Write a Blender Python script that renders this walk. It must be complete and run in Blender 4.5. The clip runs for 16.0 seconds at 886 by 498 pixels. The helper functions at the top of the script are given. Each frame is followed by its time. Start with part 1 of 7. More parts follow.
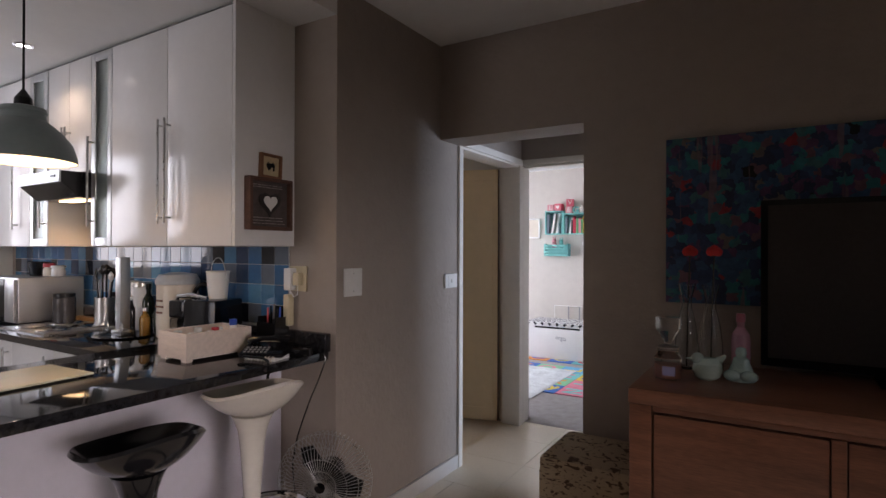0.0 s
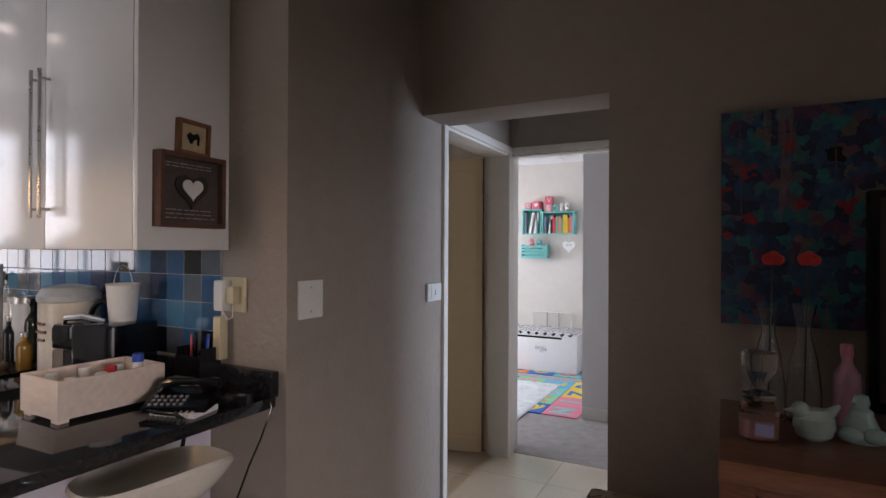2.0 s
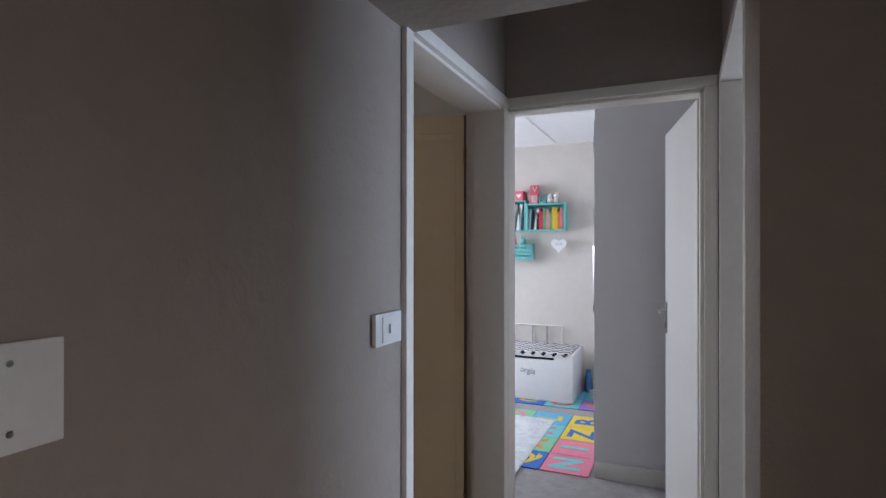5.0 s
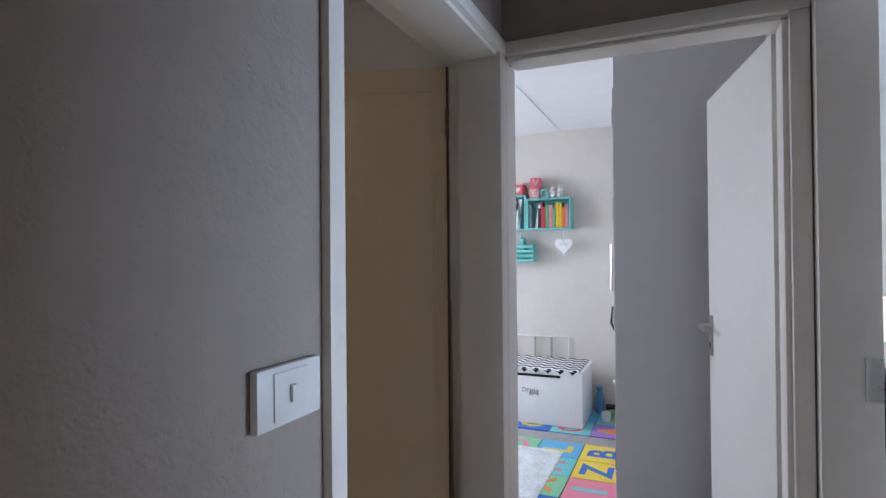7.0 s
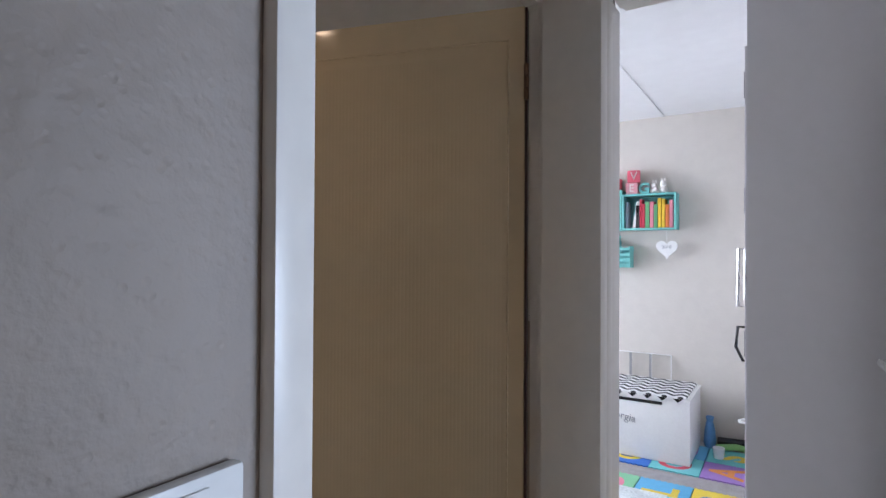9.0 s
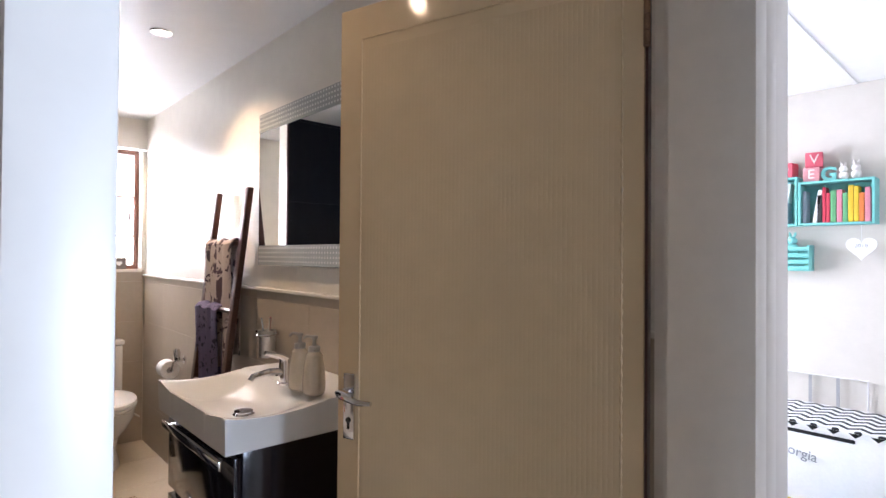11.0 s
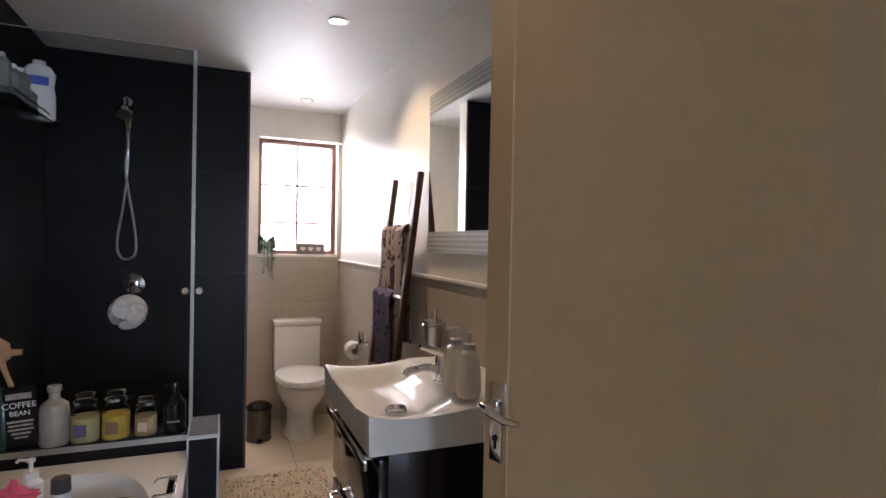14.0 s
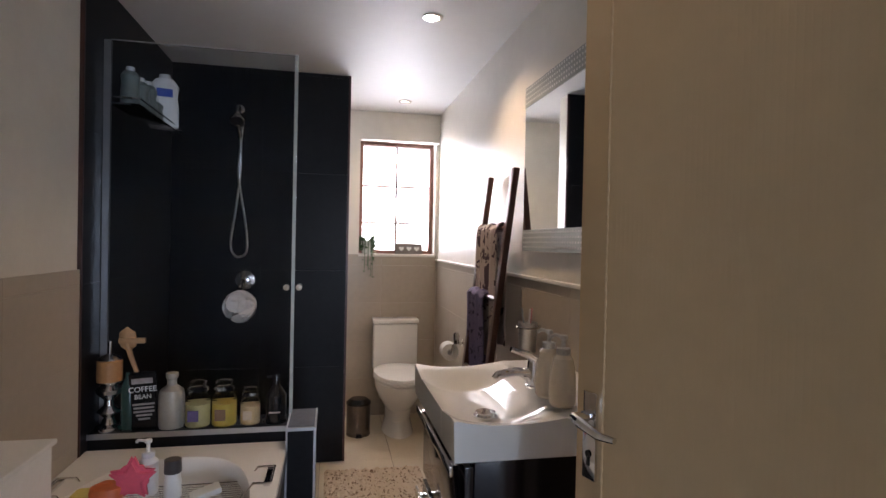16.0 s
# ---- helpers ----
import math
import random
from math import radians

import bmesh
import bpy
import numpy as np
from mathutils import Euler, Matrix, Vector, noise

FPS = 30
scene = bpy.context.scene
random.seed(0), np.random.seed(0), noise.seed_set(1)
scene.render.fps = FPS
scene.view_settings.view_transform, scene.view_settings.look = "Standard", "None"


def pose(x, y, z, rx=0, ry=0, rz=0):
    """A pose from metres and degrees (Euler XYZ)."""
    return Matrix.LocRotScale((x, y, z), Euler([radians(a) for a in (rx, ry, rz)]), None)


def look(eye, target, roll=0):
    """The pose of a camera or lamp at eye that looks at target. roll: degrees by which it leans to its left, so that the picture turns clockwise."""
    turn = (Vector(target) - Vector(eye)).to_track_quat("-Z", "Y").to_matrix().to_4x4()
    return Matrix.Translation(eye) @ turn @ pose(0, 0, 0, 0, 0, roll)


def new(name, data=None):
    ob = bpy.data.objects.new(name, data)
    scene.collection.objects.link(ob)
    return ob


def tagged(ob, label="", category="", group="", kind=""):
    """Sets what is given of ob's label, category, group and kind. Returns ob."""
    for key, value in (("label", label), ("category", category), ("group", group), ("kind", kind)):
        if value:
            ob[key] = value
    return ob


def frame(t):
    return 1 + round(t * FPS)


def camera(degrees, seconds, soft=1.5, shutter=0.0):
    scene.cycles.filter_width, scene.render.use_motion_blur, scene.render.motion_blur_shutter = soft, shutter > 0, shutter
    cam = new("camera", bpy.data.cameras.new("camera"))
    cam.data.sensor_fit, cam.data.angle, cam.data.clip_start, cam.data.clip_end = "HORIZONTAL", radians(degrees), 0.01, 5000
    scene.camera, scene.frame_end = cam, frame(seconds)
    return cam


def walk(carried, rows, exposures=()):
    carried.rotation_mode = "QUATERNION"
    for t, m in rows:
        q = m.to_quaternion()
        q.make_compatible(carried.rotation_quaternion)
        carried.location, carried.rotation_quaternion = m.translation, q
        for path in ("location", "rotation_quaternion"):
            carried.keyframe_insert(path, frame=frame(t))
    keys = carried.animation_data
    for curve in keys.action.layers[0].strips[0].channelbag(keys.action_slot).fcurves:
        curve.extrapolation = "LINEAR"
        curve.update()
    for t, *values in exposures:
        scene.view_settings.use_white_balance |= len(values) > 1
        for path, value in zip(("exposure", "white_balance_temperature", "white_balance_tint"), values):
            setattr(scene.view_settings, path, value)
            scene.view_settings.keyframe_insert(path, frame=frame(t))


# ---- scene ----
cam = camera(78.4, 16.0)
PATH = [
    (0, (0.122, 0.277, 1.368), (-0.927, 1.98, 1.373), 0.2),
    (0.5, (0.015, 0.353, 1.368), (-0.976, 2.09, 1.378), 0.2),
    (1, (-0.075, 0.485, 1.388), (-1.046, 2.234, 1.392), 0.2),
    (1.5, (-0.175, 0.613, 1.376), (-1.122, 2.375, 1.381), 0.2),
    (2, (-0.313, 0.781, 1.389), (-1.234, 2.557, 1.393), 0.3),
    (2.5, (-0.417, 0.937, 1.387), (-1.317, 2.723, 1.39), 0.3),
    (3, (-0.53, 1.136, 1.375), (-1.408, 2.933, 1.383), 0.3),
    (3.5, (-0.623, 1.323, 1.381), (-1.481, 3.13, 1.382), 0.3),
    (4, (-0.742, 1.529, 1.383), (-1.58, 3.345, 1.393), -0.1),
    (4.2, (-0.773, 1.593, 1.393), (-1.593, 3.417, 1.394), 0.3),
    (6.5, (-1.011, 2.382, 1.382), (-1.787, 4.226, 1.399), -0.7),
    (7, (-1.066, 2.511, 1.381), (-1.861, 4.346, 1.398), -0.5),
    (7.5, (-1.107, 2.641, 1.384), (-1.953, 4.453, 1.402), -0.2),
    (8, (-1.149, 2.751, 1.384), (-2.06, 4.531, 1.402), -0.2),
    (8.5, (-1.193, 2.856, 1.399), (-2.174, 4.599, 1.41), 0.1),
    (9, (-1.225, 2.94, 1.386), (-2.295, 4.63, 1.408), 0.3),
    (9.2, (-1.201, 2.964, 1.389), (-2.315, 4.625, 1.415), 0.2),
    (11.3, (-1.303, 3.258, 1.373), (-2.828, 4.551, 1.394), 0.6),
    (11.5, (-1.316, 3.273, 1.37), (-2.875, 4.526, 1.39), 0.7),
    (12, (-1.352, 3.313, 1.374), (-2.988, 4.463, 1.388), 0.7),
    (12.5, (-1.378, 3.341, 1.374), (-3.081, 4.39, 1.381), 0.8),
    (13, (-1.395, 3.363, 1.375), (-3.147, 4.328, 1.368), 1.0),
    (13.5, (-1.423, 3.407, 1.373), (-3.227, 4.27, 1.353), 1.0),
    (14, (-1.451, 3.448, 1.37), (-3.301, 4.209, 1.347), 1.1),
    (14.5, (-1.474, 3.479, 1.362), (-3.361, 4.141, 1.336), 1.0),
    (15, (-1.486, 3.492, 1.358), (-3.405, 4.055, 1.332), 1.1),
    (15.5, (-1.502, 3.508, 1.355), (-3.446, 3.978, 1.332), 1.0),
    (16, (-1.513, 3.505, 1.355), (-3.472, 3.909, 1.332), 1.2),
]
EXPOSURES = [(0.0, -0.02, 6650, 25), (2.5, 0.07, 6550, 22), (4.2, 0.06, 6300, 21), (6.5, -0.08, 6100, 20), (7.5, 0.22, 6100, 20), (8.0, 0.25, 6150, 20), (9.0, 0.26, 6150, 21), (11.3, 1.0, 6250, 22), (12.5, 0.95, 6300, 22), (13.5, 0.60, 6350, 22), (14.5, 0.22, 6350, 22), (16.0, 0.24, 6350, 22)]
walk(cam, [(t, look(eye, target, roll)) for t, eye, target, roll in PATH], EXPOSURES)

# ---- world and light ----
world = bpy.data.worlds.new("sky")
scene.world = world
world.use_nodes = True
wn = world.node_tree
sky = wn.nodes.new("ShaderNodeTexSky")
sky.sky_type = 'NISHITA'
sky.sun_disc = False
sky.sun_elevation = radians(42)
sky.sun_rotation = radians(200)
wn.links.new(sky.outputs[0], wn.nodes["Background"].inputs[0])
wn.nodes["Background"].inputs[1].default_value = 0.14


def area_lamp(name, m, w, h, power, colour, spread=180):
    data = bpy.data.lights.new(name, 'AREA')
    data.shape, data.size, data.size_y, data.energy, data.color, data.spread = 'RECTANGLE', w, h, power, colour, radians(spread)
    ob = new(name, data)
    ob.matrix_world = m
    return ob


def spot_lamp(name, at, power, colour, angle=110, radius=0.03):
    data = bpy.data.lights.new(name, 'SPOT')
    data.energy, data.color, data.spot_size, data.spot_blend, data.shadow_soft_size = power, colour, radians(angle), 0.6, radius
    ob = new(name, data)
    ob.location = at
    return ob


DAY = (0.86, 0.93, 1.0)
WARM = (1.0, 0.74, 0.46)
# daylight through the kitchen window, the patio door, the bathroom, nursery and main bedroom windows
area_lamp("window_light_kitchen", look((-5.10, 0.95, 1.68), (-2.0, 0.95, 1.95)), 1.14, 1.0, 18, DAY)
area_lamp("window_light_patio", look((-3.4, -3.45, 1.3), (-2.9, 2.0, 1.3)), 2.2, 2.0, 25, DAY)
area_lamp("window_light_living", look((3.55, -0.6, 1.6), (-1.75, 1.05, -0.2)), 1.2, 0.9, 12, (1.0, 0.95, 0.90), 50)
area_lamp("window_light_bathroom", look((-6.14, 4.02, 1.72), (-3.0, 3.9, 0.5)), 0.7, 0.95, 17, (0.95, 0.98, 1.0))
area_lamp("window_light_nursery", look((-4.55, 5.9, 1.5), (-2.0, 5.9, 0.5)), 1.8, 1.4, 84, (0.80, 0.90, 1.0))
area_lamp("window_light_bedroom", look((3.15, 4.9, 1.07), (0.0, 4.2, 0.8)), 1.8, 1.74, 140, (0.64, 0.82, 1.0))

# ---- materials ----


def links_of(m):
    return m.node_tree.nodes, m.node_tree.links


def material(name, colour, rough=0.5, metal=0.0, vary=0.12, scale=6.0, bump=0.0, bump_scale=120.0, grain=(1, 1, 1), island=0.0, spec=0.5, alpha=None):
    """A principled surface with slow stains, fine grain and fine relief."""
    m = bpy.data.materials.new(name)
    m.use_nodes = True
    n, l = links_of(m)
    b = n["Principled BSDF"]
    b.inputs["Metallic"].default_value = metal
    b.inputs["Specular IOR Level"].default_value = spec
    co = n.new("ShaderNodeTexCoord")
    mp = n.new("ShaderNodeMapping")
    mp.inputs["Scale"].default_value = grain
    l.new(co.outputs["Object"], mp.inputs["Vector"])
    slow, fine = n.new("ShaderNodeTexNoise"), n.new("ShaderNodeTexNoise")
    slow.inputs["Scale"].default_value, slow.inputs["Detail"].default_value = scale, 4
    fine.inputs["Scale"].default_value, fine.inputs["Detail"].default_value = scale * 9, 6
    for t in (slow, fine):
        l.new(mp.outputs[0], t.inputs["Vector"])
    add = n.new("ShaderNodeMath")
    add.operation = 'ADD'
    l.new(slow.outputs[0], add.inputs[0])
    l.new(fine.outputs[0], add.inputs[1])
    top = add.outputs[0]
    if island:
        info = n.new("ShaderNodeObjectInfo")
        mul = n.new("ShaderNodeMath")
        mul.operation = 'MULTIPLY_ADD'
        mul.inputs[1].default_value = island
        l.new(info.outputs["Random"], mul.inputs[0])
        l.new(top, mul.inputs[2])
        top = mul.outputs[0]
    ramp = n.new("ShaderNodeMapRange")
    ramp.inputs[1].default_value, ramp.inputs[2].default_value = 0.6, 1.4 + island
    ramp.inputs[3].default_value, ramp.inputs[4].default_value = 1 - vary, 1 + vary
    l.new(top, ramp.inputs[0])
    mix = n.new("ShaderNodeVectorMath")
    mix.operation = 'SCALE'
    mix.inputs[0].default_value = colour
    l.new(ramp.outputs[0], mix.inputs["Scale"])
    l.new(mix.outputs[0], b.inputs["Base Color"])
    rr = n.new("ShaderNodeMapRange")
    rr.inputs[1].default_value, rr.inputs[2].default_value = 0.7, 1.3
    rr.inputs[3].default_value, rr.inputs[4].default_value = max(0.02, rough * 0.96), min(1, rough * 1.04)
    l.new(add.outputs[0], rr.inputs[0])
    l.new(rr.outputs[0], b.inputs["Roughness"])
    if bump:
        bt = n.new("ShaderNodeTexNoise")
        bt.inputs["Scale"].default_value, bt.inputs["Detail"].default_value = bump_scale, 5
        l.new(mp.outputs[0], bt.inputs["Vector"])
        bp = n.new("ShaderNodeBump")
        bp.inputs["Strength"].default_value, bp.inputs["Distance"].default_value = bump, 0.004
        l.new(bt.outputs[0], bp.inputs["Height"])
        l.new(bp.outputs[0], b.inputs["Normal"])
    return m


def glass(name, colour=(1, 1, 1), rough=0.0, thin=True):
    m = bpy.data.materials.new(name)
    m.use_nodes = True
    n, l = links_of(m)
    b = n["Principled BSDF"]
    b.inputs["Base Color"].default_value = (*colour, 1)
    b.inputs["Roughness"].default_value = rough
    b.inputs["Transmission Weight"].default_value = 1
    b.inputs["IOR"].default_value = 1.15 if thin else 1.45
    return m


def glow(name, colour, strength):
    m = bpy.data.materials.new(name)
    m.use_nodes = True
    b = m.node_tree.nodes["Principled BSDF"]
    b.inputs["Base Color"].default_value = (*colour, 1)
    b.inputs["Emission Color"].default_value = (*colour, 1)
    b.inputs["Emission Strength"].default_value = strength
    return m


TAUPE = material("taupe wall paint", (0.325, 0.275, 0.236), 0.55, vary=0.07, scale=1.5, bump=0.9, bump_scale=36)


def pitted(m, scale, depth):
    """Adds trowelled dabs and small pits to a painted plaster wall."""
    n, l = links_of(m)
    bump = next(q for q in n if q.type == 'BUMP')
    co = n.new("ShaderNodeTexCoord")
    warp = n.new("ShaderNodeTexNoise")
    warp.inputs["Scale"].default_value, warp.inputs["Detail"].default_value = scale * 0.4, 6
    pits = n.new("ShaderNodeTexVoronoi")
    pits.inputs["Scale"].default_value = scale
    l.new(co.outputs["Object"], warp.inputs["Vector"])
    l.new(co.outputs["Object"], pits.inputs["Vector"])
    hole = n.new("ShaderNodeMapRange")
    hole.inputs[1].default_value, hole.inputs[2].default_value = 0.05, 0.34
    l.new(pits.outputs["Distance"], hole.inputs[0])
    rare = n.new("ShaderNodeMapRange")
    rare.inputs[1].default_value, rare.inputs[2].default_value = 0.30, 0.70
    l.new(warp.outputs["Fac"], rare.inputs[0])
    mul = n.new("ShaderNodeMath")
    mul.operation = 'MULTIPLY_ADD'
    mul.inputs[2].default_value = 0.0
    l.new(hole.outputs[0], mul.inputs[0])
    l.new(rare.outputs[0], mul.inputs[1])
    second = n.new("ShaderNodeBump")
    second.inputs["Strength"].default_value, second.inputs["Distance"].default_value = 0.45, depth
    l.new(mul.outputs[0], second.inputs["Height"])
    l.new(bump.outputs[0], second.inputs["Normal"])
    l.new(second.outputs[0], n["Principled BSDF"].inputs["Normal"])


pitted(TAUPE, 85.0, 0.0022)
CREAM_WALL = material("cream wall paint", (0.72, 0.69, 0.62), 0.35, vary=0.05, scale=1.5, bump=0.25, bump_scale=45)
NURSERY_WALL = material("pale grey nursery paint", (0.56, 0.525, 0.47), 0.6, vary=0.05, scale=1.5, bump=0.25, bump_scale=45)
WHITE_CEIL = material("white ceiling paint", (0.78, 0.78, 0.77), 0.5, vary=0.04, scale=1.2, bump=0.15, bump_scale=60)
SATIN_CEIL = material("satin bathroom ceiling paint", (0.70, 0.70, 0.70), 0.5, vary=0.03, scale=1.2, spec=0.25)
FRAME_WHITE = material("cream gloss enamel", (0.78, 0.74, 0.68), 0.3, vary=0.05, scale=3)
SKIRT = material("painted skirting", (0.55, 0.53, 0.50), 0.4, vary=0.06, scale=5)
FLOOR_TILE = material("polished cream porcelain", (0.72, 0.64, 0.51), 0.12, vary=0.07, scale=5, island=0.3)
GROUT = material("beige grout", (0.36, 0.32, 0.27), 0.9, vary=0.15, scale=30)
CARPET = material("grey carpet", (0.34, 0.32, 0.31), 0.95, vary=0.25, scale=14, bump=1.0, bump_scale=500)
BLACK_TILE = material("matt black wall tile", (0.007, 0.007, 0.009), 0.35, vary=0.25, scale=4, spec=0.16)
GREY_TILE = material("grey beige wall tile", (0.42, 0.365, 0.295), 0.3, vary=0.08, scale=3, bump=0.05, island=0.2)
DOOR_CREAM = material("cream door enamel", (0.64, 0.487, 0.298), 0.11, vary=0.05, scale=2)
DOOR_WHITE = material("off-white door enamel", (0.62, 0.60, 0.55), 0.35, vary=0.04, scale=2)
WARDROBE = material("pale grey melamine", (0.60, 0.59, 0.61), 0.45, vary=0.03, scale=2)
WHITE_LAM = material("white satin laminate", (0.76, 0.76, 0.75), 0.18, vary=0.03, scale=3)
ALU = material("brushed aluminium", (0.55, 0.56, 0.56), 0.35, metal=0.9, vary=0.05, scale=20, grain=(1, 1, 8))
GRANITE = material("black granite", (0.018, 0.018, 0.02), 0.06, vary=0.8, scale=60, spec=0.6)
CHROME = material("chrome", (0.75, 0.75, 0.76), 0.08, metal=1.0, vary=0.03)
STEEL = material("brushed steel", (0.52, 0.52, 0.51), 0.28, metal=1.0, vary=0.08, scale=15)
CERAMIC = material("white glazed ceramic", (0.80, 0.79, 0.76), 0.06, vary=0.02, scale=3)
PLASTIC_W = material("white plastic", (0.74, 0.74, 0.72), 0.35, vary=0.04, scale=8)
PLASTIC_B = material("black plastic", (0.008, 0.008, 0.009), 0.2, vary=0.2, scale=12, spec=0.35)
PURPLE_PANEL = material("pale lilac painted panel", (0.56, 0.54, 0.60), 0.4, vary=0.05, scale=3, bump=0.1)
WOOD_RED = material("red-brown hardwood", (0.20, 0.085, 0.05), 0.3, vary=0.4, scale=5, bump=0.1, bump_scale=60, grain=(0.6, 6, 6))
WOOD_DARK = material("dark mahogany", (0.055, 0.018, 0.012), 0.3, vary=0.4, scale=8, grain=(4, 4, 0.5))
GLASS = glass("clear glass")
SCREEN_GLASS = glass("grey-tinted shower glass", (0.67, 0.69, 0.70))
MIRROR = material("mirror", (0.88, 0.9, 0.9), 0.02, metal=1.0, vary=0.0)

# ---- builders ----


def box(bm, lo, hi, bevel=0.0, m=None):
    lo, hi = Vector(lo), Vector(hi)
    r = bmesh.ops.create_cube(bm, size=1, matrix=Matrix.Translation((lo + hi) / 2) @ Matrix.Diagonal((*(hi - lo), 1)))
    vs = r["verts"]
    if bevel:
        es = list({e for v in vs for e in v.link_edges})
        out = bmesh.ops.bevel(bm, geom=es, offset=bevel, segments=2, affect='EDGES', profile=0.6)
        vs = list({v for f in out["faces"] for v in f.verts} | {v for v in vs if v.is_valid})
    if m is not None:
        bmesh.ops.transform(bm, matrix=m, verts=[v for v in vs if v.is_valid])
    return vs


def lathe(bm, profile, at=(0, 0, 0), seg=28, m=None, squash=(1, 1)):
    """Turn a list of (radius, height) round the z axis."""
    rings, made = [], []
    for r, z in profile:
        if r < 1e-5:
            ring = [bm.verts.new((at[0], at[1], at[2] + z))]
        else:
            ring = [bm.verts.new((at[0] + squash[0] * r * math.cos(2 * math.pi * k / seg), at[1] + squash[1] * r * math.sin(2 * math.pi * k / seg), at[2] + z)) for k in range(seg)]
        rings.append(ring)
        made += ring
    for a, b in zip(rings, rings[1:]):
        for k in range(seg):
            k2 = (k + 1) % seg
            if len(a) == 1 and len(b) == 1:
                continue
            if len(a) == 1:
                bm.faces.new((a[0], b[k2], b[k]))
            elif len(b) == 1:
                bm.faces.new((a[k], a[k2], b[0]))
            else:
                bm.faces.new((a[k], a[k2], b[k2], b[k]))
    for ring, flip in ((rings[0], True), (rings[-1], False)):
        if len(ring) > 1:
            bm.faces.new(list(reversed(ring)) if flip else ring)
    if m is not None:
        bmesh.ops.transform(bm, matrix=m, verts=made)
    return made


def tube(bm, pts, r, seg=8, closed=False):
    """A round bar along points."""
    pts = [Vector(p) for p in pts]
    n = len(pts)
    rings = []
    up = Vector((0.13, 0.27, 0.95)).normalized()
    for k, p in enumerate(pts):
        a = pts[(k - 1) % n] if (closed or k) else p
        b = pts[(k + 1) % n] if (closed or k < n - 1) else p
        d = (b - a).normalized()
        if abs(d.dot(up)) > 0.97:
            up = Vector((0.9, 0.3, 0.1)).normalized()
        u = d.cross(up).normalized()
        w = d.cross(u)
        rad = r[k] if isinstance(r, (list, tuple)) else r
        rings.append([bm.verts.new(p + rad * (math.cos(2 * math.pi * i / seg) * u + math.sin(2 * math.pi * i / seg) * w)) for i in range(seg)])
    pairs = list(zip(rings, rings[1:])) + ([(rings[-1], rings[0])] if closed else [])
    for a, b in pairs:
        for i in range(seg):
            bm.faces.new((a[i], a[(i + 1) % seg], b[(i + 1) % seg], b[i]))
    if not closed:
        bm.faces.new(list(reversed(rings[0])))
        bm.faces.new(rings[-1])


def prism(bm, outline, depth, m=None):
    """Pull a flat outline (x, y) out along z."""
    a = [bm.verts.new((x, y, 0)) for x, y in outline]
    b = [bm.verts.new((x, y, depth)) for x, y in outline]
    n = len(a)
    bm.faces.new(list(reversed(a)))
    bm.faces.new(b)
    for k in range(n):
        bm.faces.new((a[k], a[(k + 1) % n], b[(k + 1) % n], b[k]))
    if m is not None:
        bmesh.ops.transform(bm, matrix=m, verts=a + b)
    return a + b


def link_mesh(name, bm, mat, smooth=True):
    bmesh.ops.recalc_face_normals(bm, faces=bm.faces[:])
    me = bpy.data.meshes.new(name)
    bm.to_mesh(me)
    bm.free()
    me.materials.append(mat)
    if smooth:
        for p in me.polygons:
            p.use_smooth = True
        me.set_sharp_from_angle(angle=radians(24))
    return new(name, me)


def part(name, bm, mat, parent, label="", smooth=True):
    ob = link_mesh(name, bm, mat, smooth)
    ob.parent = parent
    if label:
        tagged(ob, label)
    return ob


def box_part(name, lo, hi, mat, parent, bevel=0.0, label=""):
    bm = bmesh.new()
    box(bm, lo, hi, bevel)
    return part(name, bm, mat, parent, label)


def thing(name, label, category, m=None, group=""):
    ob = new(name)
    ob.empty_display_size = 0.1
    if m is not None:
        ob.matrix_world = m
    return tagged(ob, label, category, group)


def solid(name, bm, mat, label, category, group="", m=None):
    ob = link_mesh(name, bm, mat)
    if m is not None:
        ob.matrix_world = m
    return tagged(ob, label, category, group)


def structure(name, boxes, mat, label, category, bevel=0.0):
    bm = bmesh.new()
    for lo, hi in boxes:
        box(bm, lo, hi, bevel)
    return tagged(link_mesh(name, bm, mat), label, category, kind="structure")


# ---- large structure ----
CEIL, KCEIL, BCEIL, NCEIL = 2.59, 2.45, 2.39, 2.48
structure("wall_switch", [((-1.76, 2.14, 0), (-1.60, 3.247, CEIL)), ((-1.76, 3.247, 2.075), (-1.60, 4.25, CEIL))], TAUPE,
          "taupe painted plaster wall with switches beside the bathroom door", "wall")
structure("wall_tv", [((-0.73, 3.04, 0), (3.6, 3.29, CEIL)), ((-1.60, 3.04, 2.03), (-0.73, 3.29, CEIL))], TAUPE,
          "dark taupe living room wall with hallway opening", "wall")
structure("wall_hall", [((-0.72, 3.29, 2.075), (-0.58, 4.25, CEIL))], TAUPE, "taupe hallway wall above a doorway", "wall")
structure("wall_nursery_front", [((-1.76, 4.25, 0), (-1.61, 4.40, CEIL)), ((-1.61, 4.25, 2.082), (-0.732, 4.40, CEIL)), ((-0.732, 4.24, 0), (-0.60, 4.413, CEIL))], TAUPE,
          "taupe hallway end wall above the nursery door", "wall")
structure("wall_kitchen", [((-5.0, 2.14, 0), (-1.76, 2.30, CEIL))], TAUPE, "taupe kitchen wall behind cupboards", "wall")
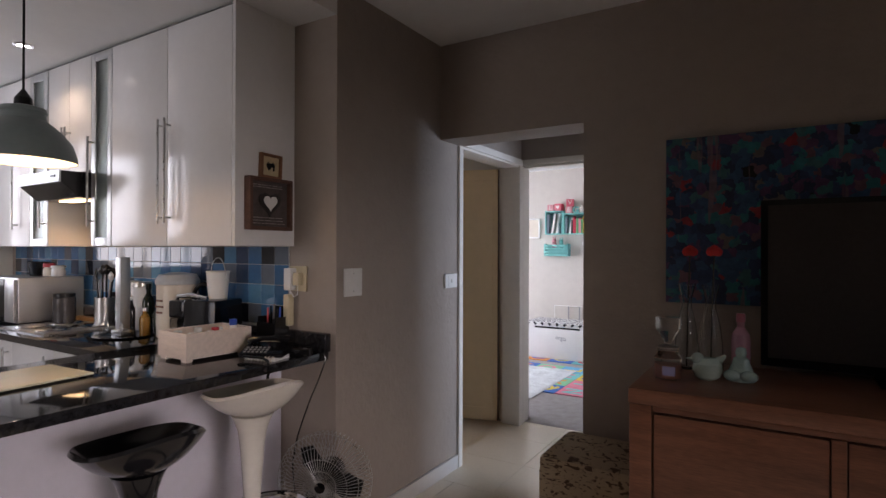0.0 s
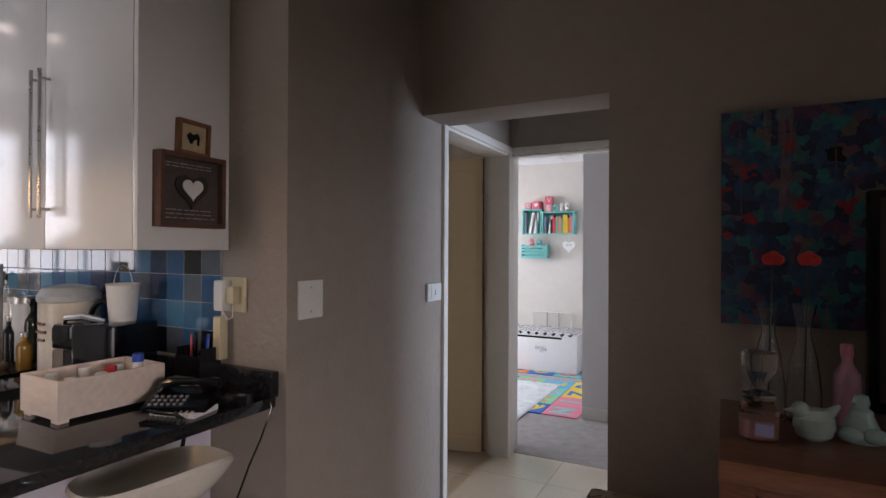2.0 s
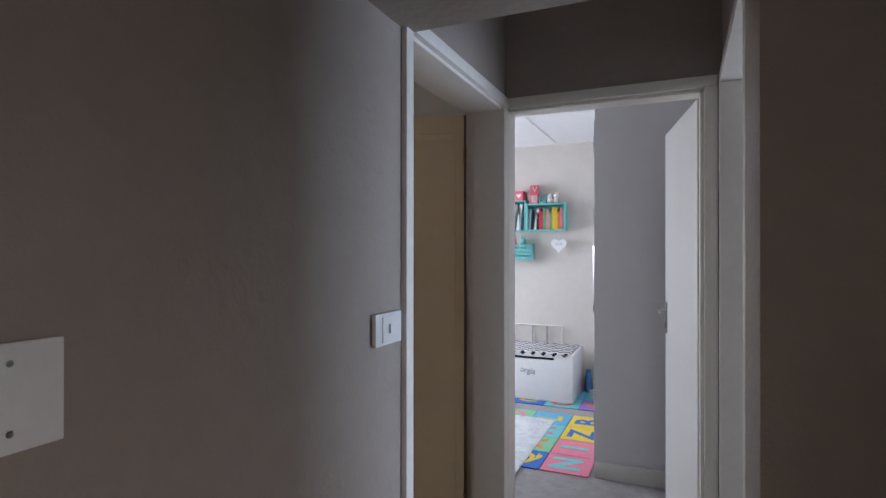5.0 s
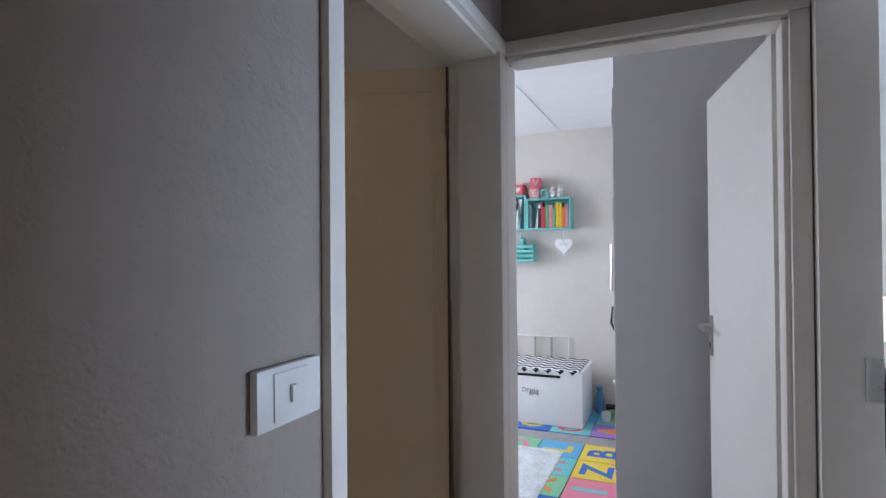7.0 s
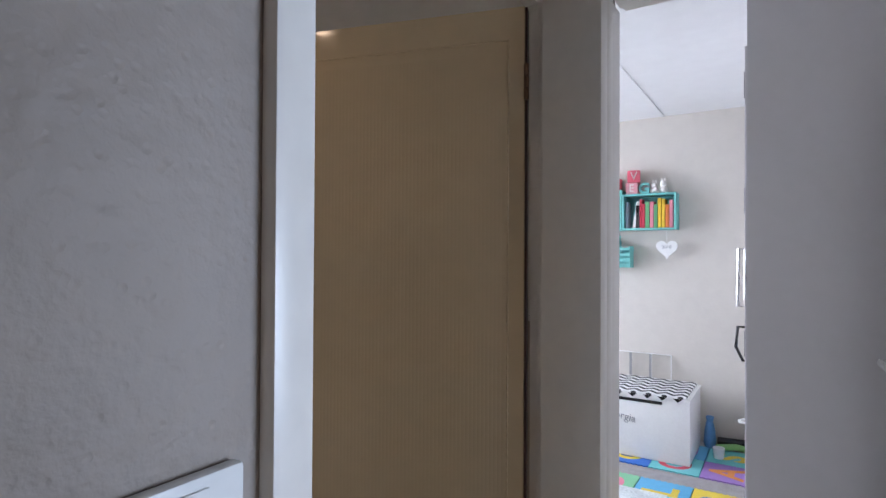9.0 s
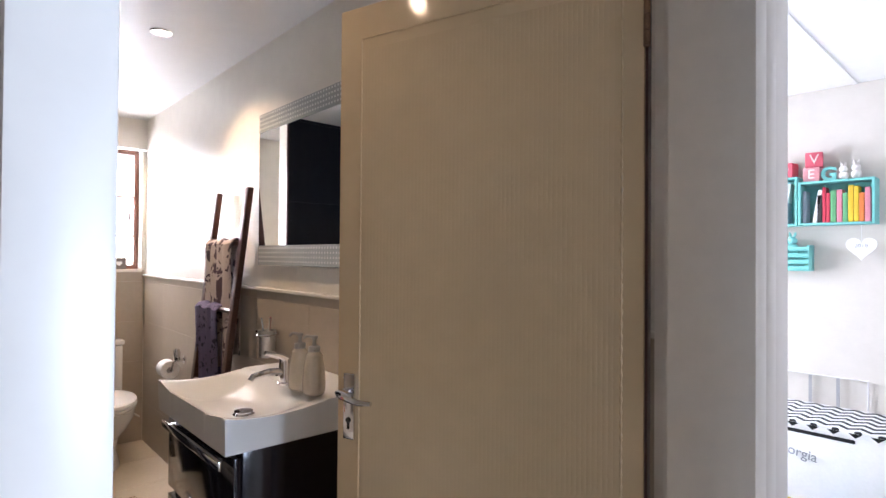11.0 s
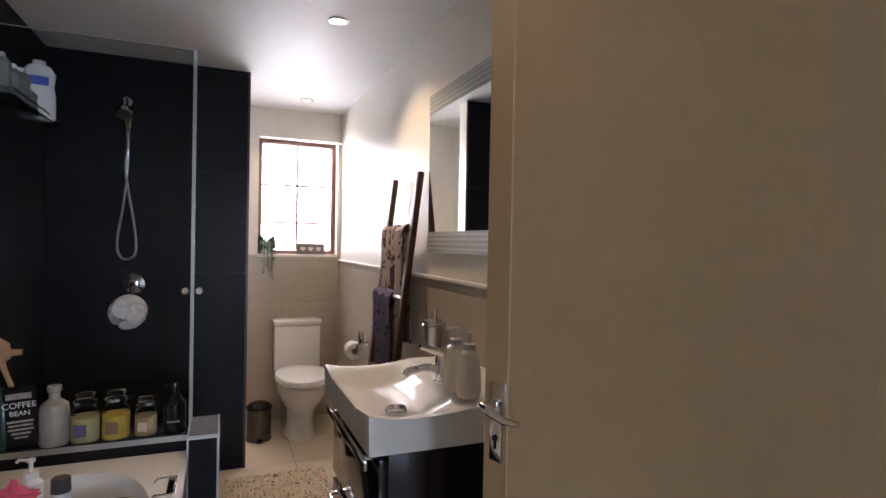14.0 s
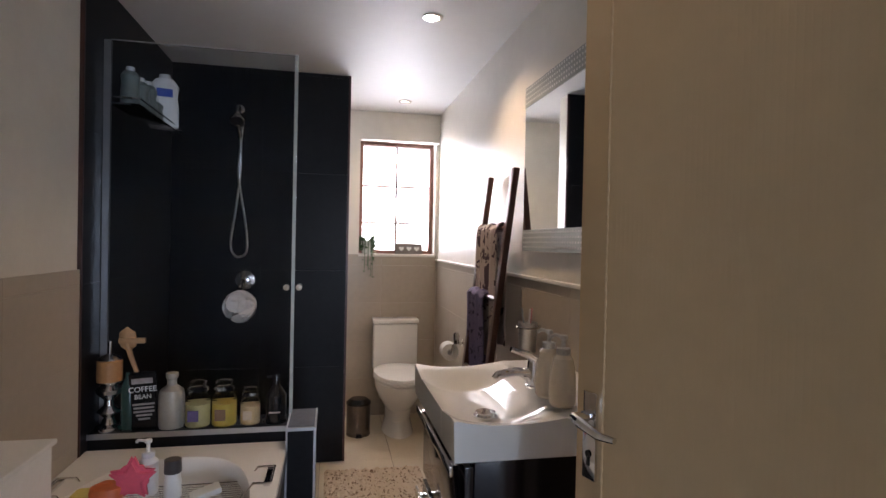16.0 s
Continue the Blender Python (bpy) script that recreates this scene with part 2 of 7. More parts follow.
structure("wall_kitchen_side", [((-5.16, -3.5, 0), (-5.0, 2.30, 1.17)), ((-5.16, -3.5, 2.2), (-5.0, 2.30, CEIL)), ((-5.16, -3.5, 1.17), (-5.0, 0.37, 2.2)), ((-5.16, 1.53, 1.17), (-5.0, 2.30, 2.2))], CREAM_WALL,
          "cream kitchen wall with a window opening", "wall")
structure("wall_patio", [((-5.16, -3.66, 0), (-4.4, -3.5, CEIL)), ((-2.0, -3.66, 0), (3.76, -3.5, CEIL)), ((-4.4, -3.66, 2.3), (-2.0, -3.5, CEIL))], TAUPE,
          "taupe wall with a patio door opening", "wall")
structure("wall_living_side", [((3.6, -3.5, 0), (3.76, 3.29, 0.45)), ((3.6, -3.5, 2.25), (3.76, 3.29, CEIL)), ((3.6, -3.5, 0.45), (3.76, -1.75, 2.25)), ((3.6, 0.55, 0.45), (3.76, 3.29, 2.25))], TAUPE, "taupe living room side wall with a window opening", "wall")
structure("ceiling_living", [((-1.60, -3.5, CEIL), (3.6, 4.40, CEIL + 0.1))], WHITE_CEIL, "white living room ceiling", "ceiling")
structure("ceiling_kitchen", [((-5.0, -3.5, KCEIL), (-1.60, 2.14, CEIL + 0.1))], WHITE_CEIL, "lower white kitchen ceiling", "ceiling")
structure("wall_bathroom_left", [((-6.1, 2.42, -0.06), (-1.76, 2.56, CEIL))], CREAM_WALL, "cream bathroom wall", "wall")
structure("wall_bathroom_right", [((-5.87, 4.36, -0.06), (-1.76, 4.50, CEIL))], CREAM_WALL, "cream glossy bathroom wall", "wall")
structure("wall_bathroom_far", [((-6.1, 2.56, -0.06), (-5.87, 4.50, 1.255)), ((-6.1, 2.56, 2.165), (-5.87, 4.50, CEIL)), ((-6.1, 2.56, 1.255), (-5.87, 3.72, 2.165)), ((-6.1, 4.33, 1.255), (-5.87, 4.50, 2.15))], CREAM_WALL,
          "cream bathroom end wall with a window opening", "wall")
structure("wall_shower", [((-5.12, 2.56, -0.06), (-4.99, 3.60, BCEIL))], CREAM_WALL, "shower partition wall", "wall")
structure("wall_bathroom_door_side", [((-1.80, 2.56, -0.06), (-1.764, 3.245, CEIL)), ((-1.80, 3.245, 2.08), (-1.764, 4.36, CEIL)), ((-1.80, 4.305, -0.06), (-1.764, 4.36, 2.08))], CREAM_WALL, "cream bathroom wall around the door", "wall")
structure("ceiling_bathroom", [((-5.87, 2.56, BCEIL), (-1.80, 4.36, BCEIL + 0.1))], SATIN_CEIL, "white satin bathroom ceiling", "ceiling")
structure("wall_nursery_far", [((-4.6, 7.45, 0), (-0.58, 7.60, CEIL))], NURSERY_WALL, "pale grey nursery wall", "wall")
structure("wall_nursery_window", [((-4.75, 4.40, 0), (-4.6, 7.6, 0.8)), ((-4.75, 4.40, 2.2), (-4.6, 7.6, CEIL)), ((-4.75, 4.40, 0.8), (-4.6, 5.0, 2.2)), ((-4.75, 6.8, 0.8), (-4.6, 7.6, 2.2))], NURSERY_WALL,
          "pale grey nursery wall with a window opening", "wall")
structure("wall_nursery_bathroom", [((-4.6, 4.50, 0), (-1.73, 4.53, CEIL)), ((-1.76, 4.40, 0), (-1.73, 4.50, CEIL))], NURSERY_WALL, "pale grey nursery wall backing the bathroom", "wall")
structure("wall_nursery_side", [((-0.70, 4.415, 0), (-0.58, 7.62, CEIL))], NURSERY_WALL, "pale grey nursery side wall", "wall")
structure("ceiling_nursery", [((-4.6, 4.40, NCEIL), (-0.70, 7.45, NCEIL + 0.1))], WHITE_CEIL, "white boarded nursery ceiling", "ceiling")
structure("wall_bedroom_far", [((-0.58, 7.62, 0), (3.2, 7.77, CEIL))], CREAM_WALL, "cream bedroom wall", "wall")
structure("wall_bedroom_window", [((3.2, 3.29, 0), (3.35, 7.77, 0.15)), ((3.2, 3.29, 2.0), (3.35, 7.77, CEIL)), ((3.2, 3.29, 0.15), (3.35, 4.0, 2.0)), ((3.2, 5.8, 0.15), (3.35, 7.77, 2.0))], CREAM_WALL,
          "cream bedroom wall with a window opening", "wall")
structure("ceiling_bedroom", [((-0.58, 3.29, CEIL), (3.2, 7.62, CEIL + 0.1))], WHITE_CEIL, "white bedroom ceiling", "ceiling")
structure("floor_living", [((-5.0, -3.5, -0.1), (3.6, 2.40, -0.008)), ((-1.70, 2.40, -0.1), (3.6, 4.33, -0.008))], GROUT, "grouted screed under cream floor tiles", "floor")
structure("floor_bathroom", [((-6.0, 2.56, -0.12), (-1.70, 4.36, -0.043))], GROUT, "grouted bathroom screed under cream tiles", "floor")
structure("floor_nursery", [((-4.6, 4.335, -0.1), (-0.70, 7.45, 0.0))], CARPET, "grey looped nursery carpet", "floor")
structure("floor_bedroom", [((-0.58, 3.29, -0.1), (3.2, 7.62, 0.0))], CARPET, "grey bedroom carpet", "floor")

# added unseen wall behind the walk, keeps kitchen light off the TV wall
structure("wall_light_block", [((-1.72, -3.5, 0), (-1.60, 0.62, CEIL))], TAUPE, "unseen taupe wall added to keep kitchen light off the living room", "wall")
structure("backdrop_bathroom", [((-8.2, 1.5, -1.0), (-8.1, 6.5, 5.0))], glow("overcast white sky", (0.95, 0.98, 1.0), 3.2), "overcast white sky outside the bathroom window", "backdrop")


def text_mesh(body, size, depth, mat, name, parent, m, label="", bold=0.0):
    cu = bpy.data.curves.new(name, 'FONT')
    cu.body, cu.size, cu.extrude, cu.align_x, cu.align_y, cu.offset = body, size, depth, 'CENTER', 'CENTER', bold
    tmp = bpy.data.objects.new("letters", cu)
    me = bpy.data.meshes.new_from_object(tmp)
    bpy.data.objects.remove(tmp)
    me.materials.clear()
    me.materials.append(mat)
    ob = new(name, me)
    ob.parent = parent
    ob.matrix_local = m
    if label:
        tagged(ob, label)
    return ob


def skirting(lo, hi, parent=None):
    structure("baseboard", [(lo, hi)], SKIRT, "painted skirting board along the wall", "skirting", 0.004)


skirting((-1.60, 2.14, 0), (-1.585, 3.24, 0.085))
skirting((-0.73, 3.025, 0), (3.6, 3.04, 0.085))
skirting((-1.352, 5.285, 0.0), (-0.72, 5.297, 0.1))

# ---- door frames and doors ----


def door_frame(name, label, strips):
    root = tagged(new(name), label, "door frame", kind="structure")
    for nm, boxes in strips:
        bm = bmesh.new()
        for lo, hi in boxes:
            box(bm, lo, hi, 0.004)
        part(nm, bm, FRAME_WHITE, root)
    return root


door_frame("door_1", "cream enamelled steel frame of the bathroom door", [
    ("jamb", [((-1.602, 3.245, 0), (-1.582, 3.290, 2.035)), ((-1.735, 3.247, 0), (-1.602, 3.288, 2.035)), ((-1.802, 3.247, 0), (-1.735, 3.294, 2.035))]),
    ("jamb", [((-1.735, 4.196, 0), (-1.588, 4.249, 2.035)), ((-1.802, 4.282, 0), (-1.736, 4.304, 2.035)), ((-1.762, 4.236, 0), (-1.736, 4.281, 2.035))]),
    ("head", [((-1.802, 3.245, 2.0355), (-1.582, 4.249, 2.08)), ((-1.735, 3.295, 2.02), (-1.60, 4.195, 2.035))])])
door_frame("door_2", "cream enamelled steel frame of the nursery door", [
    ("jamb", [((-1.609, 4.25, 0), (-1.600, 4.41, 2.035)), ((-1.600, 4.262, 0), (-1.594, 4.32, 2.035))]),
    ("jamb", [((-0.782, 4.238, 0), (-0.734, 4.412, 2.035)), ((-0.797, 4.262, 0), (-0.76, 4.36, 2.02))]),
    ("head", [((-1.587, 4.238, 2.0355), (-0.734, 4.412, 2.08)), ((-1.587, 4.262, 2.021), (-0.797, 4.36, 2.034))])])
frame3 = door_frame("door_3", "cream enamelled steel frame of the main bedroom door", [
    ("jamb", [((-0.732, 4.190, 0), (-0.598, 4.238, 2.035))]),
    ("jamb", [((-0.732, 3.292, 0), (-0.57, 3.34, 2.035))]),
    ("head", [((-0.732, 3.292, 2.0355), (-0.57, 4.238, 2.08))])])
box_part("strike_plate", (-0.638, 4.184, 1.0), (-0.600, 4.1895, 1.11), STEEL, frame3, 0.001, "worn steel strike plate")


def lever_handle(parent, x, z, side, lever_dir, mat):
    """A long plate with a lever, on the face y = side * 0.02 of a leaf."""
    y0 = side * 0.0205
    bm = bmesh.new()
    box(bm, (x - 0.018, min(y0, y0 + side * 0.007), z - 0.125), (x + 0.018, max(y0, y0 + side * 0.007), z + 0.045), 0.003)
    plate = part("handle_plate", bm, mat, parent, "chrome handle plate")
    bm = bmesh.new()
    tube(bm, [(x, y0, z), (x, y0 + side * 0.045, z), (x + lever_dir * 0.02, y0 + side * 0.05, z - 0.002), (x + lever_dir * 0.07, y0 + side * 0.05, z - 0.012), (x + lever_dir * 0.105, y0 + side * 0.046, z - 0.010)], [0.010, 0.010, 0.010, 0.008, 0.006], 10)
    part("lever", bm, mat, plate)
    bm = bmesh.new()
    lathe(bm, [(0.007, 0), (0.007, 0.002)], m=pose(x, y0 + side * 0.0075, z - 0.075, 90 if side < 0 else -90))
    box(bm, (x - 0.003, min(y0 + side * 0.007, y0 + side * 0.009), z - 0.098), (x + 0.003, max(y0 + side * 0.007, y0 + side * 0.009), z - 0.078))
    part("keyhole", bm, PLASTIC_B, plate)


def hinge(parent, z, y=-0.026):
    bm = bmesh.new()
    for k in range(3):
        lathe(bm, [(0.0065, 0), (0.0065, 0.028)], at=(-0.004, y + 0.004, z - 0.045 + k * 0.031), seg=10)
    part("hinge", bm, RUST, parent, "painted-over rusty butt hinge")


RUST = material("rusty painted steel", (0.20, 0.11, 0.06), 0.7, vary=0.5, scale=60)
# bathroom door, standing open into the bathroom
bath_door = thing("bathroom_door", "cream enamelled door with reeded panel, standing open", "door", pose(-1.783, 4.230, 0.005, 0, 0, 16.0))
box_part("leaf", (-0.778, -0.02, 0), (-0.009, 0.02, 2.015), DOOR_CREAM, bath_door, 0.003)
# dark strip imitates the shade between leaf and jamb
box_part("hinge_gap_shade", (-0.0088, -0.012, 0), (-0.003, 0.018, 2.015), WOOD_DARK, bath_door, 0.001, "dark strip imitating the shaded hinge gap")
bm = bmesh.new()
x = -0.690
while x < -0.06:
    for zz in ((0.13, 1.90),):
        v = [bm.verts.new((x + 0.0051 * math.sin(a) - 0.0, -0.0200 - 0.0002 * math.cos(a), zq)) for zq in zz for a in (-1.5, -0.75, 0, 0.75, 1.5)]
        for k in range(4):
            bm.faces.new((v[k], v[k + 1], v[k + 6], v[k + 5]))
    x += 0.0105
part("reeded_panel", bm, DOOR_CREAM, bath_door, "finely reeded vertical panel")
bm = bmesh.new()
for x0, z0, x1, z1 in ((-0.706, 0.1, -0.706, 1.93), (-0.05, 0.1, -0.05, 1.93), (-0.706, 1.93, -0.05, 1.93), (-0.706, 0.1, -0.05, 0.1)):
    n = int(math.hypot(x1 - x0, z1 - z0) / 0.006)
    tube(bm, [(x0 + (x1 - x0) * k / n, -0.0205, z0 + (z1 - z0) * k / n) for k in range(n + 1)], [0.0016 + 0.0016 * (k % 4 in (1, 2)) for k in range(n + 1)], 6)
part("rope_bead", bm, DOOR_CREAM, bath_door, "carved rope moulding round the panel")
lever_handle(bath_door, -0.735, 1.022, -1, 1, CHROME)
hinge(bath_door, 1.82)
hinge(bath_door, 0.22)
# nursery door, standing open into the nursery
nursery_door = thing("nursery_door", "off-white flush door standing open against the wall", "door", pose(-0.785, 4.395, 0.01, 0, 0, 101))
box_part("leaf", (0, -0.02, 0), (0.745, 0.02, 2.02), DOOR_WHITE, nursery_door, 0.003)
lever_handle(nursery_door, 0.70, 1.055, 1, -1, STEEL)

# ---- kitchen ----
TILE_COLOURS = [material("sea blue glazed tile", (0.07, 0.20, 0.34), 0.05, vary=0.25, scale=25, island=0.5),
                material("mid blue glazed tile", (0.04, 0.13, 0.27), 0.05, vary=0.25, scale=25, island=0.5),
                material("slate blue glazed tile", (0.11, 0.14, 0.18), 0.06, vary=0.25, scale=25, island=0.5),
                material("navy glazed tile", (0.02, 0.045, 0.10), 0.06, vary=0.3, scale=25, island=0.4),
                material("black glazed tile", (0.012, 0.014, 0.02), 0.05, vary=0.3, scale=25)]

FROST = glass("frosted glass", (0.80, 0.86, 0.84), 0.35)
GAP_HINGE_DARK = material("dark grey for shaded gap and hinges", (0.10, 0.11, 0.11), 0.6)


def bar_handle(parent, x, y, z0, z1, r=0.006):
    bm = bmesh.new()
    lathe(bm, [(r, 0), (r, z1 - z0)], at=(x, y, z0), seg=12)
    for z in (z0 + 0.03, z1 - 0.03):
        tube(bm, [(x, y, z), (x, y + 0.032, z)], r * 0.8, 8)
    part("handle", bm, STEEL, parent, "brushed steel bar handle")


def wall_unit(x0, x1, z0, handles, glazed=False, z1=2.434):
    if glazed:
        u = thing("wall_cupboard", "aluminium-framed glass door wall cupboard in a white row", "cupboard", group="kitchen wall cupboards")
    else:
        u = thing("wall_cupboard", "white laminate wall cupboard with steel bar handles", "cupboard", group="kitchen wall cupboards")
    box_part("body", (x0 + 0.001, 1.822, z0), (x1 - 0.001, 2.137, z1), WHITE_LAM if not glazed else ALU, u)
    if glazed:
        bm = bmesh.new()
        w = 0.045
        for lo, hi in (((x0 + 0.002, 1.80, z0), (x0 + w, 1.82, z1)), ((x1 - w, 1.80, z0), (x1 - 0.002, 1.82, z1)), ((x0 + w, 1.80, z0), (x1 - w, 1.82, z0 + w)), ((x0 + w, 1.80, z1 - w), (x1 - w, 1.82, z1))):
            box(bm, lo, hi, 0.001)
        d = part("door", bm, ALU, u, "aluminium door frame")
        box_part("pane", (x0 + w, 1.808, z0 + w), (x1 - w, 1.812, z1 - w), FROST, d, label="frosted glass pane")
    else:
        d = box_part("door", (x0 + 0.002, 1.80, z0), (x1 - 0.002, 1.82, z1), WHITE_LAM, u, 0.002)
    for hx, h0, h1 in handles:
        bar_handle(d, hx, 1.768, h0, h1)
    return u


first = wall_unit(-2.372, -1.892, 1.385, [(-2.345, 1.49, 1.99)])
box_part("end_panel", (-1.89, 1.80, 1.385), (-1.87, 2.137, 2.4495), WHITE_LAM, first, 0.001)
wall_unit(-2.872, -2.372, 1.385, [(-2.40, 1.49, 1.99)])
wall_unit(-3.086, -2.872, 1.385, [(-3.060, 1.49, 1.98)], True)
wall_unit(-3.335, -3.086, 1.80, [(-3.315, 1.83, 2.06)])
wall_unit(-3.585, -3.335, 1.80, [(-3.355, 1.83, 2.06)])
side_unit = wall_unit(-3.83, -3.60, 1.385, [(-3.625, 1.49, 1.75)], True)
box_part("end_panel", (-3.599, 1.80, 1.385), (-3.586, 2.137, 1.797), WHITE_LAM, side_unit, 0.001)
wall_unit(-4.30, -3.83, 1.385, [(-4.0, 1.49, 1.95)])
wall_unit(-4.90, -4.30, 1.385, [(-4.4, 1.49, 1.95)])
# filler strip whose dark colour stands for the shade over the cupboards
structure("trim", [((-4.9, 1.815, 2.435), (-1.892, 2.137, 2.4495))], GAP_HINGE_DARK, "dark filler strip coloured as the shade above the wall cupboards", "trim")

hood = thing("cooker_hood", "slim steel and black cooker hood under the cupboards", "cooker hood")
bm = bmesh.new()
HOOD_AXES = Matrix(((0, 0, 1, -3.585), (1, 0, 0, 0), (0, 1, 0, 0), (0, 0, 0, 1)))
prism(bm, [(1.655, 1.725), (1.742, 1.648), (2.13, 1.648), (2.13, 1.797), (1.655, 1.783)], 0.495, m=HOOD_AXES)
part("body", bm, PLASTIC_B, hood)
bm = bmesh.new()
prism(bm, [(1.644, 1.724), (1.650, 1.720), (1.6545, 1.724), (1.6545, 1.786), (1.648, 1.786)], 0.495, m=HOOD_AXES)
part("visor", bm, ALU, hood, "brushed aluminium front strip")
box_part("switch", (-3.18, 1.641, 1.75), (-3.13, 1.6475, 1.762), PLASTIC_B, hood)
box_part("lamp_lens", (-3.45, 1.80, 1.641), (-3.2, 1.87, 1.6475), glow("warm hood lamp", (1.0, 0.7, 0.35), 5), hood, label="lit warm hood lamp")
spot_lamp("hood_lamp", (-3.32, 1.87, 1.63), 5, (1.0, 0.62, 0.28), 140)

counter = thing("worktop", "polished black granite worktop with breakfast bar", "worktop")
bm = bmesh.new()
box(bm, (-4.99, 1.56, 0.862), (-2.5, 2.135, 0.90), 0.004)
box(bm, (-2.5, 0.64, 0.862), (-1.64, 2.135, 0.90), 0.004)
part("slab", bm, GRANITE, counter)
box_part("upstand", (-4.99, 2.10, 0.901), (-1.625, 2.132, 0.985), GRANITE, counter, 0.002)


def base_unit(x0, x1):
    u = thing("base_cupboard", "white laminate base cupboard with bar handle", "cupboard", group="kitchen base cupboards")
    box_part("body", (x0 + 0.001, 1.622, 0.1), (x1 - 0.001, 2.12, 0.861), WHITE_LAM, u)
    box_part("plinth", (x0 + 0.001, 1.66, 0.0), (x1 - 0.001, 2.12, 0.1), PLASTIC_B, u)
    d = box_part("door", (x0 + 0.002, 1.60, 0.11), (x1 - 0.002, 1.62, 0.855), WHITE_LAM, u, 0.002)
    bar_handle(d, x1 - 0.04, 1.57, 0.6, 0.82)


for k in range(5):
    base_unit(-4.99 + 0.49 * k, -4.99 + 0.49 * (k + 1))
bar = thing("breakfast_bar_base", "pale lilac panel under the granite breakfast bar", "kitchen island")
box_part("panel", (-1.97, 0.64, 0.0), (-1.95, 2.132, 0.861), PURPLE_PANEL, bar)
box_part("body", (-2.47, 0.64, 0.0), (-1.971, 1.59, 0.861), WHITE_LAM, bar)

# things on the worktop
CRATE_W = material("whitewashed wood", (0.70, 0.59, 0.51), 0.6, vary=0.15, scale=9, bump=0.2, grain=(1, 6, 6))
RED = material("red plastic", (0.5, 0.03, 0.04), 0.35)
BLUE = material("blue plastic", (0.02, 0.07, 0.40), 0.35)
CREAM_PL = material("cream enamel", (0.66, 0.60, 0.50), 0.2, vary=0.06)
crate = thing("wooden_crate", "small whitewashed wooden crate full of medicine bottles", "crate", pose(-2.035, 1.778, 0.9, 0, 0, -3))
hx, hy, hz = 0.11, 0.155, 0.12
for nm, lo, hi in (("side_board", (-hx, -hy, 0.012), (-hx + 0.012, hy, hz)), ("side_board", (hx - 0.012, -hy, 0.012), (hx, hy, hz)), ("end_board", (-hx + 0.012, -hy, 0.012), (hx - 0.012, -hy + 0.012, hz)),
                   ("end_board", (-hx + 0.012, hy - 0.012, 0.012), (hx - 0.012, hy, hz)), ("bottom_board", (-hx + 0.012, -hy + 0.012, 0.012), (hx - 0.012, hy - 0.012, 0.022))):
    box_part(nm, lo, hi, CRATE_W, crate, 0.002)
for sx in (-1, 1):
    for sy in (-1, 1):
        box_part("foot", (sx * (hx - 0.03) - 0.02, sy * (hy - 0.02) - 0.015, 0), (sx * (hx - 0.03) + 0.02, sy * (hy - 0.02) + 0.015, 0.0125), CRATE_W, crate, 0.002)


def bottle(name, label, at, r, h, mat, cap_mat, neck=0.45, cap=0.12, category="bottle", label_mat=None, base=None):
    b = thing(name, label, category, pose(*at))
    bm = bmesh.new()
    s = h * (1 - cap)
    lathe(bm, [(r * 0.86, 0), (r, s * 0.03), (r, s * 0.66), (r * 0.92, s * 0.76), (r * neck, s * 0.9), (r * neck, s)], seg=20)
    body = part("body", bm, mat, b)
    bm = bmesh.new()
    lathe(bm, [(r * neck * 1.15, s), (r * neck * 1.2, s + 0.003), (r * neck * 1.15, h - 0.002), (r * neck, h)], seg=16)
    part("cap", bm, cap_mat, b)
    if label_mat:
        bm = bmesh.new()
        lathe(bm, [(r * 1.012, s * 0.15), (r * 1.012, s * 0.58)], seg=20)
        part("sticker", bm, label_mat, body)
    return b


rnd = random.Random(4)
for k, (dx, dy, cm) in enumerate([(-0.05, -0.1, PLASTIC_W), (0.04, -0.09, PLASTIC_W), (-0.045, -0.01, PLASTIC_W), (0.05, -0.01, PLASTIC_W), (-0.04, 0.09, PLASTIC_W), (0.045, 0.105, BLUE), (0.0, 0.045, RED)]):
    p = crate.matrix_world @ Vector((dx, dy, 0.0225))
    bottle("medicine_bottle", "small medicine bottle standing in the crate", (p.x, p.y, p.z), 0.024, (0.13 if cm is BLUE else 0.088 + 0.022 * rnd.random()), PLASTIC_W, cm, 0.6, 0.2)

KEY_GREY = material("worn grey keys", (0.20, 0.20, 0.20), 0.4, vary=0.1)
phone = thing("telephone", "black corded desk telephone on the breakfast bar", "telephone", pose(-1.755, 1.875, 0.9165, 0, 0, 30) @ Matrix.Scale(0.85, 4))
bm = bmesh.new()
prism(bm, [(-0.085, 0), (0.085, 0), (0.085, 0.050), (0.055, 0.054), (-0.085, 0.020)], 0.21, m=Matrix(((0, 0, 1, -0.105), (1, 0, 0, 0), (0, 1, 0, 0), (0, 0, 0, 1))))
part("body", bm, PLASTIC_B, phone)
bm = bmesh.new()
tube(bm, [(-0.105, 0.045, 0.058), (-0.085, 0.043, 0.068), (-0.03, 0.042, 0.076), (0.03, 0.042, 0.076), (0.085, 0.043, 0.072), (0.105, 0.045, 0.068)], [0.019, 0.02, 0.013, 0.013, 0.02, 0.019], 12)
part("handset", bm, PLASTIC_B, phone)
for i in range(6):
    for j in range(3):
        y = -0.074 + 0.026 * j
        z = 0.020 + (y + 0.085) * 0.243
        bm = bmesh.new()
        box(bm, (-0.092 + 0.021 * i, y, z - 0.004), (-0.081 + 0.021 * i, y + 0.011, z + 0.0065), 0.002)
        part("key", bm, KEY_GREY, phone)
bm = bmesh.new()
